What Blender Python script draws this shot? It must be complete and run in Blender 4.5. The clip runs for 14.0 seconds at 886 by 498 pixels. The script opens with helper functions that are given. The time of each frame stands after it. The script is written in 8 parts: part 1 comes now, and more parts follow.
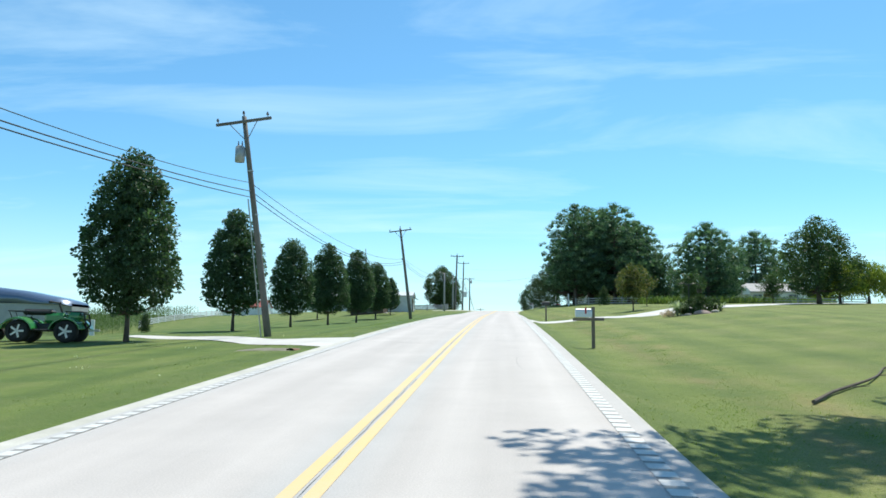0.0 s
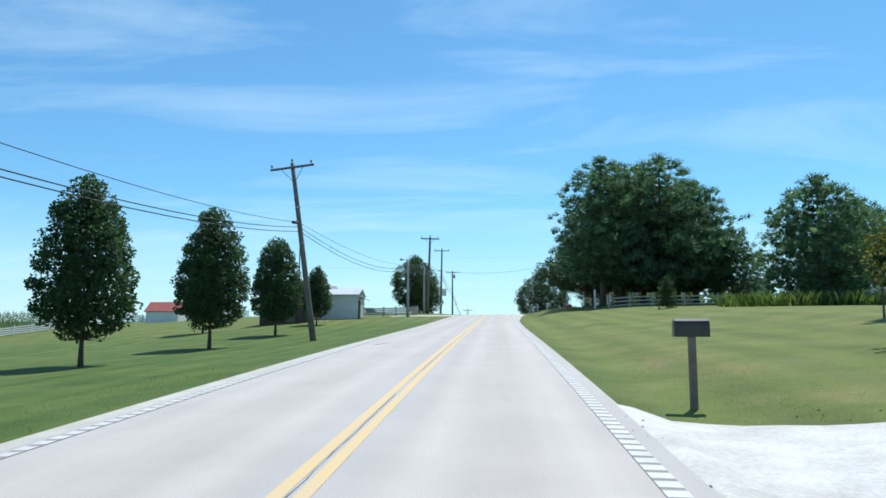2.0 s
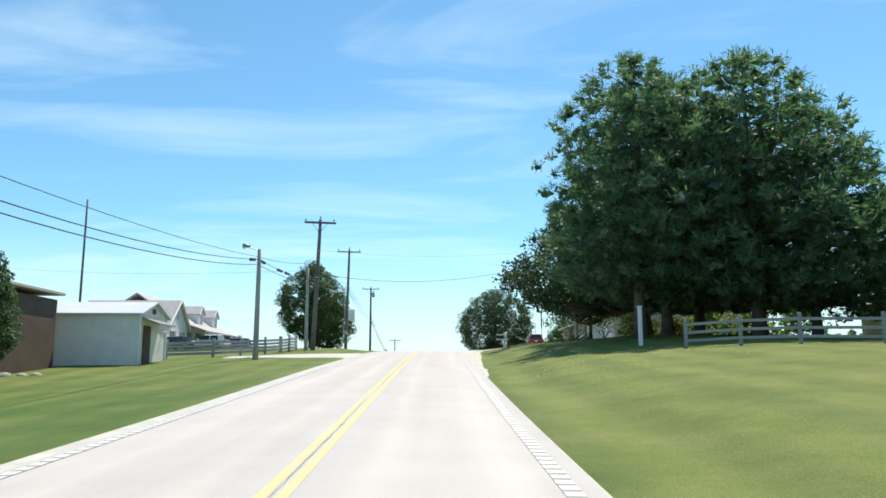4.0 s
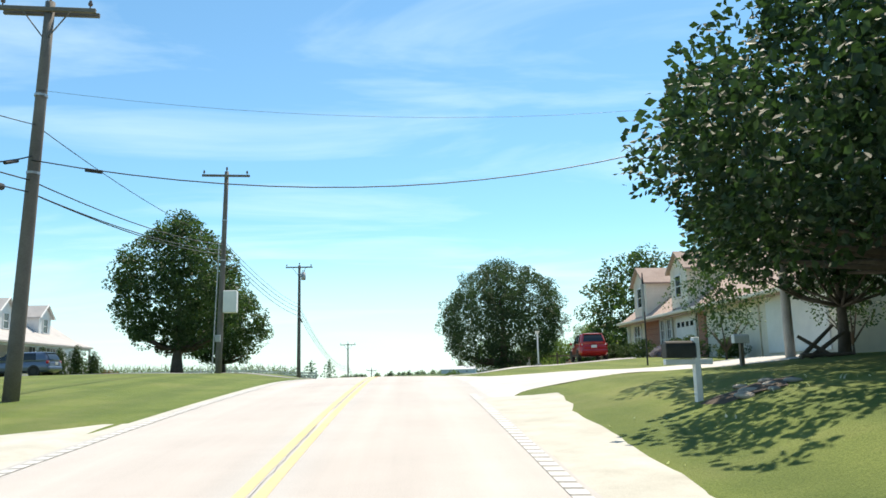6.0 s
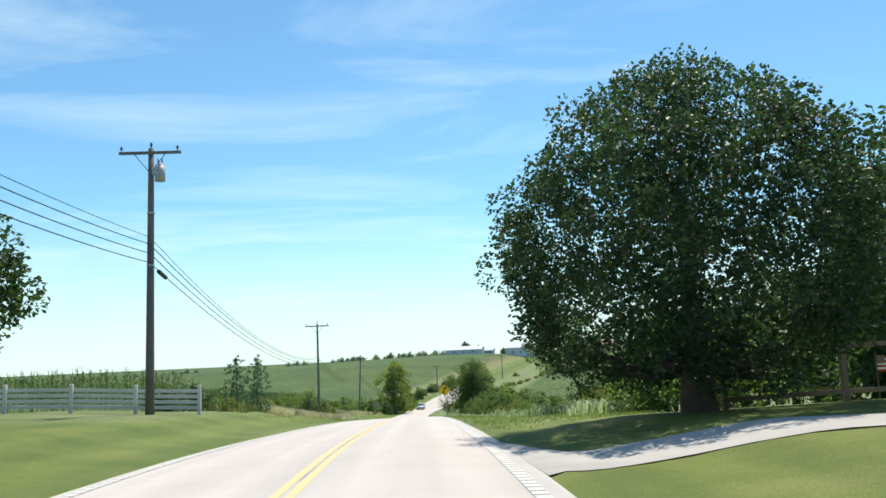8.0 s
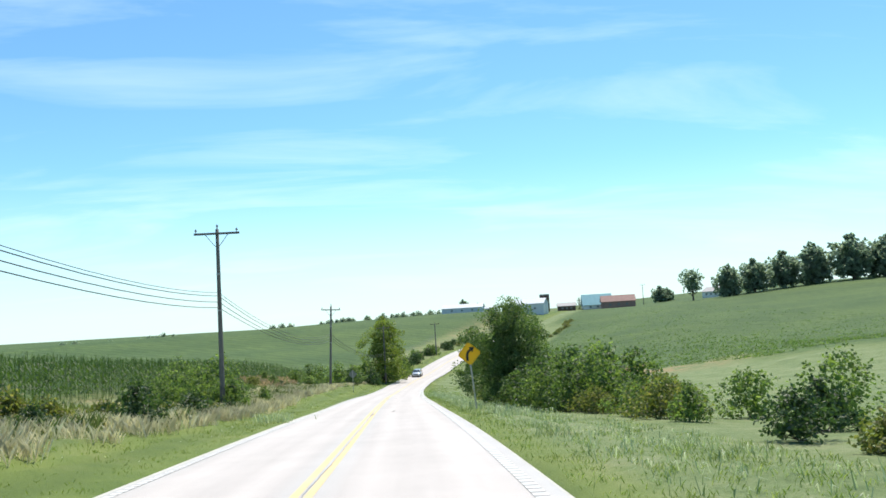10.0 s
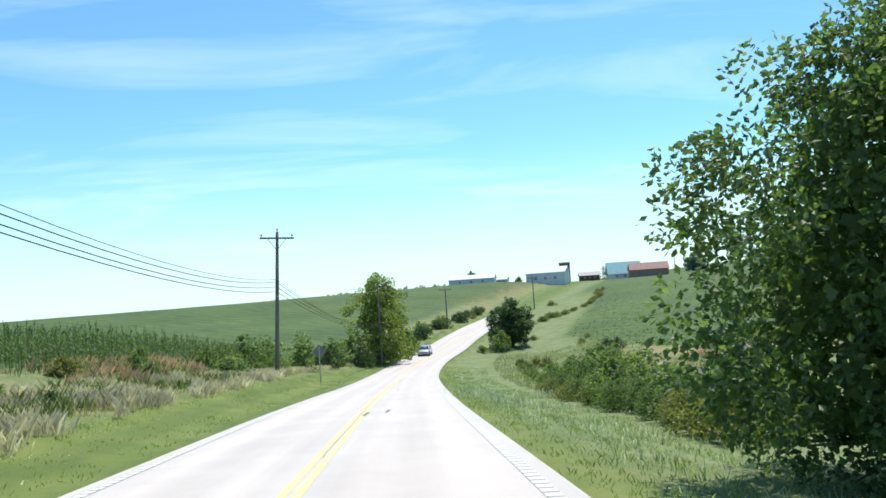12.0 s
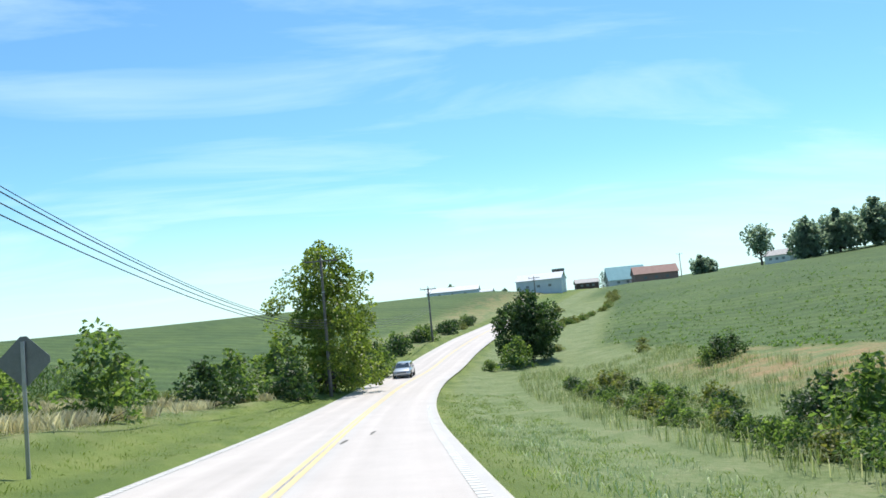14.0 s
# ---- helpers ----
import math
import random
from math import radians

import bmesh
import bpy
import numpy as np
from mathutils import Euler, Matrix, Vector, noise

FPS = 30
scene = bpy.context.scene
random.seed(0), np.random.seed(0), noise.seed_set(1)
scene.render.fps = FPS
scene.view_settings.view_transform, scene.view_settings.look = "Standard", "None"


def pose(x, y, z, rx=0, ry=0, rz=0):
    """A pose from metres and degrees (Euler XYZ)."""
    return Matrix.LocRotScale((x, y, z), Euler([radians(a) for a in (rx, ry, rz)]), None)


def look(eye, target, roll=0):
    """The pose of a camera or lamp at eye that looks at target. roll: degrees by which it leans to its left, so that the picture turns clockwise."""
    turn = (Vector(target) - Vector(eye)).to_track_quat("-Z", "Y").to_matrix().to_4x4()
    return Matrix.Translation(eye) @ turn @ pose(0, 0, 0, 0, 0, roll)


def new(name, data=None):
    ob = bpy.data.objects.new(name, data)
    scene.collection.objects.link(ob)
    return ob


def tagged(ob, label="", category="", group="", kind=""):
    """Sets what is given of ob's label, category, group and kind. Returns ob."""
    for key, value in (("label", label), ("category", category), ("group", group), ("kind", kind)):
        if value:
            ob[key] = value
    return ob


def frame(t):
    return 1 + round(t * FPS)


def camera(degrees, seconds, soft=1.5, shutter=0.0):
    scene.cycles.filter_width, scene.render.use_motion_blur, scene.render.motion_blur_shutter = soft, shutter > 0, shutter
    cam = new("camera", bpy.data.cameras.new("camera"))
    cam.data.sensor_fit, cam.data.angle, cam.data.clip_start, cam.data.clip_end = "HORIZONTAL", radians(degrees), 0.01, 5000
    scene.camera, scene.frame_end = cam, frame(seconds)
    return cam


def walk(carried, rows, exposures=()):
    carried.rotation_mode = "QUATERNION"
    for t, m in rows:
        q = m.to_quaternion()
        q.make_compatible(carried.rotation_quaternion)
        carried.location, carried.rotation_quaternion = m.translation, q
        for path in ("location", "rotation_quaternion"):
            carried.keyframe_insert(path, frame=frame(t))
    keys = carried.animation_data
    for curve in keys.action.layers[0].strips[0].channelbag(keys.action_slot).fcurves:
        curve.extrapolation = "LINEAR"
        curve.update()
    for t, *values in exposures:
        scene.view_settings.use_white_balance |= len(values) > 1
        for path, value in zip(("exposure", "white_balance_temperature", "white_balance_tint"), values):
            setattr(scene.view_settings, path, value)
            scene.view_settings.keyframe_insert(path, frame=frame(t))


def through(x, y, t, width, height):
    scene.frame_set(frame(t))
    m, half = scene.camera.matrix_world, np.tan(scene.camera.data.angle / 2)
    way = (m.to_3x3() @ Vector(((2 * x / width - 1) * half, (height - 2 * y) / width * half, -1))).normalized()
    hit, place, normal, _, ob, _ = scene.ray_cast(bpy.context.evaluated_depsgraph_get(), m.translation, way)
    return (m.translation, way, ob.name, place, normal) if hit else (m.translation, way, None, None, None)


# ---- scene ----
FOV = 59.92
cam = camera(FOV, 14.0, soft=1.6)
# seconds, place, pitch, roll, yaw
PATH = [
    (0.0, -0.00, -0.00, 1.50, 7.29, -0.54, 4.43),
    (0.5, 0.00, 10.01, 2.23, 7.46, -0.18, 4.25),
    (1.0, -0.02, 20.03, 2.94, 6.70, -0.08, 4.64),
    (1.5, -0.04, 30.07, 3.60, 6.69, -0.25, 5.18),
    (2.0, 0.00, 40.14, 4.19, 7.17, -0.04, 3.85),
    (2.5, -0.00, 50.26, 4.82, 7.97, -0.47, 3.44),
    (2.7, 0.00, 54.28, 5.07, 8.53, -0.69, 2.56),
    (4.8, 0.17, 96.57, 7.33, 9.43, 0.28, -2.27),
    (5.0, 0.19, 100.48, 7.55, 9.50, 0.35, -2.67),
    (5.5, 0.23, 110.14, 8.10, 8.90, 1.44, -3.31),
    (6.0, 0.37, 119.94, 8.66, 9.18, 1.28, -3.45),
    (6.5, 0.54, 129.55, 9.18, 9.83, 1.93, -3.71),
    (7.0, 0.73, 139.60, 9.69, 8.77, 1.61, -3.80),
    (7.5, 1.00, 149.19, 10.03, 8.82, 1.69, -3.55),
    (8.0, 1.22, 158.93, 10.06, 7.63, 2.56, -3.39),
    (8.5, 1.27, 168.59, 9.91, 7.31, 3.76, -3.13),
    (8.7, 1.30, 172.50, 9.79, 7.02, 2.44, -3.36),
    (10.8, 2.41, 214.53, 7.11, 4.09, 4.78, -4.41),
    (11.0, 2.40, 218.53, 6.81, 4.00, 5.07, -4.51),
    (11.5, 2.41, 228.51, 6.01, 3.57, 4.69, -4.54),
    (12.0, 2.56, 238.54, 5.16, 3.33, 3.77, -3.66),
    (12.5, 2.76, 248.52, 4.30, 3.84, 4.46, -3.84),
    (13.0, 3.03, 258.50, 3.45, 4.76, 4.99, -4.32),
    (13.5, 3.34, 268.47, 2.59, 5.21, 5.35, -4.73),
    (14.0, 3.66, 278.43, 1.73, 4.97, 5.37, -5.55),
]
walk(cam, [(t, pose(x, y, z, 90 + p, r, w)) for t, x, y, z, p, r, w in PATH],
     exposures=[(0.0, 0.33, 6500, 5), (0.5, 0.22, 6400, 6), (1.0, 0.1, 6200, 8), (2.7, 0.1, 6200, 8), (4.8, 0.52, 7300, 10), (6.5, 0.52, 7300, 10), (7.0, 0.18, 6600, 9), (7.5, 0.22, 6800, 10), (8.5, 0.42, 7100, 11), (10.8, 0.42, 6600, 10), (14.0, 0.4, 6600, 10)])

# ---- light ----
SUN_TURN, SUN_UP = 24.0, 62.0   # degrees to the right of the road's way, degrees above the horizon
world = bpy.data.worlds.new("sky")
scene.world = world
world.use_nodes = True
wt = world.node_tree
for n in list(wt.nodes):
    wt.nodes.remove(n)


def wnode(kind, **kw):
    n = wt.nodes.new(kind)
    for k, v in kw.items():
        if k in n.inputs:
            n.inputs[k].default_value = v
    return n


sky = wt.nodes.new("ShaderNodeTexSky")
sky.sky_type, sky.sun_disc = "NISHITA", False
sky.sun_elevation, sky.sun_rotation = radians(SUN_UP), radians(SUN_TURN)
sky.air_density, sky.dust_density, sky.ozone_density = 1.0, 0.15, 3.0
crd = wt.nodes.new("ShaderNodeTexCoord")
sep = wt.nodes.new("ShaderNodeSeparateXYZ")
wt.links.new(crd.outputs["Generated"], sep.inputs[0])
# thin high cloud: the sky's dome laid out flat
hgt = wnode("ShaderNodeMath")
hgt.operation = "ADD"
hgt.inputs[1].default_value = 0.16
wt.links.new(sep.outputs["Z"], hgt.inputs[0])
flat = []
for ax in ("X", "Y"):
    dv = wt.nodes.new("ShaderNodeMath")
    dv.operation = "DIVIDE"
    wt.links.new(sep.outputs[ax], dv.inputs[0])
    wt.links.new(hgt.outputs[0], dv.inputs[1])
    flat.append(dv)
com = wt.nodes.new("ShaderNodeCombineXYZ")
wt.links.new(flat[0].outputs[0], com.inputs[0])
wt.links.new(flat[1].outputs[0], com.inputs[1])
mp = wt.nodes.new("ShaderNodeMapping")
mp.inputs["Scale"].default_value = (0.55, 1.5, 1)
mp.inputs["Rotation"].default_value = (0, 0, radians(12))
mp.inputs["Location"].default_value = (0.35, 0.2, 0)
wt.links.new(com.outputs[0], mp.inputs["Vector"])
ns = wnode("ShaderNodeTexNoise", Scale=1.3, Detail=7.0, Roughness=0.58, Distortion=0.6)
wt.links.new(mp.outputs[0], ns.inputs["Vector"])
rp = wt.nodes.new("ShaderNodeValToRGB")
rp.color_ramp.elements[0].position, rp.color_ramp.elements[1].position = 0.49, 0.75
wt.links.new(ns.outputs["Fac"], rp.inputs[0])
cm = wt.nodes.new("ShaderNodeMath")
cm.operation = "MULTIPLY"
cm.inputs[1].default_value = 0.42
wt.links.new(rp.outputs[0], cm.inputs[0])
mx = wt.nodes.new("ShaderNodeMixRGB")
mx.inputs[2].default_value = (6.0, 7.6, 8.3, 1)
wt.links.new(cm.outputs[0], mx.inputs[0])
tint = wt.nodes.new("ShaderNodeMixRGB")
tint.blend_type = "MULTIPLY"
tint.inputs[0].default_value = 1.0
tint.inputs[2].default_value = (0.64, 0.98, 1.05, 1)
wt.links.new(sky.outputs[0], tint.inputs[1])
wt.links.new(tint.outputs[0], mx.inputs[1])
# pale haze low over the horizon
hz = wt.nodes.new("ShaderNodeMapRange")
hz.inputs["From Min"].default_value, hz.inputs["From Max"].default_value = 0.0, 0.2
hz.inputs["To Min"].default_value, hz.inputs["To Max"].default_value = 0.66, 0.0
hz.interpolation_type = "SMOOTHSTEP"
wt.links.new(sep.outputs["Z"], hz.inputs["Value"])
hm = wt.nodes.new("ShaderNodeMixRGB")
hm.inputs[2].default_value = (5.1, 6.6, 7.15, 1)
wt.links.new(hz.outputs[0], hm.inputs[0])
wt.links.new(mx.outputs[0], hm.inputs[1])
bg = wnode("ShaderNodeBackground", Strength=0.13)
wt.links.new(hm.outputs[0], bg.inputs["Color"])
wo = wt.nodes.new("ShaderNodeOutputWorld")
wt.links.new(bg.outputs[0], wo.inputs["Surface"])

lamp = bpy.data.lights.new("sun", "SUN")
lamp.energy, lamp.angle, lamp.color = 4.6, radians(0.53), (1.0, 0.95, 0.86)
sun = new("sun", lamp)
sv = Vector((math.sin(radians(SUN_TURN)) * math.cos(radians(SUN_UP)), math.cos(radians(SUN_TURN)) * math.cos(radians(SUN_UP)), math.sin(radians(SUN_UP))))
sun.matrix_world = look(sv * 200, (0, 0, 0))


# ---- materials ----
def fresh(name):
    m = bpy.data.materials.new(name)
    m.use_nodes = True
    t = m.node_tree
    return m, t, t.nodes["Principled BSDF"]


def link(t, a, b):
    t.links.new(a, b)


def noise_node(t, vec, scale, detail=4.0, rough=0.6):
    n = t.nodes.new("ShaderNodeTexNoise")
    n.inputs["Scale"].default_value, n.inputs["Detail"].default_value, n.inputs["Roughness"].default_value = scale, detail, rough
    if vec:
        link(t, vec, n.inputs["Vector"])
    return n


def ramp(t, fac, stops):
    r = t.nodes.new("ShaderNodeValToRGB")
    e = r.color_ramp.elements
    e[0].position, e[0].color = stops[0][0], (*stops[0][1], 1)
    e[1].position, e[1].color = stops[-1][0], (*stops[-1][1], 1)
    for p, c in stops[1:-1]:
        k = e.new(p)
        k.color = (*c, 1)
    link(t, fac, r.inputs[0])
    return r


def mix(t, fac, a, b, kind="MIX"):
    n = t.nodes.new("ShaderNodeMixRGB")
    n.blend_type = kind
    for s, v in ((0, fac), (1, a), (2, b)):
        if hasattr(v, "is_linked"):
            link(t, v, n.inputs[s])
        elif isinstance(v, (int, float)):
            n.inputs[s].default_value = v
        else:
            n.inputs[s].default_value = (*v, 1)
    return n


def bump(t, bsdf, height, strength=0.3, dist=0.02):
    b = t.nodes.new("ShaderNodeBump")
    b.inputs["Strength"].default_value, b.inputs["Distance"].default_value = strength, dist
    link(t, height, b.inputs["Height"])
    link(t, b.outputs[0], bsdf.inputs["Normal"])


def surface(name, dark, light, scale=3.0, rough=0.6, relief=0.2, fine=40.0, metal=0.0, coat=0.0):
    """A material with grain at two sizes, in metres of the thing's own space."""
    m, t, b = fresh(name)
    c = t.nodes.new("ShaderNodeTexCoord").outputs["Object"]
    big, small = noise_node(t, c, scale, 5), noise_node(t, c, fine, 3)
    mid = mix(t, 0.35, big.outputs["Fac"], small.outputs["Fac"])
    col = ramp(t, mid.outputs[0], ((0.32, dark), (0.68, light)))
    link(t, col.outputs[0], b.inputs["Base Color"])
    b.inputs["Roughness"].default_value, b.inputs["Metallic"].default_value = rough, metal
    b.inputs["Coat Weight"].default_value = coat
    if relief:
        bump(t, b, small.outputs["Fac"], relief, 0.01)
    return m


def leafy(name, dark, light, tint, through=0.35, rough=0.45, glow=(1.5, 1.7, 0.7)):
    """Leaves: each one a little different, lit through from behind."""
    m, t, b = fresh(name)
    g = t.nodes.new("ShaderNodeNewGeometry")
    r = ramp(t, g.outputs["Random Per Island"], ((0.0, dark), (0.6, light), (1.0, tint)))
    c = t.nodes.new("ShaderNodeTexCoord").outputs["Object"]
    n = noise_node(t, c, 0.6, 3)
    v = ramp(t, n.outputs["Fac"], ((0.3, (0.7, 0.7, 0.7)), (0.7, (1.2, 1.2, 1.15))))
    col = mix(t, 1.0, r.outputs[0], v.outputs[0], "MULTIPLY")
    link(t, col.outputs[0], b.inputs["Base Color"])
    b.inputs["Roughness"].default_value = rough
    b.inputs["Specular IOR Level"].default_value = 0.3
    tr = t.nodes.new("ShaderNodeBsdfTranslucent")
    bright = mix(t, 1.0, col.outputs[0], glow, "MULTIPLY")
    link(t, bright.outputs[0], tr.inputs["Color"])
    ms = t.nodes.new("ShaderNodeMixShader")
    ms.inputs[0].default_value = through
    link(t, b.outputs[0], ms.inputs[1])
    link(t, tr.outputs[0], ms.inputs[2])
    link(t, ms.outputs[0], t.nodes["Material Output"].inputs["Surface"])
    return m


def ground_material():
    """Lawn, field, weeds and dry grass, by what is grown where."""
    m, t, b = fresh("grassland")
    c = t.nodes.new("ShaderNodeTexCoord").outputs["Object"]
    a = t.nodes.new("ShaderNodeAttribute")
    a.attribute_name = "land"
    s = t.nodes.new("ShaderNodeSeparateColor")
    link(t, a.outputs["Color"], s.inputs[0])
    wide, mid, fine, blade = noise_node(t, c, 0.05, 4), noise_node(t, c, 0.45, 5, 0.65), noise_node(t, c, 4.5, 4, 0.7), noise_node(t, c, 38, 3, 0.7)
    lawn = ramp(t, mid.outputs["Fac"], ((0.28, (0.112, 0.152, 0.036)), (0.5, (0.156, 0.194, 0.05)), (0.72, (0.208, 0.222, 0.08))))
    sa = t.nodes.new("ShaderNodeAttribute")
    sa.attribute_name = "sward"
    lush = ramp(t, mid.outputs["Fac"], ((0.28, (0.052, 0.106, 0.022)), (0.5, (0.078, 0.138, 0.029)), (0.72, (0.116, 0.17, 0.042))))
    lawn = mix(t, sa.outputs["Fac"], lush.outputs[0], lawn.outputs[0])
    mown = t.nodes.new("ShaderNodeTexWave")
    mown.bands_direction = "X"
    mown.inputs["Scale"].default_value, mown.inputs["Distortion"].default_value = 0.16, 1.2
    mown.inputs["Detail"].default_value = 2.0
    link(t, c, mown.inputs["Vector"])
    mw = ramp(t, mown.outputs["Fac"], ((0.2, (0.9, 0.92, 0.9)), (0.8, (1.1, 1.08, 1.04))))
    lawn2 = mix(t, 1.0, lawn.outputs[0], mw.outputs[0], "MULTIPLY")
    field = ramp(t, fine.outputs["Fac"], ((0.3, (0.03, 0.062, 0.018)), (0.5, (0.058, 0.105, 0.029)), (0.62, (0.088, 0.14, 0.05)), (0.75, (0.15, 0.2, 0.095))))
    rowv = t.nodes.new("ShaderNodeTexWave")
    rowv.bands_direction = "DIAGONAL"
    rowv.inputs["Scale"].default_value, rowv.inputs["Distortion"].default_value, rowv.inputs["Detail"].default_value = 0.11, 5.0, 3.0
    link(t, c, rowv.inputs["Vector"])
    rowc = ramp(t, rowv.outputs["Fac"], ((0.2, (0.84, 0.86, 0.84)), (0.8, (1.14, 1.12, 1.1))))
    field = mix(t, 1.0, field.outputs[0], rowc.outputs[0], "MULTIPLY")
    fmid = ramp(t, wide.outputs["Fac"], ((0.35, (0.82, 0.88, 0.84)), (0.65, (1.25, 1.16, 1.05))))
    field2 = mix(t, 1.0, field.outputs[0], fmid.outputs[0], "MULTIPLY")
    wmix = mix(t, 0.5, fine.outputs["Fac"], mid.outputs["Fac"])
    weeds = ramp(t, wmix.outputs[0], ((0.34, (0.085, 0.13, 0.045)), (0.48, (0.142, 0.19, 0.075)), (0.58, (0.195, 0.23, 0.11)), (0.7, (0.26, 0.25, 0.15))))
    dry = ramp(t, fine.outputs["Fac"], ((0.3, (0.18, 0.13, 0.06)), (0.7, (0.36, 0.25, 0.13))))
    g1 = mix(t, s.outputs[1], lawn2.outputs[0], field2.outputs[0])
    g2 = mix(t, s.outputs[2], g1.outputs[0], weeds.outputs[0])
    # patches of dry growth
    dp = ramp(t, mid.outputs["Fac"], ((0.42, (0, 0, 0)), (0.6, (1, 1, 1))))
    dm = t.nodes.new("ShaderNodeMath")
    dm.operation = "MULTIPLY"
    link(t, dp.outputs[0], dm.inputs[0])
    link(t, s.outputs[0], dm.inputs[1])
    g3 = mix(t, dm.outputs[0], g2.outputs[0], dry.outputs[0])
    grain = ramp(t, blade.outputs["Fac"], ((0.25, (0.62, 0.64, 0.6)), (0.75, (1.3, 1.28, 1.25))))
    g4 = mix(t, 1.0, g3.outputs[0], grain.outputs[0], "MULTIPLY")
    link(t, g4.outputs[0], b.inputs["Base Color"])
    b.inputs["Roughness"].default_value = 0.85
    b.inputs["Specular IOR Level"].default_value = 0.2
    hh = mix(t, 0.5, fine.outputs["Fac"], blade.outputs["Fac"])
    bump(t, b, hh.outputs[0], 0.8, 0.06)
    return m


def road_material():
    """Pale worn asphalt: wheel tracks, mended cracks and grit. U is metres across, V metres along."""
    m, t, b = fresh("pale_asphalt")
    uv = t.nodes.new("ShaderNodeUVMap").outputs[0]
    sp = t.nodes.new("ShaderNodeSeparateXYZ")
    link(t, uv, sp.inputs[0])
    mpn = t.nodes.new("ShaderNodeMapping")
    mpn.inputs["Scale"].default_value = (1.4, 0.05, 1)
    link(t, uv, mpn.inputs[0])
    streak, patch, grit = noise_node(t, mpn.outputs[0], 1.0, 4), noise_node(t, uv, 0.5, 6, 0.65), noise_node(t, uv, 60, 3, 0.7)
    w = t.nodes.new("ShaderNodeMath")
    w.operation = "ABSOLUTE"
    link(t, sp.outputs[0], w.inputs[0])
    tr = ramp(t, w.outputs[0], ((0.0, (0.45, 0.44, 0.43)), (1.0, (0.45, 0.44, 0.43))))
    mr = t.nodes.new("ShaderNodeMapRange")
    mr.inputs["From Max"].default_value = 3.4
    link(t, w.outputs[0], mr.inputs["Value"])
    link(t, mr.outputs[0], tr.inputs[0])
    e = tr.color_ramp.elements
    for p, v in ((0.16, 0.44), (0.26, 0.48), (0.38, 0.44), (0.55, 0.445), (0.68, 0.49), (0.82, 0.46)):
        k = e.new(p)
        k.color = (v * 1.06, v * 0.975, v * 0.92, 1)
    st = ramp(t, streak.outputs["Fac"], ((0.3, (0.93, 0.925, 0.92)), (0.7, (1.05, 1.05, 1.05))))
    pt = ramp(t, patch.outputs["Fac"], ((0.3, (0.93, 0.93, 0.93)), (0.65, (1.04, 1.04, 1.04))))
    gr = ramp(t, grit.outputs["Fac"], ((0.25, (0.8,) * 3), (0.75, (1.15,) * 3)))
    c1 = mix(t, 1.0, tr.outputs[0], st.outputs[0], "MULTIPLY")
    c2 = mix(t, 1.0, c1.outputs[0], pt.outputs[0], "MULTIPLY")
    c3 = mix(t, 1.0, c2.outputs[0], gr.outputs[0], "MULTIPLY")
    link(t, c3.outputs[0], b.inputs["Base Color"])
    b.inputs["Roughness"].default_value = 0.82
    bump(t, b, grit.outputs["Fac"], 0.35, 0.006)
    return m


def glass_material():
    m, t, b = fresh("window_glass")
    b.inputs["Base Color"].default_value = (0.02, 0.025, 0.03, 1)
    b.inputs["Roughness"].default_value = 0.06
    b.inputs["Specular IOR Level"].default_value = 0.7
    c = t.nodes.new("ShaderNodeTexCoord").outputs["Object"]
    n = noise_node(t, c, 1.2, 2)
    bump(t, b, n.outputs["Fac"], 0.03, 0.01)
    return m


def siding_material(name, col, row=0.2):
    """Lapped boards: a soft shadow line at each row."""
    m, t, b = fresh(name)
    c = t.nodes.new("ShaderNodeTexCoord").outputs["Object"]
    w = t.nodes.new("ShaderNodeTexWave")
    w.bands_direction, w.wave_profile = "Z", "SAW"
    w.inputs["Scale"].default_value = 0.314 / row
    link(t, c, w.inputs["Vector"])
    n = noise_node(t, c, 2.0, 5)
    v = ramp(t, n.outputs["Fac"], ((0.3, tuple(k * 0.88 for k in col)), (0.7, col)))
    link(t, v.outputs[0], b.inputs["Base Color"])
    b.inputs["Roughness"].default_value = 0.6
    bump(t, b, w.outputs["Fac"], 0.5, 0.02)
    return m


def brick_material(name, c1, c2):
    m, t, b = fresh(name)
    c = t.nodes.new("ShaderNodeTexCoord").outputs["Object"]
    k = t.nodes.new("ShaderNodeTexBrick")
    k.inputs["Color1"].default_value, k.inputs["Color2"].default_value = (*c1, 1), (*c2, 1)
    k.inputs["Mortar"].default_value = (0.4, 0.37, 0.33, 1)
    k.inputs["Scale"].default_value = 4.5
    k.inputs["Mortar Size"].default_value = 0.015
    r = t.nodes.new("ShaderNodeMapping")
    r.inputs["Rotation"].default_value = (radians(90), 0, radians(90))
    link(t, c, r.inputs[0])
    link(t, r.outputs[0], k.inputs["Vector"])
    link(t, k.outputs["Color"], b.inputs["Base Color"])
    b.inputs["Roughness"].default_value = 0.8
    bump(t, b, k.outputs["Fac"], -0.3, 0.01)
    return m


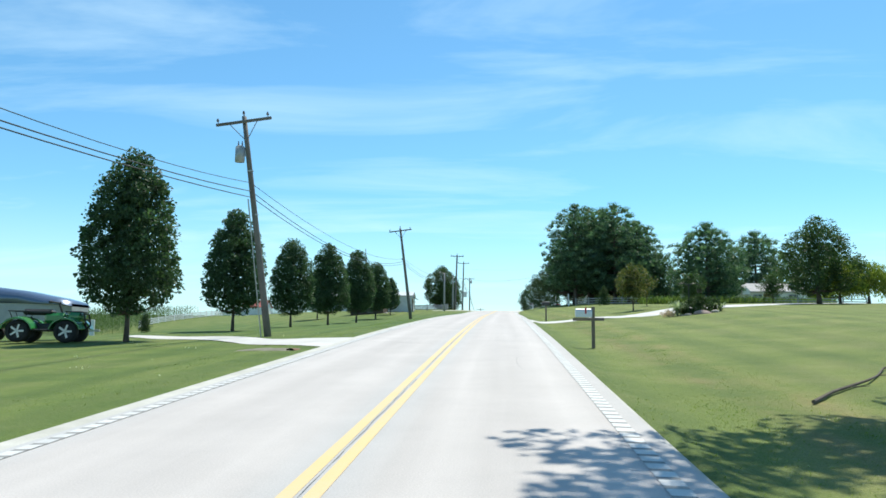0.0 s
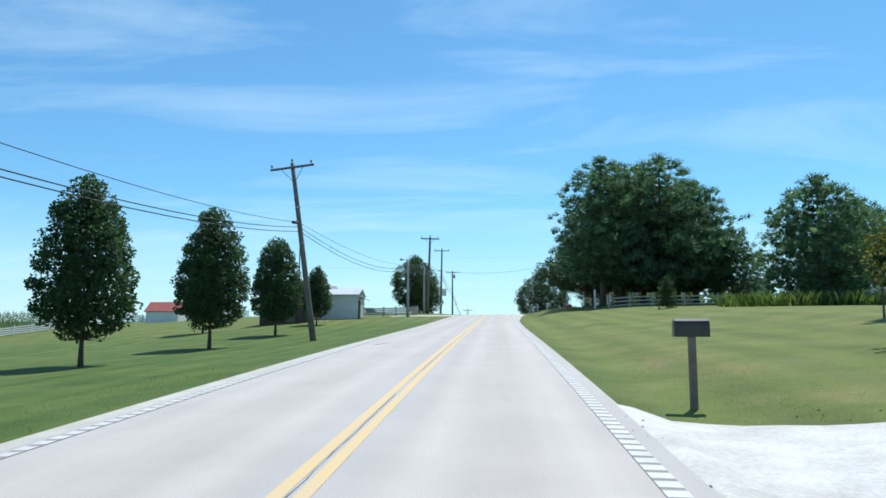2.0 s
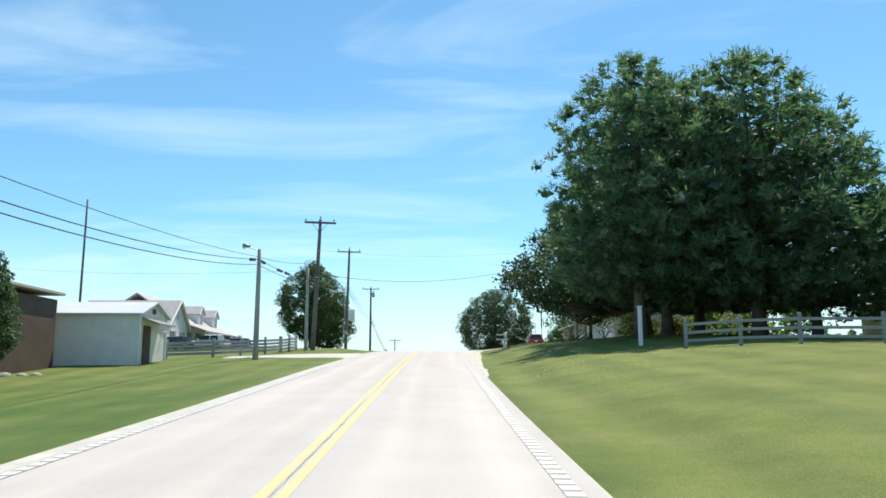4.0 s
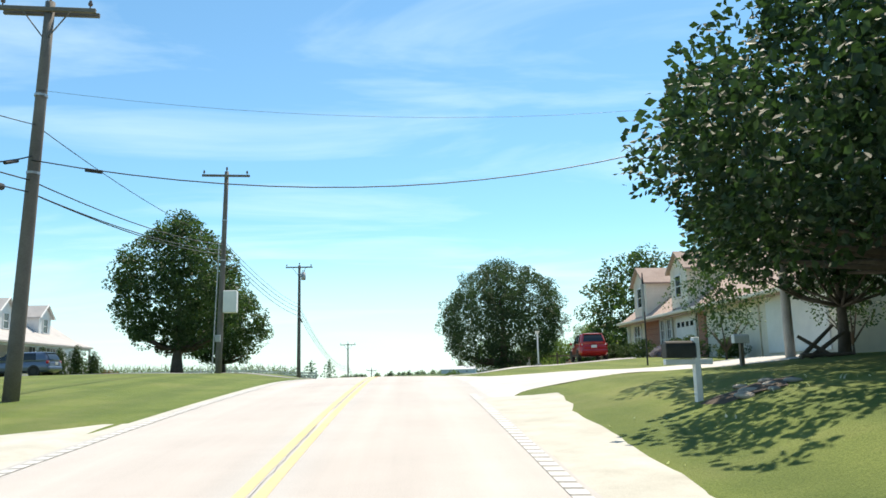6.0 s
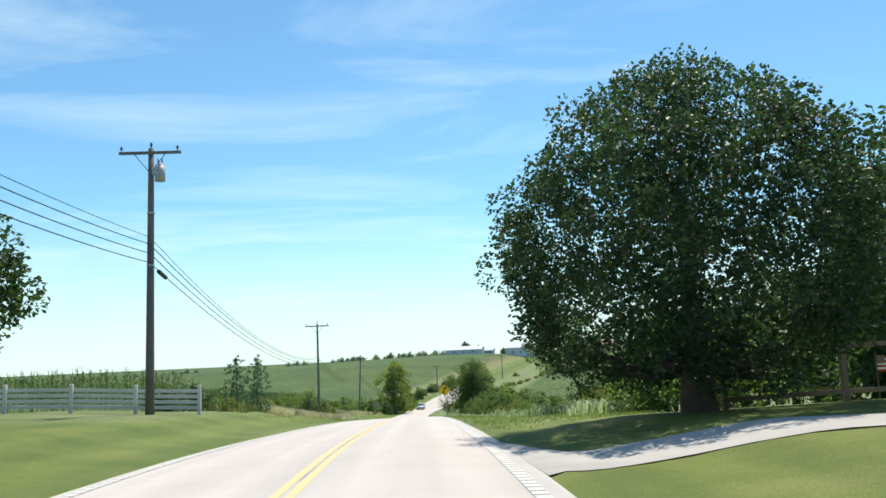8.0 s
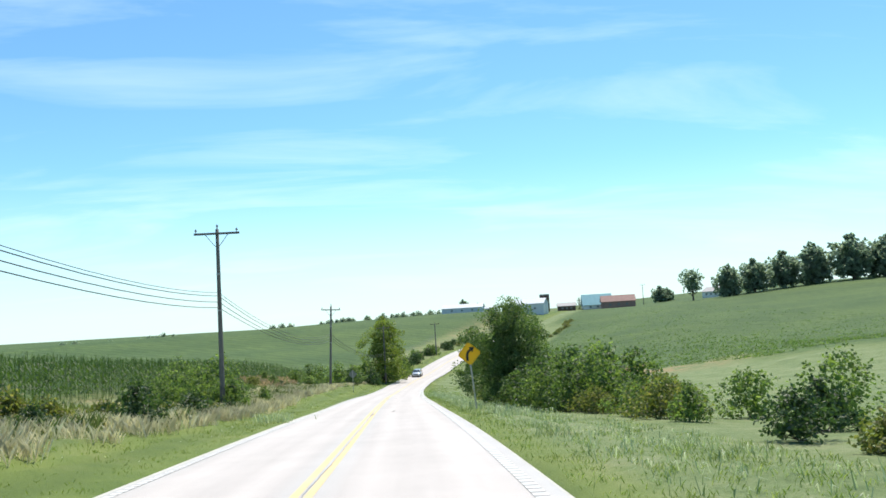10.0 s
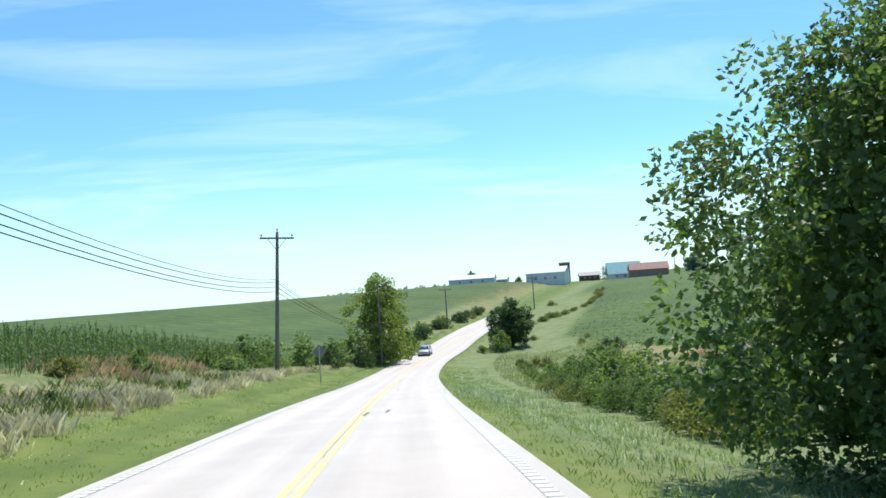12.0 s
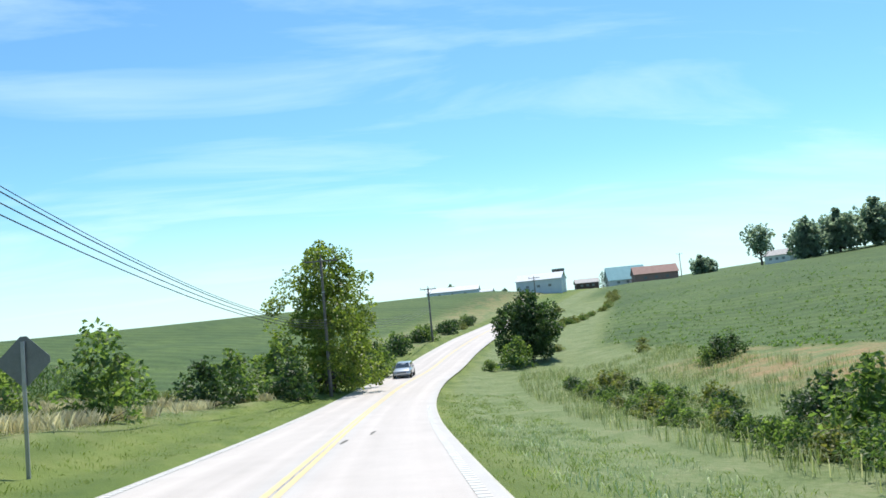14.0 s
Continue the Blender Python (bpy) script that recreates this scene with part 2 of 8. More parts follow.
M_GROUND, M_ROAD, M_GLASS = ground_material(), road_material(), glass_material()
M_SHOULDER = surface("shoulder_gravel", (0.4, 0.385, 0.33), (0.58, 0.56, 0.5), 1.5, 0.9, 0.6, 45)
M_WHITE_LINE = surface("white_road_paint", (0.46, 0.455, 0.44), (0.68, 0.68, 0.66), 2.0, 0.7, 0.3, 50)
M_YELLOW_LINE = surface("yellow_road_paint", (0.6, 0.47, 0.29), (0.68, 0.48, 0.2), 0.9, 0.7, 0.3, 50)
M_GROOVE = surface("rumble_groove", (0.22, 0.215, 0.205), (0.34, 0.33, 0.31), 3, 0.9, 0.4, 40)
M_TAR = surface("tar_seal", (0.09, 0.085, 0.075), (0.16, 0.15, 0.13), 3, 0.7, 0.3, 30)
M_CONCRETE = surface("drive_concrete", (0.46, 0.44, 0.41), (0.6, 0.58, 0.54), 0.8, 0.85, 0.3, 40)
M_CONCRETE_GREY = surface("worn_grey_concrete", (0.32, 0.31, 0.29), (0.46, 0.45, 0.42), 0.7, 0.9, 0.4, 30)
M_GRAVEL = surface("drive_gravel", (0.42, 0.4, 0.37), (0.72, 0.71, 0.68), 1.2, 0.95, 1.0, 16)
M_POLE = surface("weathered_pole_wood", (0.1, 0.092, 0.082), (0.2, 0.185, 0.168), 1.2, 0.85, 0.5, 30)
M_POLE_PALE = surface("silvered_pole_wood", (0.26, 0.255, 0.245), (0.44, 0.43, 0.41), 1.2, 0.85, 0.5, 30)
M_WIRE = surface("black_cable", (0.012, 0.012, 0.012), (0.03, 0.03, 0.03), 4, 0.5, 0.0)
M_STEEL = surface("galvanised_steel", (0.34, 0.35, 0.36), (0.5, 0.51, 0.52), 3, 0.45, 0.1, 40, 0.8)
M_GREY_CAN = surface("grey_painted_steel", (0.3, 0.32, 0.33), (0.42, 0.44, 0.45), 3, 0.5, 0.05)
M_INSUL = surface("brown_porcelain", (0.1, 0.06, 0.045), (0.18, 0.12, 0.09), 8, 0.25, 0.0)
M_WHITE = surface("white_paint", (0.66, 0.67, 0.67), (0.8, 0.8, 0.79), 1.5, 0.55, 0.1, 30)
M_FENCE = surface("white_fence_paint", (0.55, 0.57, 0.58), (0.76, 0.77, 0.77), 1.0, 0.6, 0.25, 30)
M_FENCE_GREY = surface("worn_shaded_fence_board", (0.2, 0.215, 0.23), (0.36, 0.375, 0.39), 1.0, 0.8, 0.4, 30)
M_SIDING = siding_material("white_siding", (0.78, 0.78, 0.77))
M_SIDING_GREY = siding_material("pale_grey_siding", (0.6, 0.62, 0.64))
M_SHINGLE = surface("pale_shingle", (0.36, 0.345, 0.34), (0.5, 0.475, 0.46), 1.4, 0.9, 0.6, 14)
M_SHINGLE_ROSE = surface("rosy_brown_shingle", (0.32, 0.235, 0.2), (0.46, 0.35, 0.3), 1.4, 0.9, 0.6, 14)
M_CREAM = siding_material("cream_siding", (0.74, 0.69, 0.6))
M_BRICK = brick_material("red_brick", (0.3, 0.12, 0.08), (0.38, 0.17, 0.11))
M_METAL_ROOF = surface("white_metal_roof", (0.46, 0.5, 0.54), (0.58, 0.61, 0.64), 1.0, 0.75, 0.1, 20, 0.0)
M_BARN_WALL = surface("pale_steel_cladding", (0.5, 0.54, 0.59), (0.62, 0.66, 0.7), 0.8, 0.8, 0.2, 6)
# teal dulled towards blue-grey: distance haze mixed into the roof colour
M_TEAL_ROOF = surface("teal_metal_roof", (0.15, 0.33, 0.37), (0.2, 0.4, 0.44), 0.8, 0.85, 0.1, 12)
M_RED_WALL = surface("barn_red_boards", (0.3, 0.07, 0.06), (0.42, 0.11, 0.09), 0.8, 0.7, 0.2, 12)
# brick red greyed by distance haze mixed into its colour
M_FAR_BRICK = surface("hazed_brick", (0.26, 0.15, 0.13), (0.34, 0.21, 0.18), 0.8, 0.85, 0.2, 8)
M_BROWN_WALL = surface("dark_brown_boards", (0.07, 0.045, 0.035), (0.13, 0.085, 0.065), 1.0, 0.8, 0.3, 14)
M_BARK = surface("bark", (0.06, 0.048, 0.038), (0.15, 0.12, 0.095), 2.5, 0.95, 0.9, 18)
M_RED_CAR = surface("red_car_paint", (0.36, 0.01, 0.014), (0.42, 0.013, 0.018), 0.5, 0.28, 0.0, 4, 0.0, 0.8)
M_SILVER_CAR = surface("silver_car_paint", (0.4, 0.43, 0.46), (0.46, 0.49, 0.52), 0.5, 0.3, 0.0, 4, 0.5, 0.8)
M_DARK_CAR = surface("dark_car_paint", (0.03, 0.033, 0.04), (0.045, 0.05, 0.06), 0.5, 0.3, 0.0, 4, 0.2, 0.8)
M_BLUE_CAR = surface("blue_grey_car_paint", (0.1, 0.14, 0.22), (0.13, 0.18, 0.27), 0.5, 0.3, 0.0, 4, 0.3, 0.8)
M_MULCH = surface("dark_mulch", (0.05, 0.036, 0.026), (0.12, 0.09, 0.065), 2.5, 0.95, 0.9, 25)
M_DIRT = surface("bare_earth", (0.13, 0.115, 0.08), (0.26, 0.24, 0.17), 1.5, 0.95, 0.8, 20)
M_GREEN_PAINT = surface("green_body_paint", (0.02, 0.17, 0.035), (0.035, 0.24, 0.055), 1.5, 0.35, 0.0, 6, 0.0, 0.5)
M_TYRE = surface("tyre_rubber", (0.014, 0.014, 0.014), (0.03, 0.03, 0.03), 6, 0.85, 0.3, 30)
M_BLACK = surface("black_plastic", (0.015, 0.015, 0.016), (0.03, 0.03, 0.032), 5, 0.55, 0.1)
M_RIM = surface("alloy_rim", (0.45, 0.46, 0.47), (0.6, 0.61, 0.62), 5, 0.35, 0.0, 20, 0.8)
M_LAMP_RED = surface("red_lamp_lens", (0.35, 0.01, 0.012), (0.45, 0.02, 0.02), 8, 0.2, 0.0)
M_LAMP_CLEAR = surface("clear_lamp_lens", (0.5, 0.5, 0.5), (0.7, 0.7, 0.7), 8, 0.15, 0.0)
M_PLATE = surface("pale_plate", (0.6, 0.62, 0.65), (0.7, 0.72, 0.74), 8, 0.5, 0.0)
M_SIGN_YELLOW = surface("yellow_sign_sheeting", (0.97, 0.48, 0.008), (0.98, 0.51, 0.012), 2, 0.35, 0.0)
M_SIGN_BLACK = surface("black_sign_ink", (0.01, 0.01, 0.01), (0.02, 0.02, 0.02), 4, 0.5, 0.0)
M_SIGN_BACK = surface("dull_aluminium_back", (0.16, 0.17, 0.17), (0.24, 0.25, 0.25), 3, 0.5, 0.05, 30, 0.6)
M_MAILBOX = surface("pale_mailbox_steel", (0.5, 0.52, 0.54), (0.62, 0.64, 0.66), 3, 0.35, 0.05, 30, 0.6)
M_MAILBOX_DARK = surface("black_mailbox_paint", (0.02, 0.02, 0.02), (0.045, 0.045, 0.045), 3, 0.4, 0.05)
M_POST = surface("rough_post_wood", (0.11, 0.09, 0.07), (0.24, 0.2, 0.16), 2.0, 0.85, 0.5, 30)
M_BOULDER = surface("pink_boulder", (0.3, 0.2, 0.165), (0.44, 0.33, 0.28), 4, 0.85, 0.6, 20)
M_IRON = surface("dark_iron", (0.018, 0.018, 0.017), (0.035, 0.033, 0.03), 30, 0.5, 0.2, 60)
M_STONE = surface("field_stone", (0.24, 0.215, 0.18), (0.42, 0.39, 0.34), 3, 0.85, 0.6, 20)
M_RUST = surface("rusty_iron", (0.1, 0.045, 0.025), (0.2, 0.09, 0.045), 4, 0.85, 0.4, 30)
L_PEAR = leafy("pear_leaf", (0.042, 0.078, 0.04), (0.064, 0.11, 0.054), (0.095, 0.15, 0.08), 0.34, 0.5, (1.25, 1.55, 0.9))
L_GLOSS = leafy("glossy_pear_leaf", (0.03, 0.056, 0.026), (0.05, 0.086, 0.042), (0.085, 0.13, 0.068), 0.34, 0.5, (1.25, 1.55, 0.85))
# darker copy of the maple leaf: a backlit crown's shade put into the colour
L_SHADE = leafy("shaded_maple_leaf", (0.024, 0.046, 0.024), (0.044, 0.08, 0.038), (0.075, 0.12, 0.058), 0.22, 0.62, (1.2, 1.6, 0.8))
L_BOX = leafy("clipped_shrub_leaf", (0.03, 0.06, 0.022), (0.05, 0.09, 0.032), (0.075, 0.12, 0.044), 0.25, 0.6)
L_MAPLE = leafy("maple_leaf", (0.038, 0.07, 0.028), (0.062, 0.104, 0.04), (0.1, 0.148, 0.064), 0.34, 0.5, (1.3, 1.6, 0.8))
L_PINE = leafy("pine_needle", (0.046, 0.092, 0.062), (0.098, 0.162, 0.1), (0.175, 0.255, 0.155), 0.42, 0.5, (1.3, 1.6, 1.0))
L_TURNING = leafy("turning_leaf", (0.052, 0.075, 0.024), (0.115, 0.145, 0.042), (0.24, 0.19, 0.08), 0.4, 0.5, (1.3, 1.4, 0.7))
L_BUSH = leafy("hedge_leaf", (0.074, 0.122, 0.046), (0.142, 0.2, 0.08), (0.25, 0.31, 0.15), 0.52, 0.5)
L_THICK = leafy("thicket_leaf", (0.056, 0.098, 0.038), (0.1, 0.155, 0.06), (0.18, 0.24, 0.11), 0.46, 0.5)
L_BUSH_DRY = leafy("yellowing_leaf", (0.1, 0.125, 0.042), (0.18, 0.2, 0.075), (0.29, 0.255, 0.13), 0.45, 0.55)
# leaves paler and bluer than grown: distance haze put into their colour and translucency
L_FAR = leafy("hazed_distant_leaf", (0.16, 0.21, 0.17), (0.23, 0.28, 0.22), (0.3, 0.35, 0.27), 0.66, 0.7, (1.4, 1.55, 1.3))
L_CORN = leafy("corn_leaf", (0.04, 0.08, 0.025), (0.062, 0.115, 0.034), (0.095, 0.145, 0.052), 0.36, 0.6)
L_GRASS = leafy("grass_blade", (0.16, 0.215, 0.09), (0.25, 0.31, 0.14), (0.42, 0.44, 0.28), 0.45, 0.5)
L_STRAW = leafy("straw_blade", (0.52, 0.5, 0.35), (0.68, 0.65, 0.5), (0.78, 0.74, 0.62), 0.55, 0.8, (1.25, 1.25, 1.2))
L_LAWN = leafy("lawn_blade", (0.11, 0.16, 0.042), (0.17, 0.22, 0.065), (0.24, 0.27, 0.11), 0.6, 0.5)
L_WEED = leafy("rough_weed_leaf", (0.12, 0.165, 0.065), (0.22, 0.265, 0.12), (0.46, 0.44, 0.32), 0.5, 0.6, (1.35, 1.45, 0.9))
L_RUSSET = leafy("russet_dry_weed", (0.46, 0.42, 0.28), (0.66, 0.53, 0.4), (0.72, 0.62, 0.5), 0.55, 0.8, (1.25, 1.2, 1.1))
L_SOY = leafy("bean_leaf", (0.07, 0.13, 0.042), (0.115, 0.185, 0.062), (0.21, 0.28, 0.13), 0.42, 0.5)
L_VINE = leafy("vine_leaf", (0.085, 0.125, 0.028), (0.17, 0.215, 0.055), (0.29, 0.32, 0.11), 0.5, 0.42)
L_PALE = leafy("pale_broad_blade", (0.2, 0.265, 0.16), (0.32, 0.385, 0.25), (0.52, 0.56, 0.45), 0.5, 0.4, (1.3, 1.4, 0.95))
L_CLOVER = leafy("clover_flower", (0.5, 0.52, 0.44), (0.66, 0.66, 0.6), (0.74, 0.74, 0.7), 0.3, 0.6)
M_ASPHALT = surface("grey_drive_asphalt", (0.2, 0.2, 0.2), (0.32, 0.315, 0.31), 0.8, 0.9, 0.4, 35)
L_FLOWER = leafy("red_flower_leaf", (0.07, 0.075, 0.03), (0.16, 0.1, 0.05), (0.34, 0.11, 0.08), 0.3, 0.6)
L_VIOLET = leafy("violet_flower", (0.16, 0.13, 0.3), (0.32, 0.27, 0.5), (0.5, 0.45, 0.62), 0.3, 0.6)
# ---- lie of the land ----
def hermite(xs, vs):
    """A smooth curve through stations."""
    xs, vs = np.array(xs, float), np.array(vs, float)
    sl = np.gradient(vs, xs)

    def at(x):
        x = np.clip(np.asarray(x, float), xs[0], xs[-1])
        k = np.clip(np.searchsorted(xs, x) - 1, 0, len(xs) - 2)
        h = xs[k + 1] - xs[k]
        u = (x - xs[k]) / h
        return ((1 + 2 * u) * (1 - u) ** 2 * vs[k] + u * (1 - u) ** 2 * h * sl[k]
                + u * u * (3 - 2 * u) * vs[k + 1] + u * u * (u - 1) * h * sl[k + 1])
    return at


# height and sideways place of the road's middle, by the way along it
ROAD_Z = hermite((-900, -300, -60, 0, 30, 54, 97, 120, 140, 150, 159, 172, 190, 214, 248, 278, 295, 310, 325, 342, 360, 375, 393, 410, 430, 470, 540, 700),
                 (-8, -8, -3.6, -.05, 2.05, 3.52, 5.79, 7.11, 8.14, 8.48, 8.51, 8.24, 7.25, 5.56, 2.77, .28, -1.14, -2.25, -3.1, -3.6, -3.7, -3.1, -2.0, -1.3, -.4, 2.0, 6.4, 7.0))
ROAD_X = hermite((-900, 0, 54, 100, 140, 168, 214, 248, 278, 295, 310, 325, 342, 360, 375, 393, 410, 430, 460, 540, 700),
                 (-1.5, -1.5, -1.5, -1.3, -.8, -.25, .85, 1.13, 1.62, 2.15, 2.78, 3.9, 6.1, 9.9, 13.6, 19.4, 25, 32, 43, 76, 150))
HALF = 3.4
# how the ground rises or falls away from the road on its two sides
OFF = (3.9, 8, 15, 30, 60, 150)
LEFT_Y = (0, 40, 82, 125, 160, 190, 240, 290, 350, 420)
LEFT = [hermite(LEFT_Y, v) for v in ((-.03, -.03, -.05, .0, .05, .1, .0, .15, 0, -.1), (-.25, -.3, -.5, 0, .4, .9, .45, 1.2, .3, -.2),
                                     (-.4, -.6, -1.0, 0, .5, 1.2, 1.4, 2.5, .9, .2), (-.5, -1.1, -2.1, -.8, .2, 1.15, 2.9, 3.5, 1.8, .8),
                                     (-.8, -2.6, -4.4, -2.7, -.8, 1.2, 4.0, 4.0, 3.0, 2.0), (-.8, -1.6, -2.6, -1.8, -.3, 2.0, 5.5, 6.5, 6.0, 4.0))]
RIGHT_Y = (0, 40, 75, 110, 130, 141, 150, 165, 190, 240, 290, 350, 420)
RIGHT = [hermite(RIGHT_Y, v) for v in ((-.1, -.13, -.06, 0, .02, .02, .02, .04, .0, -.1, -.2, -.2, -.2), (-.2, .2, .4, .65, .8, .4, .2, .5, .05, -.5, -.8, -.6, -.2),
                                       (.1, .75, 1.15, 1.15, 1.3, .8, .5, .85, -.1, -.9, -1.1, -.6, .2), (.4, .9, 1.3, 1.25, 1.3, 1.1, .9, 1.0, -.3, -.4, .2, 1.0, 2.0),
                                       (.6, 1.0, 1.3, .6, .5, .9, 1.2, 1.3, .4, 1.2, 3.0, 4.0, 5.0), (1.0, 1.0, 1.2, .7, .6, .9, 1.3, 1.6, 2.5, 5.0, 9.0, 9.5, 9.5))]
# the rise on which the farm stands
FAR = hermite((-2500, -400, -200, -95, 0, 45, 70, 120, 180, 300, 2500), (-2, 0, 1.6, 4.4, 7.6, 8.2, 6.8, 7.2, 12.3, 15, 8))


def smooth(a, b, x):
    u = np.clip((np.asarray(x, float) - a) / (b - a), 0, 1)
    return u * u * (3 - 2 * u)


def bank(d, y):
    """How much the road's tilt in the bend lifts a place d metres off its middle."""
    lean = 0.03 * smooth(244, 268, y) * (1 - smooth(370, 420, y))
    return -lean * np.clip(d, -4, 4) * (1 - smooth(8, 20, np.abs(d)))


def ground_z(x, y):
    """Height of the ground at a place."""
    x, y = np.asarray(x, float), np.asarray(y, float)
    d = x - ROAD_X(y)
    a = np.abs(d)
    dl = np.where(d < 0, -1.0, 1.0)
    cols_l, cols_r = [c(y) for c in LEFT], [c(y) for c in RIGHT]
    off = np.zeros_like(a + y)
    stops = (3.2,) + OFF
    for k in range(6):
        lo, hi = stops[k], stops[k + 1]
        u = smooth(lo, hi, a)
        l0 = cols_l[k - 1] if k else 0
        r0 = cols_r[k - 1] if k else 0
        off = off + u * np.where(dl < 0, cols_l[k] - l0, cols_r[k] - r0)
    near = ROAD_Z(y) + off + bank(d, y)
    far = FAR(x) - np.maximum(y - 640, 0) * .012
    far = np.maximum(far, -12)
    out = near + (far - near) * smooth(420, 545, y) * smooth(0, 25, a + np.maximum(y - 545, 0))

    return out

# ---- building tools ----
def z_at(x, y):
    return float(ground_z(x, y))


def mesh_from(name, verts, faces, mats, idx=None, smooth_it=False):
    me = bpy.data.meshes.new(name)
    me.from_pydata([tuple(v) for v in verts], [], [tuple(int(i) for i in f) for f in faces])
    for m in mats:
        me.materials.append(m)
    if idx is not None:
        me.polygons.foreach_set("material_index", np.asarray(idx, np.int32))
    if smooth_it:
        me.polygons.foreach_set("use_smooth", np.ones(len(me.polygons), bool))
    me.update()
    return me


def thing(name, label, category, x=0, y=0, z=0, turn=0, group="", kind=""):
    e = new(name)
    e.empty_display_size = 0.2
    e.matrix_world = pose(x, y, z, 0, 0, turn)
    return tagged(e, label, category, group, kind)


def part(name, bm, material, parent, label="", smooth_it=False):
    """One mesh under a thing or a part, in the parent's own space."""
    if isinstance(bm, bpy.types.Mesh):
        me = bm
    else:
        me = bpy.data.meshes.new(name)
        bm.normal_update()
        bm.to_mesh(me)
        bm.free()
        me.materials.append(material)
    if smooth_it:
        me.polygons.foreach_set("use_smooth", np.ones(len(me.polygons), bool))
    ob = new(name, me)
    if parent:
        ob.parent = parent
    return tagged(ob, label)


def box(bm, x, y, z, sx, sy, sz, bevel=0.0, turn=None):
    """A box by its middle and size, with eased edges."""
    r = bmesh.ops.create_cube(bm, size=1, matrix=Matrix.LocRotScale((x, y, z), turn, (sx, sy, sz)))
    if bevel:
        es = list({e for v in r["verts"] for e in v.link_edges})
        bmesh.ops.bevel(bm, geom=es, offset=bevel, segments=1, affect="EDGES")
    return bm


def rod(bm, a, b, r0, r1=None, n=8, caps=True):
    """A tapered round bar from a to b."""
    a, b = Vector(a), Vector(b)
    d = b - a
    q = d.to_track_quat("Z", "Y")
    bmesh.ops.create_cone(bm, cap_ends=caps, cap_tris=False, segments=n, radius1=r0, radius2=r0 if r1 is None else r1, depth=d.length,
                          matrix=Matrix.Translation((a + b) / 2) @ q.to_matrix().to_4x4())
    return bm


def prism(bm, outline, a, b):
    """An outline in the xz plane drawn out along y from a to b."""
    v0 = [bm.verts.new((x, a, z)) for x, z in outline]
    v1 = [bm.verts.new((x, b, z)) for x, z in outline]
    bm.faces.new(v0)
    bm.faces.new(v1[::-1])
    n = len(outline)
    for i in range(n):
        bm.faces.new((v0[i], v1[i], v1[(i + 1) % n], v0[(i + 1) % n]))
    bmesh.ops.recalc_face_normals(bm, faces=bm.faces[:])
    return bm


def loft(bm, rings, close=True):
    """Skin over rings with the same number of points."""
    vs = [[bm.verts.new(p) for p in r] for r in rings]
    n = len(vs[0])
    for a, b in zip(vs, vs[1:]):
        for i in range(n if close else n - 1):
            j = (i + 1) % n
            bm.faces.new((a[i], a[j], b[j], b[i]))
    if close:
        bm.faces.new(vs[0][::-1])
        bm.faces.new(vs[-1])
    bmesh.ops.recalc_face_normals(bm, faces=bm.faces[:])
    return bm


def drape(name, line, material, lift=0.02, across=4, step=1.0, parent=None, rag=0.0, seed=3, square=False):
    """A strip laid on the ground: line holds (x, y, half width left, half width right)."""
    rng = np.random.default_rng(seed)
    pts = np.array(line, float)
    cum = np.concatenate([[0], np.cumsum(np.hypot(*np.diff(pts[:, :2], axis=0).T))])
    s = np.linspace(0, cum[-1], max(3, int(cum[-1] / step) + 1))
    c = [hermite(cum, pts[:, k])(s) for k in range(4)]
    tx, ty = np.gradient(c[0]), np.gradient(c[1])
    ln = np.hypot(tx, ty)
    nx, ny = ty / ln, -tx / ln
    if square:
        nx, ny = np.zeros_like(nx), np.sign(ny) * np.ones_like(ny)
    verts, faces = [], []
    for i in range(len(s)):
        l, r = c[2][i] + rng.normal(0, rag), c[3][i] + rng.normal(0, rag)
        for k in range(across + 1):
            o = -l + (l + r) * k / across
            x, y = c[0][i] + nx[i] * o, c[1][i] + ny[i] * o
            edge = -0.05 if i == 0 else -0.02 if k in (0, across) else 0
            verts.append((x, y, z_at(x, y) + lift + edge))
    w = across + 1
    for i in range(len(s) - 1):
        for k in range(across):
            a = i * w + k
            faces.append((a, a + 1, a + w + 1, a + w))
    return part(name, mesh_from(name, verts, faces, [material], smooth_it=True), None, parent)


def inset(y):
    """How much narrower the right lane is before the crest."""
    return 0.2 * (1 - float(smooth(85, 140, y)))


def road_strip(name, d0, d1, y0, y1, material, lift, step=2.0, across=1, parent=None, crown=True):
    """A band along the road between two distances from its middle."""
    ys = np.arange(y0, y1 + step * 0.5, step)
    ds = np.linspace(d0, d1, across + 1)
    verts, faces, uvs = [], [], []
    for y in ys:
        cx, cz = float(ROAD_X(y)), float(ROAD_Z(y))
        for d in ds - np.where(ds > 2, inset(y), 0.0):
            verts.append((cx + d, y, cz + lift + float(bank(d, y)) + (0.05 * (1 - (d / HALF) ** 2) if crown else 0)))
            uvs.append((d, y))
    w = across + 1
    for i in range(len(ys) - 1):
        for k in range(across):
            a = i * w + k
            faces.append((a, a + 1, a + w + 1, a + w))
    me = mesh_from(name, verts, faces, [material], smooth_it=True)
    ul = me.uv_layers.new(name="across_along")
    li = np.empty(len(me.loops), np.int32)
    me.loops.foreach_get("vertex_index", li)
    ul.data.foreach_set("uv", np.array(uvs, np.float32)[li].ravel())
    return part(name, me, None, parent)


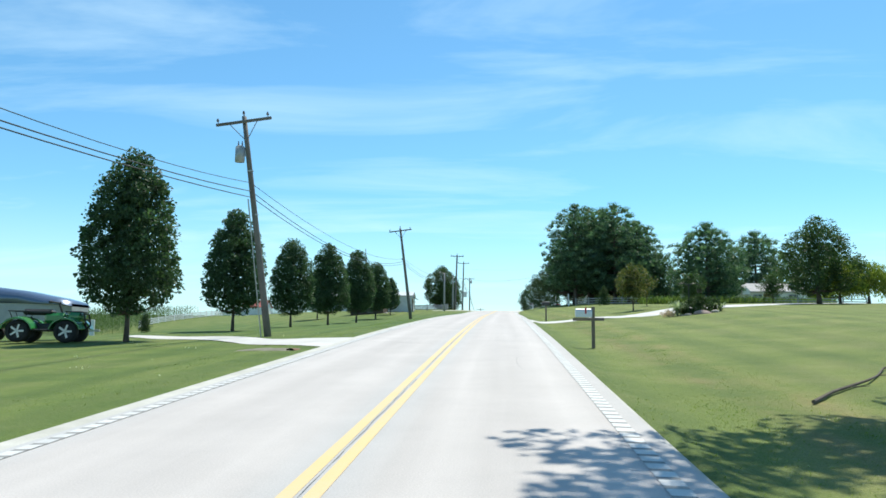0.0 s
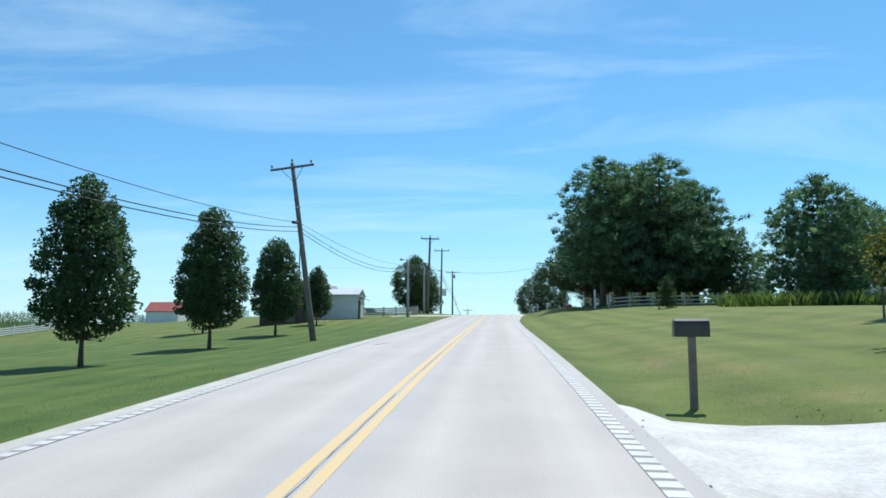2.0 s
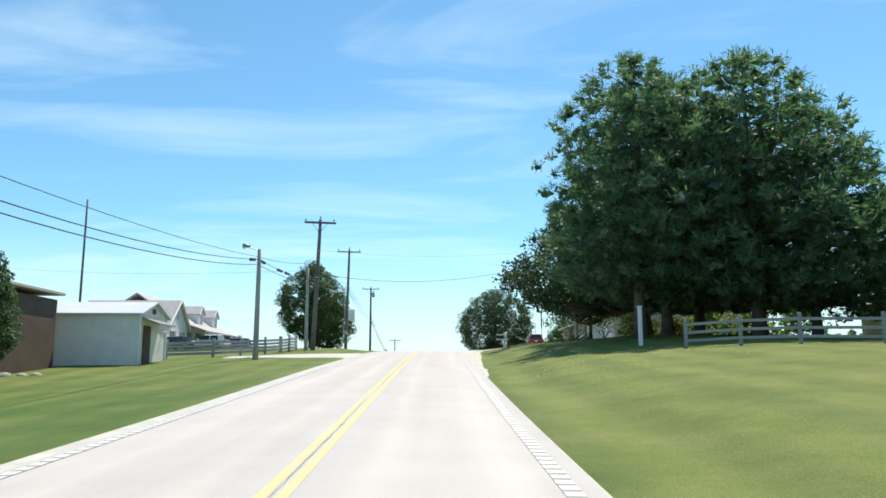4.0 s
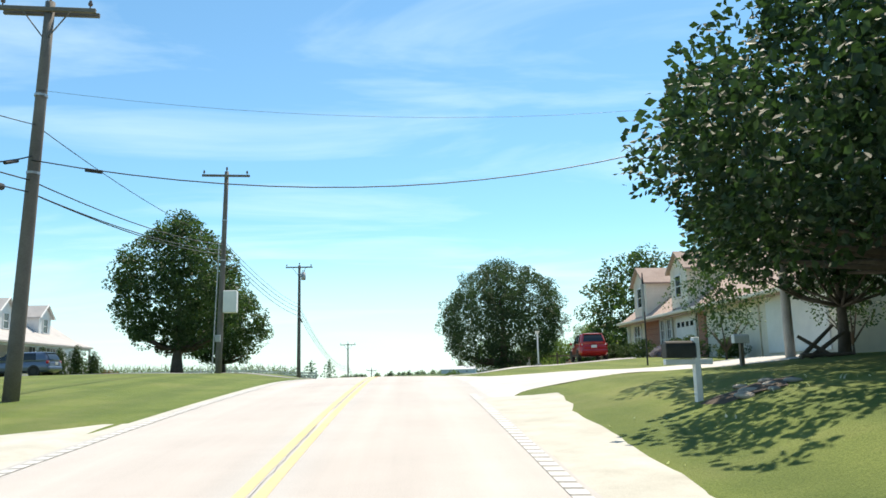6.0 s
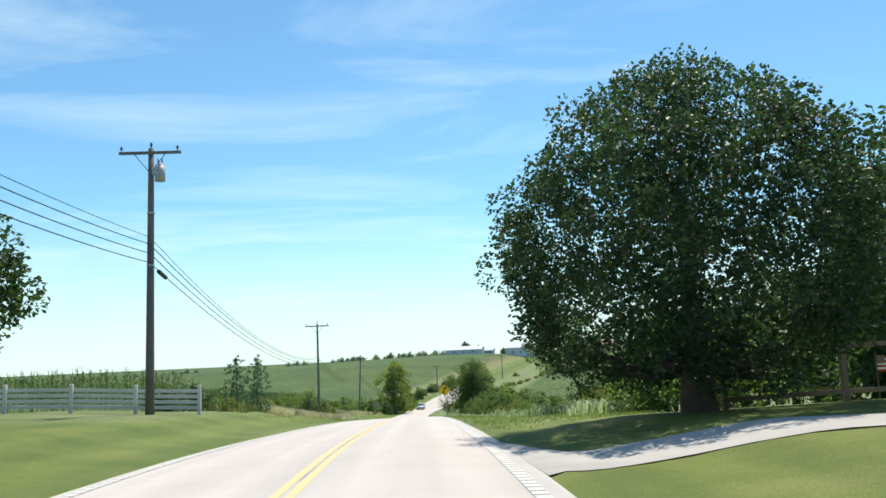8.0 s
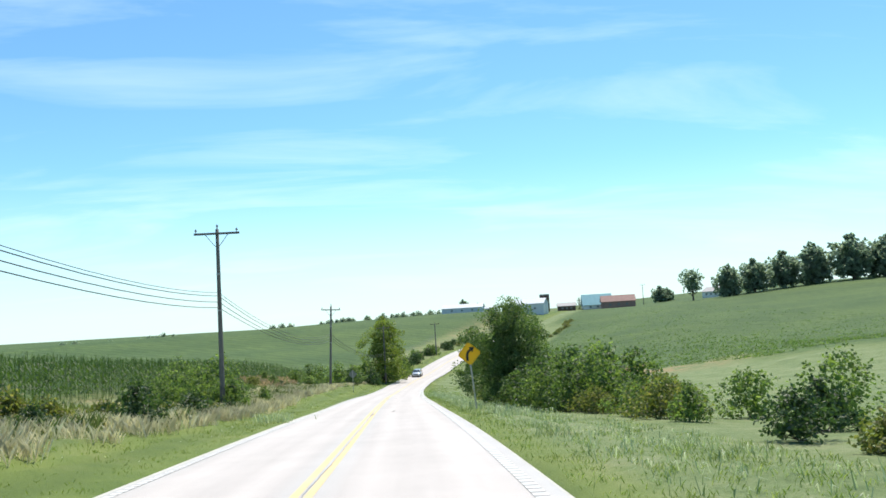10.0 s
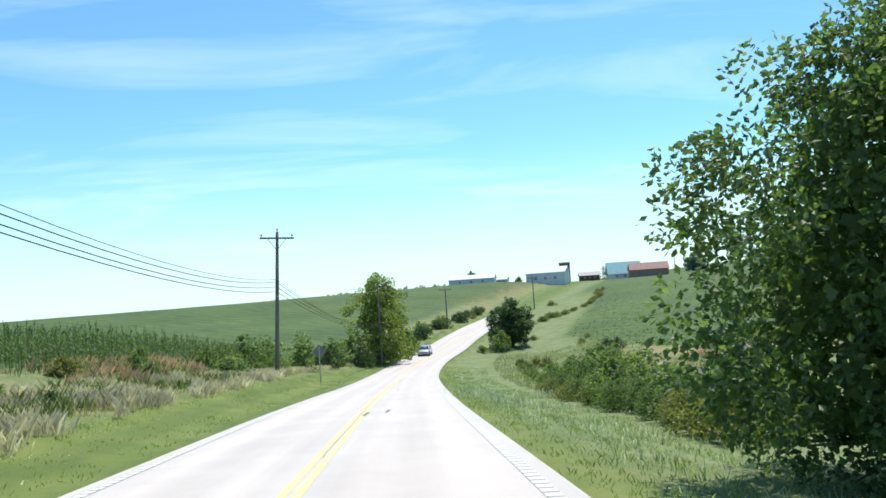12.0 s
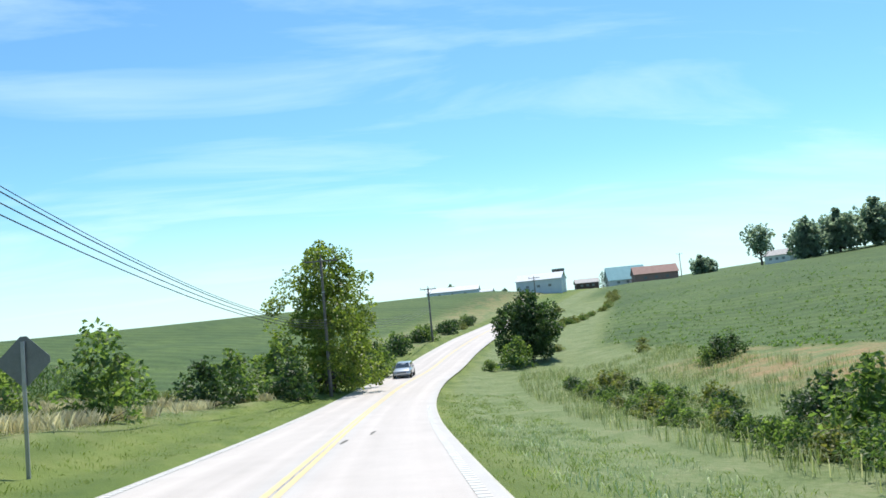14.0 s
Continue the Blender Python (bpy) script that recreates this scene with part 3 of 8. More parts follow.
# ---- plants ----
def blades(rng, centre, along, size, aspect):
    """Small four-cornered leaves at the centres, each lying roughly along its given way."""
    n = len(centre)
    u = along + rng.normal(0, 0.55, (n, 3))
    u /= np.linalg.norm(u, axis=1)[:, None] + 1e-9
    v = np.cross(u, rng.normal(0, 1, (n, 3)))
    v /= np.linalg.norm(v, axis=1)[:, None] + 1e-9
    ln = size * rng.uniform(0.7, 1.3, (n, 1))
    a, b = u * ln / 2, v * ln * aspect / 2
    lift = np.cross(u, v) * ln * 0.08
    verts = np.stack([centre - a, centre - b * 1.0 + a * 0.1 + lift, centre + a, centre + b + a * 0.1 + lift], 1).reshape(-1, 3)
    return verts, np.arange(n * 4).reshape(n, 4)


def shell(rng, n, radius, flat=0.85):
    p = rng.normal(0, 1, (n, 3))
    p /= np.linalg.norm(p, axis=1)[:, None]
    r = radius * rng.uniform(0.35, 1, (n, 1)) ** 0.5
    return p * r * (1, 1, flat), p


def crown_mesh(name, seed, outline, z0, z1, clumps, per, size, material, clump_r=0.9, aspect=0.62, core=0.25, squash=(1, 1), lobes=0.12, fill=5):
    """A crown of many clumps of leaves inside an outline (radius by height from 0 to 1)."""
    rng = np.random.default_rng(seed)
    zs, rs = np.array([o[0] for o in outline]), np.array([o[1] for o in outline])
    cs = []
    top = rs.max()
    ph = rng.uniform(0, 6.28, 4)
    hs = np.linspace(0, 1, 200)
    share = np.cumsum(np.interp(hs, zs, rs) / top + 0.08)
    share = share / share[-1]
    for i in range(clumps):
        h = float(np.clip(np.interp((i + 0.5) / clumps, share, hs) + rng.normal(0, 0.035), 0, 1))
        r = np.interp(h, zs, rs)
        a = i * 2.39996 + rng.normal(0, 0.2)
        wob = 1 + lobes * (math.sin(3 * a + ph[0] + 4 * h) + 0.7 * math.sin(5 * a + ph[1] - 7 * h))
        q = r * wob * (rng.uniform(0.1, 0.7) if rng.uniform() < core else rng.uniform(0.8, 1.0))
        cs.append((q * math.cos(a) * squash[0], q * math.sin(a) * squash[1], z0 + h * (z1 - z0)))
    cs = np.array(cs)
    vs, fs, base = [], [], 0
    for c in cs:
        cr = clump_r * rng.uniform(0.6, 1.25)
        p, d = shell(rng, per, cr)
        out = np.array((c[0], c[1], 0.0))
        out = out / (np.linalg.norm(out) + 0.3)
        v, f = blades(rng, c + p, d * 0.6 + out * 0.5 + (0, 0, -0.25), size, aspect)
        vs.append(v)
        fs.append(f + base)
        base += len(v)
    # the crown's close-grown inside
    n = clumps * fill
    h = np.interp(rng.uniform(0, 1, n), share, hs)
    q, a = np.interp(h, zs, rs) * rng.uniform(0, 0.52, n) ** 0.6, rng.uniform(0, 6.283, n)
    inner = np.stack([q * np.cos(a) * squash[0], q * np.sin(a) * squash[1], z0 + (0.06 + h * 0.86) * (z1 - z0)], 1)
    v, f = blades(rng, inner, np.zeros((n, 3)), size * 2.0, 0.85)
    vs.append(v)
    fs.append(f + base)
    return mesh_from(name, np.concatenate(vs), np.concatenate(fs), [material]), cs


def pine_mesh(name, seed, height, low, spread, tiers, material, needles=34, size=0.36, ragged=0.12, puff=0.8, aspect=0.15):
    """Tiers of level boughs that end in round tufts of needles, with gaps between the tufts."""
    rng = np.random.default_rng(seed)
    vs, fs, base, boughs = [], [], 0, []
    for i in range(tiers):
        h = low + (height - low) * (i / (tiers - 1)) ** 0.92
        u = (h - low) / (height - low)
        reach = spread * (1 - u ** 2.4) ** 0.7 * (0.86 + 0.22 * min(1, u * 4)) + 0.5 * puff
        count = int(10 - 5 * u)
        for k in range(count):
            a = 6.283 * (k + 0.38 * (i % 3)) / count + rng.normal(0, 0.18)
            r = reach * rng.uniform(1 - ragged * 2.2, 1 + ragged * (1 - 0.7 * u))
            out = np.array((math.cos(a), math.sin(a), 0))
            start = np.array((0, 0, h - 0.3))
            end = out * r + (0, 0, h + r * rng.uniform(0.0, 0.14))
            boughs.append((start, end))
            for w in np.linspace(0.34, 1.0, max(2, int(1.3 + r * 0.62))):
                for lean in ((-1, 1) if w > 0.6 and r > 1.6 else (0,)):
                    side = np.array((-out[1], out[0], 0)) * (lean * rng.uniform(0.35, 0.75) + rng.normal(0, 0.15)) * (0.4 + 0.2 * r * w)
                    c = start + (end - start) * w * rng.uniform(0.92, 1.05) + side + (0, 0, rng.uniform(-0.2, 0.25))
                    q = puff * rng.uniform(0.75, 1.25)
                    n = needles if w > 0.6 else needles // 2
                    ray = rng.normal(0, 1, (n, 3)) + out * 0.35 + (0, 0, 0.5)
                    ray /= np.linalg.norm(ray, axis=1)[:, None]
                    p = ray * (1, 1, 0.62) * q * rng.uniform(0.35, 0.8, (n, 1))
                    core = rng.normal(0, 0.22 * q, (7, 3)) * (1, 1, 0.5) - (0, 0, 0.12 * q)
                    for pts, way, sz, asp in ((c + p, ray * 1.6, size, aspect), (c + core, rng.normal(0, 1, (7, 3)) * (1, 1, 0.3), q * 0.62, 0.6)):
                        v, f = blades(rng, pts, way, sz, asp)
                        vs.append(v)
                        fs.append(f + base)
                        base += len(v)
    return mesh_from(name, np.concatenate(vs), np.concatenate(fs), [material]), boughs


def trunk_bm(seed, base_r, top, limbs=(), bend=0.15, fork=None, n=9):
    """A tapered trunk with root flare, and limbs towards the given places."""
    rng = np.random.default_rng(seed)
    bm = bmesh.new()
    steps = 7
    pts = [Vector((rng.normal(0, bend) * i / steps, rng.normal(0, bend) * i / steps, -0.25 + (top + 0.25) * i / steps)) for i in range(steps + 1)]
    rad = [base_r * (1.5 if i == 0 else 1.08 if i == 1 else 1 - 0.85 * i / steps) for i in range(steps + 1)]
    rings = []
    for p, r in zip(pts, rad):
        rings.append([p + Vector((math.cos(a) * r, math.sin(a) * r, 0)) for a in np.linspace(0, 6.283, n, endpoint=False)])
    loft(bm, rings)
    for e in limbs:
        e = Vector(e)
        f = min(0.9, max(0.22, (e.z / top) * 0.62))
        s = pts[0].lerp(pts[-1], f)
        mid = s.lerp(e, 0.5) + Vector((0, 0, -0.08 * (e - s).length))
        r = base_r * (1 - 0.85 * f) * 0.5
        rod(bm, s, mid, r, r * 0.65, 6)
        rod(bm, mid, e, r * 0.65, r * 0.2, 6)
    return bm


def tree(name, label, category, crown, trunk, x, y, turn=0, scale=1.0, group="", sink=0.0, bark=None):
    t = thing(name, label, category, x, y, z_at(x, y) - sink, turn, group)
    t.scale = (scale,) * 3
    part("trunk", trunk, bark or M_BARK, t, smooth_it=True)
    part("crown", crown, None, t)
    return t


def tuft_field(name, seed, spots, material, height, n_blade, lean=0.35, width=0.03, parent=None, arch=False):
    """Many standing blades at the spots (x, y), straight or arching over."""
    rng = np.random.default_rng(seed)
    spots = np.repeat(np.asarray(spots, float), n_blade, axis=0)
    m = len(spots)
    x = spots[:, 0] + rng.normal(0, 0.12, m)
    y = spots[:, 1] + rng.normal(0, 0.12, m)
    z = ground_z(x, y) - 0.03
    h = height * rng.uniform(0.5, 1.25, m)
    a = rng.uniform(0, 6.283, m)
    dx, dy = np.cos(a), np.sin(a)
    w = width * rng.uniform(0.6, 1.4, m)
    b = np.stack([x, y, z], 1)
    side = np.stack([-dy * w, dx * w, np.zeros(m)], 1)
    up1 = np.stack([dx * h * lean * 0.35, dy * h * lean * 0.35, h * 0.62], 1)
    up2 = np.stack([dx * h * lean, dy * h * lean, h], 1)
    if arch:
        up1 = np.stack([dx * h * lean * 0.45, dy * h * lean * 0.45, h * 0.95], 1)
        up2 = np.stack([dx * h * lean * 1.3, dy * h * lean * 1.3, h * 0.72], 1)
        v = np.stack([b - side, b + side, b + up1 + side * 0.85, b + up1 - side * 0.85, b + up2 + side * 0.1, b + up2 - side * 0.1], 1).reshape(-1, 3)
        k = np.arange(m)[:, None] * 6
        f = np.concatenate([k + (0, 1, 2, 3), k + (3, 2, 4, 5)])
        return part(name, mesh_from(name, v, f, [material]), None, parent)
    v = np.stack([b - side, b + side, b + up1 + side * 0.8, b + up2, b + up1 - side * 0.8], 1).reshape(-1, 3)
    f = np.arange(m * 5).reshape(m, 5)
    return part(name, mesh_from(name, v, f, [material]), None, parent)


# ---- ground, road and drives ----
def build_ground():
    ys = np.concatenate([np.arange(-900, -60, 60), np.arange(-60, 460, 2.0), np.arange(460, 720, 6.0), np.geomspace(720, 3600, 16)])
    dn = np.concatenate([np.arange(0, 3.2, 1.5), [3.15, 3.4, 3.7, 4.2, 4.9, 5.2, 5.5, 5.9, 6.2, 6.5, 7], np.arange(8, 40, 2.0), np.arange(40, 160, 8.0), np.geomspace(160, 2600, 14)])
    ds = np.concatenate([-dn[:0:-1], dn])
    Y, D = np.meshgrid(ys, ds, indexing="ij")
    X = ROAD_X(Y) + D
    Z = ground_z(X, Y)
    rng = np.random.default_rng(5)
    rough = np.where(np.abs(D) > 4.5, 0.008, 0.0) * rng.normal(0, 1, Z.shape)
    rough = rough * np.where(Y > 195, 6.0, 1.0)
    Z = Z + rough - np.where((D > -3.6) & (D < 3.6 - 0.3 * (1 - smooth(85, 135, Y))), 0.07, 0.0)
    n, w = Y.shape
    verts = np.stack([X, Y, Z], -1).reshape(-1, 3)
    i = (np.arange(n - 1)[:, None] * w + np.arange(w - 1)[None, :]).ravel()
    faces = np.stack([i, i + 1, i + w + 1, i + w], 1)
    me = mesh_from("ground", verts, faces, [M_GROUND], smooth_it=True)
    # what grows where: red dry growth, green field crop, blue weeds
    x, y, d = X.ravel(), Y.ravel(), D.ravel()
    soy_right = smooth(0, 2.5, x - 30 - np.maximum(330 - y, 0) * 0.4 - np.maximum(y - 370, 0) * 0.34) * smooth(235, 275, y) * (d > 0)
    crop_left = smooth(14, 22, -d) * smooth(196, 206, y) + smooth(59.6, 61, -d) * smooth(30, 40, y) * (y < 200)
    crop_far = smooth(440, 470, y) * smooth(8, 16, np.abs(d))
    crop = np.clip(soy_right + crop_left + crop_far, 0, 1)
    weeds = smooth(177, 188, y) * np.where(d > 0, smooth(3.6, 5.5, d), smooth(6.2, 7.6, -d)) * (1 - crop)
    dry = (smooth(284, 300, y) * smooth(18, 22, d) * (1 - smooth(330, 345, y)) * (1 - crop) + 0.5 * smooth(195, 230, y) * smooth(6, 9, -d) * (1 - smooth(14, 22, -d)))
    dry = dry + 0.35 * smooth(0, 20, np.abs(d)) * (y < 190) * 0.3
    for off in (5.2, 6.2):
        dry = dry + 0.4 * np.exp(-((d - off) / 0.3) ** 2) * (y < 78) * (y > -20)
    att = me.color_attributes.new("land", "FLOAT_COLOR", "POINT")
    att.data.foreach_set("color", np.stack([np.clip(dry, 0, 1), crop, weeds, np.ones_like(x)], 1).astype(np.float32).ravel())
    sw = me.attributes.new("sward", "FLOAT", "POINT")
    sw.data.foreach_set("value", (0.12 + 0.75 * smooth(-2, 6, d) * (1 - 0.1 * smooth(100, 125, y)) + 0.5 * smooth(95, 115, y) * smooth(-1, -5, d) + 0.4 * (1 - smooth(24, 44, y)) * smooth(-1, -5, d)).astype(np.float32))
    return tagged(new("ground", me), "mown lawns, green crop fields and weedy verges", "ground", kind="structure")


build_ground()
road = road_strip("road", -HALF, HALF, -60, 431, M_ROAD, 0.0, 1.5, 8)
tagged(road, "pale worn two-lane asphalt road over a rise", "road", kind="structure")
for nm, a, b in (("shoulder", -HALF - 0.3, -HALF + 0.02), ("shoulder", HALF - 0.02, HALF + 0.05)):
    tagged(road_strip(nm, a, b, -60, 431, M_SHOULDER, -0.012, 1.5, 2, crown=False), "narrow strip of pale gravel along the road's edge", "shoulder", kind="structure")
for a in (-0.17, 0.03):
    tagged(road_strip("yellow_line", a, a + 0.13, -60, 431, M_YELLOW_LINE, 0.004, 1.5), "worn yellow centre line painted on the road", "road marking", kind="structure")


def rumble(d0, d1, y0, y1, pitch=0.305):
    """Painted edge band cut by a row of grooves across it."""
    verts, faces, idx = [], [], []
    n = int((y1 - y0) / pitch)
    for i in range(n):
        for k, (f, hz) in enumerate(((0.0, 0.008), (0.68, 0.008), (0.74, 0.004), (0.95, 0.004))):
            y = y0 + (i + f) * pitch
            cx, cz = float(ROAD_X(y)), float(ROAD_Z(y))
            for d in np.array((d0, d1)) - (inset(y) if d0 > 2 else 0.0):
                verts.append((cx + d, y, cz + hz + float(bank(d, y)) + 0.05 * (1 - (d / HALF) ** 2)))
    for r in range(n * 4 - 1):
        a = r * 2
        faces.append((a, a + 1, a + 3, a + 2))
        idx.append(0 if r % 4 == 0 else 1)
    return part("rumble_strip", mesh_from("rumble_strip", verts, faces, [M_WHITE_LINE, M_GROOVE], idx), None, None)


for a, b in ((HALF - 0.42, HALF - 0.22), (-HALF + 0.12, -HALF + 0.29)):
    for y0, y1 in ((-10, 139.5), (163.5, 320)) if a > 0 else ((-10, 320),):
        tagged(rumble(a, b, y0, y1), "white edge line with rumble grooves cut across it", "road marking", kind="structure")


def crack(name, pts, width, seed, label):
    """A mended crack: a thin wandering ribbon of tar. pts hold distance from the middle and way along."""
    rng = np.random.default_rng(seed)
    p = np.array(pts, float)
    cum = np.concatenate([[0], np.cumsum(np.hypot(*np.diff(p, axis=0).T))])
    s = np.arange(0, cum[-1], 0.35)
    d, y = np.interp(s, cum, p[:, 0]) + np.cumsum(rng.normal(0, 0.008, len(s))) * 0.5 + rng.normal(0, 0.006, len(s)), np.interp(s, cum, p[:, 1])
    td, ty = np.gradient(d), np.gradient(y)
    ln = np.hypot(td, ty) + 1e-6
    w = width * rng.uniform(0.4, 1.3, len(s))
    verts, faces = [], []
    for i in range(len(s)):
        for q in (-1, 1):
            dd, yy = d[i] + q * w[i] * ty[i] / ln[i], y[i] - q * w[i] * td[i] / ln[i]
            verts.append((float(ROAD_X(yy)) + dd, yy, float(ROAD_Z(yy)) + 0.0085 + float(bank(dd, yy)) + 0.05 * (1 - (dd / HALF) ** 2)))
    faces = [(2 * i, 2 * i + 1, 2 * i + 3, 2 * i + 2) for i in range(len(s) - 1)]
    tagged(part(name, mesh_from(name, verts, faces, [M_TAR]), None, None), label, "crack seal", kind="structure")


for i, (a, b) in enumerate(((4, 13.5), (15, 31), (34, 43.6), (45, 52), (56, 83), (88, 99), (103, 111), (114, 133), (136, 149), (151, 166), (170, 196), (204, 232), (240, 247), (252, 275), (281, 300))):
    crack("joint_crack", [(-0.007, a), (-0.003, b)], 0.004, 2 + i, "thin dark crack between the yellow lines")
crack("cross_crack", [(-2.6, 23.8), (-0.2, 22.4)], 0.008, 4, "thin crack running across one lane")
crack("lane_crack", [(1.9, 15.5), (1.8, 17), (1.86, 18.6)], 0.0025, 5, "thin crack along the lane")
crack("cross_crack", [(-3.3, 143.2), (0, 144.6), (3.3, 146.6)], 0.016, 6, "crack running right across the road")
crack("tar_patch", [(-2.6, 66.2), (-2.2, 67.8)], 0.05, 8, "small dark scar of tar in the lane")
for y0, d in ((232, 0.0), (234.5, 0.9), (300, 0.3), (303, 1.0), (282, 0.7), (262, 0.1), (263, 0.75)):
    crack("tyre_mark", [(d, y0), (d + 0.1, y0 + 1.6)], 0.05, int(y0), "short dark tyre mark on the road")

tagged(drape("shoulder", [(2.2, 108, 0.1, 0.05), (2.25, 116, 0.2, 0.28), (2.35, 122, 0.25, 0.55), (2.5, 130, 0.3, 0.95), (2.62, 138, 0.3, 1.5)], M_SHOULDER, 0.02, 3, 1.0, rag=0.03),
       "pale gravel edge widening towards a driveway", "shoulder", kind="structure")

# drives that leave the road
def drive(name, line, mat, label, lift=0.032, rag=0.05, square=False):
    tagged(drape(name, line, mat, lift, 5, 0.4, rag=rag, seed=len(label), square=square), label, "driveway", kind="structure")


drive("driveway", [(-4.95, 24.2, 2.4, 2.6), (-5.6, 24.4, 2.1, 2.2), (-7.5, 26.2, 1.8, 1.8), (-10.2, 29.4, 1.5, 1.5), (-13, 32.6, 1.4, 1.4), (-16, 35.3, 1.2, 1.2), (-18.5, 37.2, 0.8, 0.8)], M_CONCRETE, "pale concrete driveway crossing a lawn", rag=0.02, square=True)
drive("gravel_driveway", [(1.5, 48.6, 3.4, 3.0), (2.0, 48.5, 2.5, 2.2), (3.2, 48.2, 1.8, 1.7), (5, 47.8, 1.5, 1.5), (8, 48.4, 2.2, 2.3), (10, 49.2, 2.9, 3.0), (12.4, 51.2, 3.2, 3.4), (15, 54.6, 3.2, 3.4), (19, 59.4, 2.7, 2.8), (26, 66, 2.3, 2.3), (38, 74, 2.2, 2.2)], M_GRAVEL, "white gravel driveway curving over the lawn", square=True)
drive("gravel_driveway", [(-4.42, 129.4, 5.4, 5.2), (-5.1, 129.2, 4.3, 4.6), (-7.3, 128.3, 3.2, 3.0), (-9.2, 127.2, 1.9, 1.9), (-11.5, 125.4, 1.2, 1.2)], M_SHOULDER, "pale gravel yard drive in front of a fence", square=True)
drive("driveway", [(2.6, 145.5, 8.6, 8.6), (3.0, 145.0, 6.8, 7.2), (3.5, 144.8, 4.9, 5.5), (4.2, 144.7, 4.2, 4.5), (5.2, 144.4, 3.7, 3.9), (7.5, 143.6, 3.0, 3.1), (10.5, 143.0, 2.6, 2.6), (13.2, 145.0, 3.2, 3.2), (15.6, 148.0, 3.6, 3.2)], M_CONCRETE, "wide pale asphalt driveway apron meeting the road", rag=0.03, square=True)
drive("driveway", [(2.85, 160.0, 3.8, 3.4), (3.6, 160.0, 1.9, 1.8), (5.4, 160.2, 1.3, 1.3), (7.0, 160.2, 1.2, 1.2), (9.5, 161.2, 1.0, 1.0), (13.0, 161.0, 1.0, 1.0)], M_CONCRETE_GREY, "worn grey concrete drive with pale patched slabs", rag=0.03, square=True)
drive("driveway", [(3.25, 171.8, 4.4, 2.0), (3.9, 171.0, 1.5, 1.4), (5.0, 170.8, 1.2, 1.2), (6.2, 170.6, 1.2, 1.2), (8.0, 170.2, 1.4, 1.4), (10.0, 168.6, 1.7, 1.8), (11.6, 166.4, 2.4, 2.6), (13.0, 165.0, 2.4, 2.8)], M_CONCRETE_GREY, "cracked concrete driveway leading to a parked car", rag=0.02, square=True)
for x, y, w, l in ((5.9, 160.6, 1.5, 0.9), (6.6, 159.8, 1.2, 0.7)):
    tagged(drape("concrete_slab", [(x - w / 2, y, l / 2, l / 2), (x, y + 0.05, l / 2, l / 2), (x + w / 2, y + 0.1, l / 2, l / 2)], M_CONCRETE, 0.045, 2, 0.3, rag=0.02), "paler patched slab in a worn drive", "slab", kind="structure")
drive("driveway", [(-3.95, 162.3, 2.2, 2.4), (-5.7, 162.2, 1.4, 1.4), (-10, 163.2, 1.3, 1.3), (-19, 166, 1.4, 1.4)], M_ASPHALT, "grey asphalt drive across a lawn", square=True)

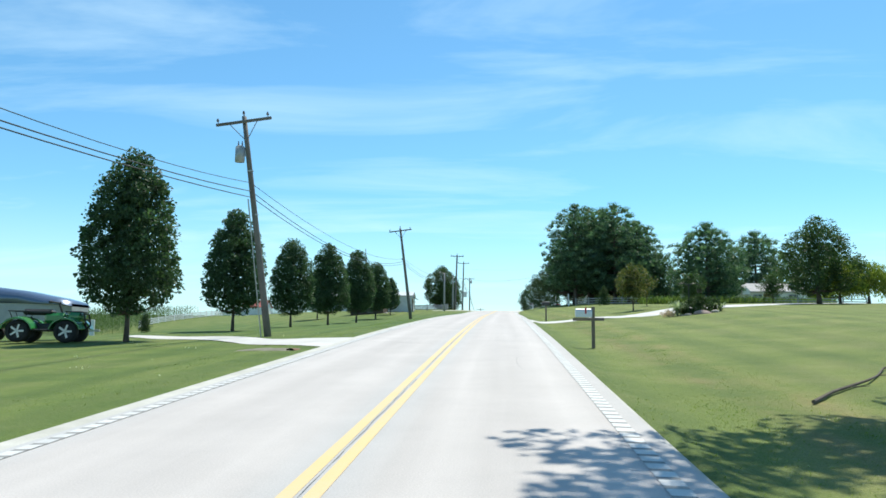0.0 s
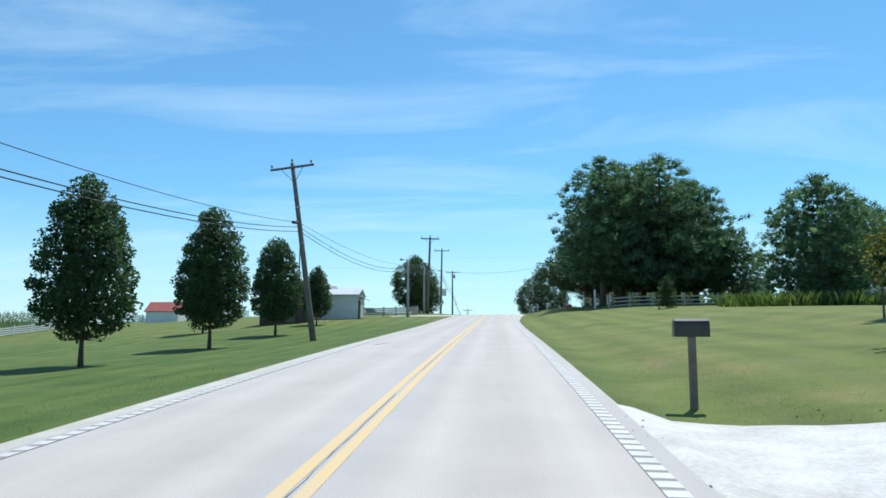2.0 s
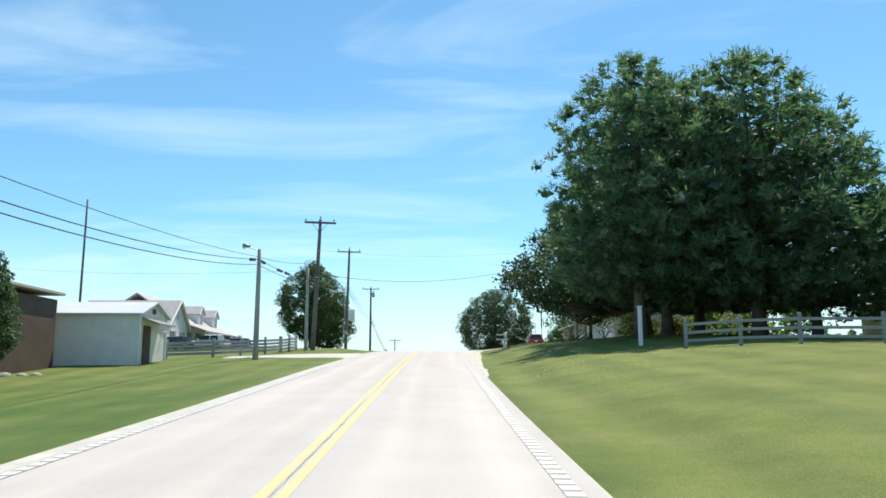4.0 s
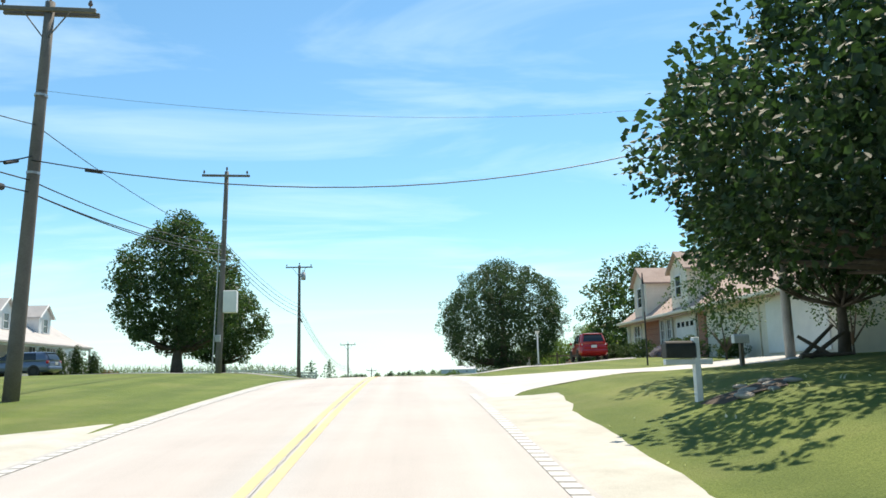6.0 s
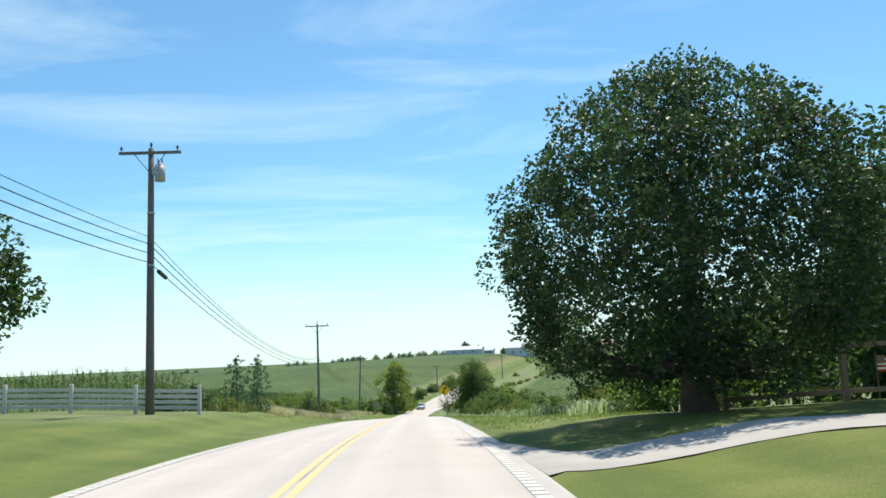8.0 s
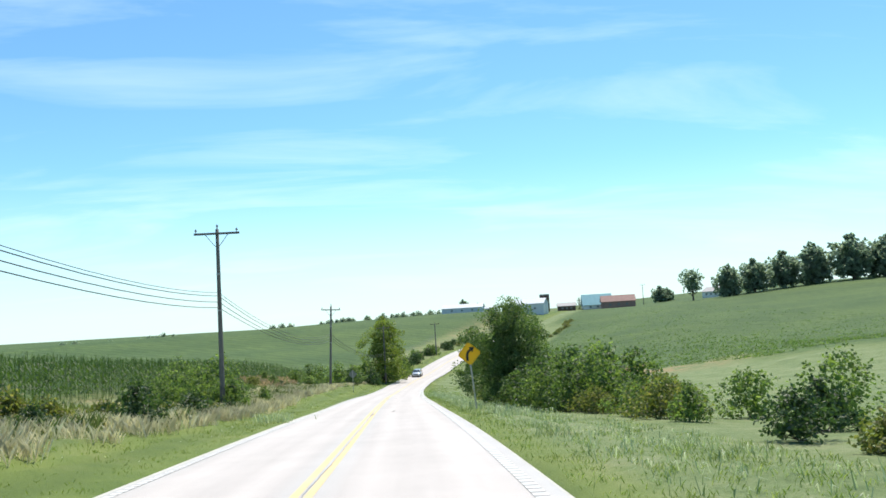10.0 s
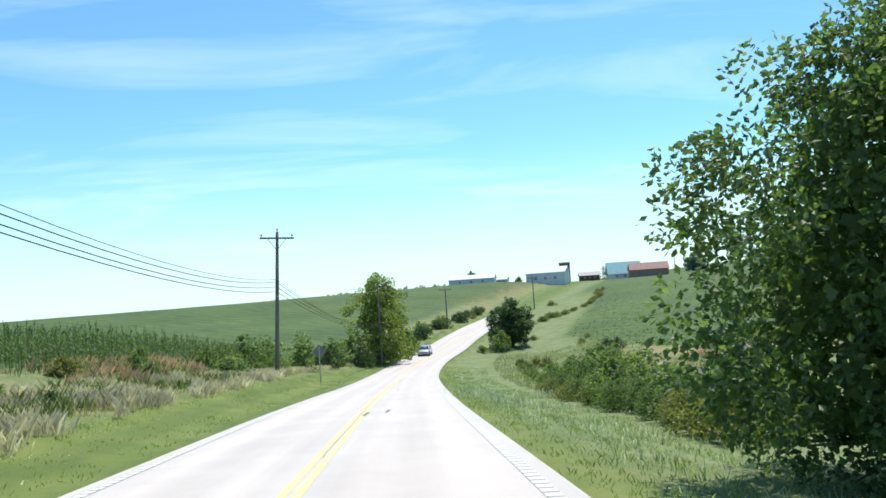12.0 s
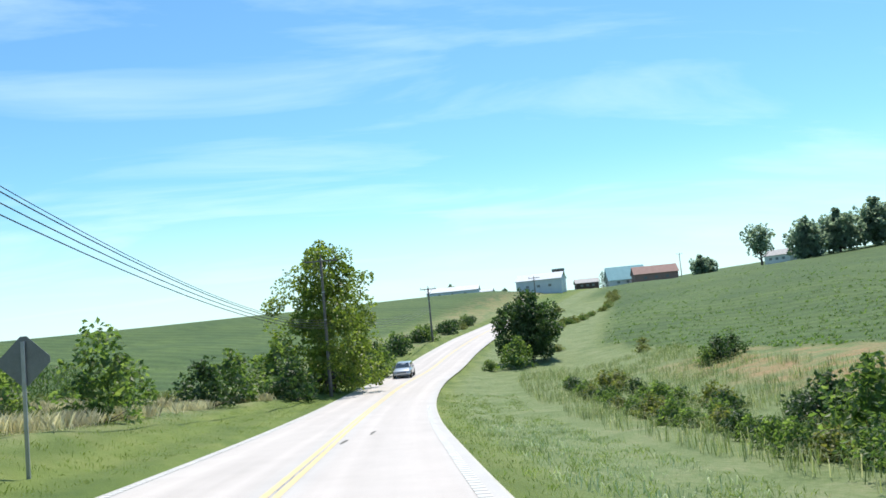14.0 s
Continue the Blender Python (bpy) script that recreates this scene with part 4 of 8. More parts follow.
# ---- utility poles and wires ----
def utility_pole(x, y, height, label, lean=(0, 0), arm=True, pale=False, arm_len=2.4, turn=0.0, can=None, radius=0.15, meter=False, riser=False, arm_drop=0.25, brace=True, base_z=None, twin=False):
    """height: ground to top. lean: metres by which the top stands off in x and y."""
    z = z_at(x, y) if base_z is None else base_z
    t = thing("utility_pole", label, "utility pole", x, y, z, turn, "poles along the road")
    w = M_POLE_PALE if pale else M_POLE
    top = Vector((lean[0], lean[1], height))
    bm = bmesh.new()
    rings = []
    for i in range(7):
        f = i / 6
        c = Vector((0, 0, -0.3)).lerp(top, f)
        r = radius * (1.12 - 0.42 * f)
        rings.append([c + Vector((math.cos(a) * r, math.sin(a) * r, 0)) for a in np.linspace(0, 6.283, 10, endpoint=False)])
    loft(bm, rings)
    part("shaft", bm, w, t, smooth_it=True)
    up = top.normalized()

    def on(h):
        return top * (h / height)
    if arm:
        tilt = Euler((0, math.atan2(lean[0], height), 0)).to_quaternion()
        for q in ((-0.13, 0.13) if twin else (-0.14,)):
            c = on(height - arm_drop) + Vector((0, q, 0))
            part("crossarm", box(bmesh.new(), c.x, c.y, c.z, arm_len, 0.09, 0.115, 0.01, tilt), M_POLE, t)
        c = on(height - arm_drop) + Vector((0, -0.14, 0))
        ax = tilt @ Vector((1, 0, 0))
        for s in (-1, 1):
            if brace:
                part("arm_brace", rod(bmesh.new(), c + ax * s * 0.62 + Vector((0, -0.05, -0.03)), on(height - arm_drop - 0.72) + Vector((s * 0.08, -0.1, 0)), 0.018, n=5), M_POLE, t)
        for q in (-0.46, 0.44):
            b = c + ax * arm_len * q + up * 0.06
            bm = bmesh.new()
            rod(bm, b, b + up * 0.1, 0.018, n=6)
            rod(bm, b + up * 0.08, b + up * 0.14, 0.055, 0.06, 8)
            rod(bm, b + up * 0.14, b + up * 0.21, 0.045, 0.03, 8)
            part("insulator", bm, M_INSUL, t, "brown porcelain insulator")
        bm = bmesh.new()
        rod(bm, top, top + up * 0.12, 0.03, n=6)
        rod(bm, top + up * 0.12, top + up * 0.24, 0.06, 0.04, 8)
        part("insulator", bm, M_INSUL, t, "brown porcelain insulator")
    if can:
        s, h = can
        c = on(h) + Vector((s * 0.38, -0.12, 0))
        bm = bmesh.new()
        rod(bm, c, c + Vector((0, 0, 0.62)), 0.2, 0.2, 14)
        rod(bm, c + Vector((0, 0, 0.62)), c + Vector((0, 0, 0.7)), 0.2, 0.12, 14)
        tr = part("transformer", bm, M_GREY_CAN, t, "grey steel transformer can", True)
        for q in (-0.08, 0.08):
            part("bushing", rod(bmesh.new(), c + Vector((q, 0, 0.68)), c + Vector((q, 0, 0.9)), 0.035, 0.02, 7), M_INSUL, tr)
        part("bracket", box(bmesh.new(), *(c + Vector((-s * 0.22, 0.04, 0.4))), 0.18, 0.08, 0.3, 0.01), M_STEEL, tr)
    if riser:
        bm = bmesh.new()
        rod(bm, (-0.28, -0.1, -0.2), on(height * 0.62) + Vector((-0.2, -0.1, 0)), 0.028, n=7)
        part("riser_pipe", bm, M_STEEL, t, "grey service pipe fixed up the pole")
    if meter:
        c = on(3.6)
        part("meter_box", box(bmesh.new(), c.x + 0.5, c.y - 0.2, c.z - 0.1, 0.66, 0.4, 1.1, 0.03), M_WHITE, t, "large white equipment cabinet on the pole")
        part("meter_box", box(bmesh.new(), 0.0, -0.24, 1.7, 0.26, 0.14, 0.34, 0.02), M_GREY_CAN, t, "small grey meter box")
    for h in (height * 0.55, height * 0.75):
        part("pole_band", rod(bmesh.new(), on(h) - up * 0.03, on(h) + up * 0.03, radius * 0.95, n=10), M_STEEL, t)
    return Vector((x, y, z)), top


POLES = {}
POLES["a"] = utility_pole(-9.8, 31.8, 9.25, "leaning weathered wooden utility pole with crossarm and transformer", (-1.15, -0.9), can=(-1, 7.3), radius=0.145, riser=True)
POLES["b"] = utility_pole(-9.7, 81.1, 9.55, "leaning grey wooden utility pole with crossarm", (-1.2, -0.8), radius=0.16)
POLES["light"] = utility_pole(-9.4, 123.1, 6.1, "silvered wooden pole carrying a yard light", arm=False, pale=True, radius=0.15)
POLES["short"] = utility_pole(-8.95, 137.4, 6.1, "short silvered wooden pole with cables", arm=False, pale=True, radius=0.13)
POLES["c"] = utility_pole(-8.68, 138.9, 10.0, "tall dark wooden utility pole with double crossarm", (0.35, 0), twin=True, radius=0.17)
POLES["d"] = utility_pole(-8.35, 158.75, 10.2, "dark wooden utility pole with a white equipment cabinet", (0.2, 0), radius=0.15, meter=True, riser=True, brace=False)
POLES["e"] = utility_pole(-8.2, 189.2, 10.35, "weathered wooden utility pole with crossarm and transformer", can=(1, 9.0), radius=0.16, arm_drop=0.2)
POLES["f"] = utility_pole(-7.0, 240.3, 9.7, "wooden utility pole standing in roadside brush", radius=0.13)
POLES["g"] = utility_pole(-5.45, 290.4, 9.5, "wooden utility pole standing behind roadside bushes", (0.5, 0), radius=0.14, arm_drop=0.42, arm_len=2.25)
POLES["h"] = utility_pole(0.6, 334.8, 10.0, "dark wooden utility pole grown round by a tree", radius=0.12)
POLES["i"] = utility_pole(12.95, 393.4, 8.1, "wooden utility pole beside the rising road", radius=0.15)
POLES["j"] = utility_pole(38.5, 435.4, 8.3, "far wooden utility pole near the farm", radius=0.15)
POLES["yard"] = utility_pole(11.8, 141.8, 8.1, "silvered wooden service pole under the trees", arm=False, pale=True, radius=0.13)
utility_pole(-24.5, 135, 11.2, "tall thin dark post behind a shed", arm=False, radius=0.09)
utility_pole(121.5, 556, 9.5, "far utility pole on the hill", arm=True, radius=0.16)

# the yard light's lamp
yl = thing("yard_light", "dusk-to-dawn yard light on a pole bracket", "lamp", -9.4, 123.1, z_at(-9.4, 123.1) + 6.0)
part("bracket", rod(bmesh.new(), (0, -0.1, 0), (-0.55, -0.3, 0.18), 0.025, n=6), M_STEEL, yl)
bm = bmesh.new()
rod(bm, (-0.45, -0.3, 0.2), (-0.86, -0.34, 0.26), 0.075, 0.11, 10)
part("housing", bm, M_SIGN_BACK, yl, smooth_it=True)
part("lens", rod(bmesh.new(), (-0.78, -0.33, 0.08), (-0.78, -0.33, 0.19), 0.07, 0.1, 10), M_LAMP_CLEAR, yl, "clear lens")


def pole_point(key, h, side=0.0):
    b, t = POLES[key]
    return b + t * (h / t.length) + Vector((side, -0.15, 0))


def cable(name, a, b, sag, r, label, clamp=None):
    """A hanging cable from a to b, with splice cases where given."""
    n = 18
    pts = [a.lerp(b, i / n) - Vector((0, 0, sag * 4 * (i / n) * (1 - i / n))) for i in range(n + 1)]
    bm = bmesh.new()
    rings = []
    for i, p in enumerate(pts):
        d = (pts[min(i + 1, n)] - pts[max(i - 1, 0)]).normalized()
        s = d.cross(Vector((0, 0, 1))).normalized()
        u = s.cross(d)
        rings.append([p + s * math.cos(q) * r + u * math.sin(q) * r for q in (0, 2.094, 4.189)])
    loft(bm, rings)
    t = thing(name, label, "cable", group="overhead cables")
    part("wire", bm, M_WIRE, t, smooth_it=True)
    for f in clamp or ():
        i = f * n
        p, q = pts[int(i)], pts[int(i) + 1]
        d = (q - p).normalized()
        c = p.lerp(q, i - int(i)) - Vector((0, 0, 0.03))
        ln = 0.45 if name == "phone_cable" else 0.2
        part("splice_case", rod(bmesh.new(), c - d * ln, c + d * ln, 0.085 if ln > 0.3 else 0.05, n=8), M_BLACK, t, "black splice case")


# heights at which the cables are fixed, from the uppermost down
LOW = {"back": (7.2, 6.15, 5.67), "a": (6.5, 6.13, 5.87), "b": (6.4, 6.16, 5.91), "light": (5.65, 5.52, 5.22), "c": (6.7, 5.3, 5.0), "d": (6.62, 6.4, 6.1, 5.92), "e": (6.8, 6.52, 6.16, 5.8),
       "f": (6.28, 6.1, 5.78, 5.48), "g": (6.35, 6.18, 5.86, 5.53), "h": (5.5, 5.3, 5.1, 4.9), "i": (5.6, 5.3, 5.0, 4.7)}
chain = ["back", "a", "b", "light", "c", "d", "e", "f", "g", "h", "i"]
SAG = ((1.23, 0.85, 0.65), (1.03, 1.3, 1.22), (0.6, 1.0, 1.02), (0.25,) * 3, (0.3,) * 4, (0.42, 0.46, 0.45, 0.49), (1.6, 1.5, 1.42, 1.35), (1.3, 1.34, 1.26, 1.12), (1.3, 1.2, 1.1, 1.0), (0.9,) * 4)
POLES["back"] = utility_pole(-10.0, -14, 9.5, "wooden utility pole beside the road", radius=0.16)
for i, (p, q) in enumerate(zip(chain, chain[1:])):
    for k in range(len(LOW[q])):
        clamp = {("light", 1): (0.05, 0.3, 0.42), ("light", 2): (0.9,), ("b", 1): (0.97,), ("a", 0): (0.985,), ("e", 3): (0.03,)}.get((p, k), None)
        start = LOW[p][min(k, len(LOW[p]) - 1)]
        cable("phone_cable", pole_point(p, start), pole_point(q, LOW[q][k]), SAG[i][k], 0.014 if k == 0 else 0.02, "black sagging cable strung between roadside poles", clamp)
cable("service_wire", pole_point("c", 5.8), pole_point("yard", 7.3), 1.36, 0.018, "black service wire hanging across the road", (0.07,))
cable("service_wire", pole_point("c", 7.6), pole_point("yard", 7.9), 0.7, 0.005, "thin wire hanging across the road")
cable("service_wire", pole_point("short", 5.9), Vector((-50.7, 170, 18.8)), 0.5, 0.008, "thin service wire running to a house")
cable("service_wire", pole_point("short", 5.4), pole_point("c", 5.9), 0.05, 0.02, "black cable between two close poles", (0.6,))

# ---- trees ----
PEAR_LINE = [(0, 0.85), (0.07, 1.7), (0.18, 2.2), (0.34, 2.22), (0.52, 2.02), (0.68, 1.7), (0.83, 1.24), (0.94, 0.72), (1.0, 0.25)]
pears = []
for s in (11, 12, 13):
    crown, cs = crown_mesh("pear_crown", s, PEAR_LINE, 1.4, 8.15, 330, 54, 0.16, L_PEAR, 0.4, 0.66, 0.12, (0.9, 0.9), 0.05, 4)
    limbs = [c * 0.8 for c in cs[:22]]
    bm = trunk_bm(s, 0.095, 6.8, limbs, 0.06)
    me = bpy.data.meshes.new("pear_trunk")
    bm.to_mesh(me)
    bm.free()
    me.materials.append(M_BARK)
    pears.append((crown, me))
PEARS = ((-15.8, 31.4, 0.98, 0), (-16.1, 45.0, 0.88, 1), (-15.8, 56.5, 0.8, 2), (-15.8, 68.8, 0.89, 0), (-15.7, 81.8, 0.94, 1), (-15.8, 94.9, 0.86, 2), (-15.9, 108.1, 0.63, 0), (-26.6, 109.0, 0.88, 1))
for i, (x, y, s, k) in enumerate(PEARS):
    tree("pear_tree", "dense egg-shaped ornamental pear tree on a mown lawn", "tree", pears[k][0], pears[k][1], x, y, 77 * i, s, "row of pear trees")

# broad rounded trees
ROUND = [(0, 2.9), (0.1, 4.1), (0.22, 4.8), (0.42, 5.2), (0.6, 5.0), (0.78, 4.0), (0.92, 2.4), (1.0, 0.5)]
crown, cs = crown_mesh("round_crown", 21, ROUND, 0.95, 8.3, 460, 160, 0.12, L_GLOSS, 0.66, 0.66, 0.2, (0.87, 0.87), 0.06, 3)
tree("maple_tree", "large round-headed shade tree over a driveway", "tree", crown, trunk_bm(21, 0.34, 6.4, [c * 0.85 for c in cs[:34]]), 8.4, 177.2, 0, 1.0)
OVAL = [(0, 1.6), (0.1, 3.2), (0.3, 4.2), (0.5, 4.2), (0.7, 3.4), (0.86, 2.2), (1.0, 0.5)]
crown, cs = crown_mesh("oval_crown", 22, OVAL, 1.6, 10.1, 270, 140, 0.17, L_MAPLE, 0.72, 0.66, 0.22, (0.9, 0.9), 0.12, 3)
tree("maple_tree", "tall full-leaved maple tree on a lawn", "tree", crown, trunk_bm(22, 0.3, 8, [c * 0.85 for c in cs[:30]]), -13.6, 170.6, 30)
crown, cs = crown_mesh("low_crown", 23, ROUND, 1.5, 7.4, 200, 120, 0.18, L_MAPLE, 0.7, 0.66, 0.25, (0.6, 0.6), 0.16, 2)
tree("maple_tree", "smaller spreading maple tree beside a white fence", "tree", crown, trunk_bm(23, 0.28, 6, [c * 0.85 for c in cs[:30]]), -13.4, 182.3, 80)
crown, cs = crown_mesh("wide_crown", 24, [(0, 6.6), (0.07, 8.6), (0.17, 9.2), (0.3, 7.6), (0.45, 5.7), (0.65, 4.4), (0.85, 2.9), (1, 0.8)], 2.3, 13.0, 720, 88, 0.2, L_SHADE, 0.9, 0.7, 0.28, (1.15, 0.82), 0.1)
tree("maple_tree", "big dark spreading maple tree shading the lawn", "tree", crown, trunk_bm(24, 0.48, 11.5, [c * 0.85 for c in cs[:44]]), 15.2, 134.6, 0)
crown, cs = crown_mesh("under_crown", 27, [(0, 1.6), (0.2, 2.8), (0.5, 3.0), (0.8, 2.0), (1, 0.4)], 2.0, 7.6, 130, 110, 0.17, L_SHADE, 0.7, 0.66, 0.28, lobes=0.15)
tree("maple_tree", "smaller dark maple tree near a house", "tree", crown, trunk_bm(27, 0.13, 6.8, [c * 0.85 for c in cs[:24]]), 12.6, 140.4, 0)
back_crown, cs = crown_mesh("loose_crown", 25, OVAL, 1.5, 9.6, 180, 84, 0.23, L_MAPLE, 0.8, 0.62, 0.15, (1.1, 1.1), 0.2, 2)
bm = trunk_bm(25, 0.3, 8, [c * 0.85 for c in cs[:30]])
back_trunk = bpy.data.meshes.new("loose_trunk")
bm.to_mesh(back_trunk)
bm.free()
back_trunk.materials.append(M_BARK)
for x, y, s, r in ((21.5, 184, 1.12, 0), (27, 192, 1.0, 140), (30, 178, 0.9, 250), (48.6, 120.5, 1.0, 100)):
    tree("shade_tree", "loose-crowned leafy tree behind a house", "tree", back_crown, back_trunk, x, y, r, s)
crown, cs = crown_mesh("lawn_crown", 28, [(0, 1.3), (0.12, 2.3), (0.35, 2.6), (0.6, 2.3), (0.8, 1.5), (0.93, 0.9), (1, 0.2)], 0.9, 6.5, 170, 110, 0.15, L_MAPLE, 0.55, 0.62, 0.2, lobes=0.22, fill=2)
tree("shade_tree", "full-crowned leafy tree at the edge of a lawn", "tree", crown, trunk_bm(28, 0.16, 5.6, [c * 0.85 for c in cs[:20]]), 24.4, 61.6, 60)


def willow_mesh(name, seed, radius, height, strands, material):
    """A weeping crown: leafy strands that hang from a low dome."""
    rng = np.random.default_rng(seed)
    vs, fs, base = [], [], 0
    for i in range(strands):
        a, q = i * 2.39996, radius * math.sqrt((i + 0.5) / strands)
        top = height * (1 - 0.42 * (q / radius) ** 2) * rng.uniform(0.9, 1.05)
        drop = rng.uniform(0.45, 0.8) * top
        n = 26
        u = rng.uniform(0, 1, (n, 1))
        sway = np.array((math.cos(a), math.sin(a), 0)) * 0.35
        c = np.array((math.cos(a) * q, math.sin(a) * q, top)) + u * (sway + (0, 0, -drop)) + rng.normal(0, 0.16, (n, 3))
        v, f = blades(rng, c, np.tile((0.0, 0.0, -1.2), (n, 1)), 0.34, 0.24)
        vs.append(v)
        fs.append(f + base)
        base += len(v)
    return mesh_from(name, np.concatenate(vs), np.concatenate(fs), [material])


willow = willow_mesh("willow_crown", 29, 1.7, 3.7, 150, L_VINE)
for x, y, r, q in ((26.6, 63.0, 0, 1.0), (29.0, 63.6, 120, 0.95)):
    tree("willow_tree", "low weeping willow at the edge of a lawn", "tree", willow, trunk_bm(29 + int(x), 0.12, 3.0, [(0.8, 0.4, 3.0), (-0.7, 0.5, 2.9), (0.2, -0.8, 3.0)]), x, y, r, q)

high, cs = crown_mesh("high_crown", 26, ROUND, 8.0, 15.0, 260, 90, 0.24, L_MAPLE, 0.9, 0.66, 0.25, (1.15, 0.95), 0.2)
tree("oak_tree", "tall high-crowned tree overhanging the road", "tree", high, trunk_bm(26, 0.4, 12, [c * 0.85 for c in cs[:26]]), 9.9, 12.4, 0)

# pines
pine_sets = []
for s, h, low, sp, tiers in ((31, 15.6, 3.1, 4.7, 18), (32, 14.6, 2.0, 5.8, 17), (33, 10.6, 1.2, 4.4, 17)):
    crown, boughs = pine_mesh("pine_crown", s, h, low, sp, tiers, L_PINE, 48 if s == 31 else 32, 0.34 if s == 31 else 0.42, puff=0.74 if s == 31 else 0.86, aspect=0.13)
    rng = np.random.default_rng(s)
    bm = bmesh.new()
    rings = []
    for i in range(8):
        f = i / 7
        r = (0.28 if i else 0.36) * (1 - 0.93 * f) + 0.02
        rings.append([Vector((math.cos(a) * r, math.sin(a) * r, -0.2 + (h + 0.2) * f)) for a in np.linspace(0, 6.283, 9, endpoint=False)])
    loft(bm, rings)
    for a, b in boughs:
        rod(bm, a, Vector(a).lerp(Vector(b), 0.75), 0.05, 0.012, 4, False)
    me = bpy.data.meshes.new("pine_trunk")
    bm.to_mesh(me)
    bm.free()
    me.materials.append(M_BARK)
    pine_sets.append((crown, me))
PINES = ((11.3, 121.4, 1.0, 0), (13.8, 124.8, 1.04, 1), (17.3, 120.6, 1.04, 1), (20.9, 121.6, 0.86, 1), (24.0, 119.6, 0.52, 1), (16.6, 127.4, 0.98, 1), (20.4, 127.2, 0.86, 1), (28.0, 107.8, 1.02, 2), (41.6, 130.0, 1.12, 2), (30.5, 112.5, 0.62, 2))
for i, (x, y, s, k) in enumerate(PINES):
    tree("pine_tree", "dark layered white pine on a grassy bank", "tree", pine_sets[k][0], pine_sets[k][1], x, y, 67 * i, s, "pines on the bank")

YOUNG_OPEN = [(0, 0.6), (0.3, 1.5), (0.6, 1.8), (0.85, 1.3), (1, 0.3)]
orn_crown, cs = crown_mesh("open_crown", 47, YOUNG_OPEN, 1.0, 4.6, 64, 54, 0.105, L_MAPLE, 0.45, 0.62, 0.25, lobes=0.3)
bm = trunk_bm(47, 0.05, 1.0, [], 0.03)
for c in cs[:9]:
    rod(bm, (0, 0, 0.3), tuple(c * 0.9), 0.04, 0.012, 5)
tree("ornamental_tree", "small open many-stemmed tree before a house", "tree", orn_crown, bm, 12.6, 148.0, 0)
for x, y, q in ((14.2, 142.6, 0.95), (17.2, 143.2, 1.05)):
    bm = trunk_bm(int(x), 0.05, 1.0, [], 0.03)
    for c in cs[:9]:
        rod(bm, (0, 0, 0.3), tuple(c * 0.9), 0.04, 0.012, 5)
    tree("ornamental_tree", "small open many-stemmed tree before a house", "tree", orn_crown, bm, x, y, x * 40, q)

# young trees and clipped shrubs on the lawns
YOUNG = [(0, 0.5), (0.2, 1.3), (0.5, 1.55), (0.8, 1.0), (1.0, 0.2)]
young_crown, cs = crown_mesh("young_crown", 41, YOUNG, 1.3, 4.4, 70, 70, 0.15, L_TURNING, 0.5, 0.62, 0.25, lobes=0.2)
bm = trunk_bm(41, 0.06, 3.6, [c * 0.85 for c in cs[:12]], 0.05)
young_trunk = bpy.data.meshes.new("young_trunk")
bm.to_mesh(young_trunk)
bm.free()
young_trunk.materials.append(M_BARK)
green_crown, cs = crown_mesh("green_crown", 42, YOUNG, 1.1, 4.2, 60, 66, 0.16, L_MAPLE, 0.5, 0.62, 0.25, lobes=0.25)
tree("young_tree", "young tree with yellowing leaves on the lawn", "tree", young_crown, young_trunk, 9.5, 57.2, 0, 0.76)
for x, y, s in ((16.9, 70.6, 0.68), (24.6, 72.4, 0.66)):
    tree("young_tree", "small young green tree on the lawn", "tree", green_crown, young_trunk, x, y, x * 40, s)
slim_crown, cs = crown_mesh("slim_crown", 48, [(0, 0.25), (0.3, 0.6), (0.6, 0.7), (1, 0.15)], 1.2, 3.6, 34, 40, 0.13, L_MAPLE, 0.3, 0.6, 0.25, lobes=0.3)
tree("young_tree", "slim young tree on the lawn before a fence", "tree", slim_crown, trunk_bm(48, 0.04, 3.1, [c * 0.85 for c in cs[:10]], 0.03), 11.8, 64.4, 0, 0.78)
SHRUB = [(0, 0.7), (0.3, 1.0), (0.6, 0.9), (0.85, 0.55), (1.0, 0.12)]
cone_crown, _ = crown_mesh("cone_crown", 43, [(0, 0.75), (0.4, 0.9), (0.8, 0.55), (1, 0.1)], 0.05, 2.9, 90, 46, 0.11, L_BOX, 0.28, 0.5, 0.3)
shrub_crown, _ = crown_mesh("shrub_crown", 44, SHRUB, 0.05, 1.25, 60, 60, 0.075, L_BOX, 0.2, 0.6, 0.3)
flower_crown, _ = crown_mesh("flower_crown", 45, SHRUB, 0.05, 0.9, 30, 36, 0.13, L_FLOWER, 0.26, 0.6, 0.3)
pink_crown, _ = crown_mesh("pink_crown", 59, SHRUB, 0.05, 0.9, 34, 40, 0.1, L_RUSSET, 0.26, 0.6, 0.3)
violet_crown, _ = crown_mesh("violet_crown", 46, SHRUB, 0.05, 1.0, 34, 36, 0.14, L_VIOLET, 0.28, 0.6, 0.3)


def shrub(name, label, crown, x, y, s, turn=0, stem=None, group=""):
    t = thing(name, label, "shrub", x, y, z_at(x, y), turn, group)
    t.scale = (s,) * 3
    part("stem", rod(bmesh.new(), (0, 0, -0.1), (0, 0, 0.5), 0.04, 0.02, 6), M_BARK, t)
    part("crown", crown, None, t)


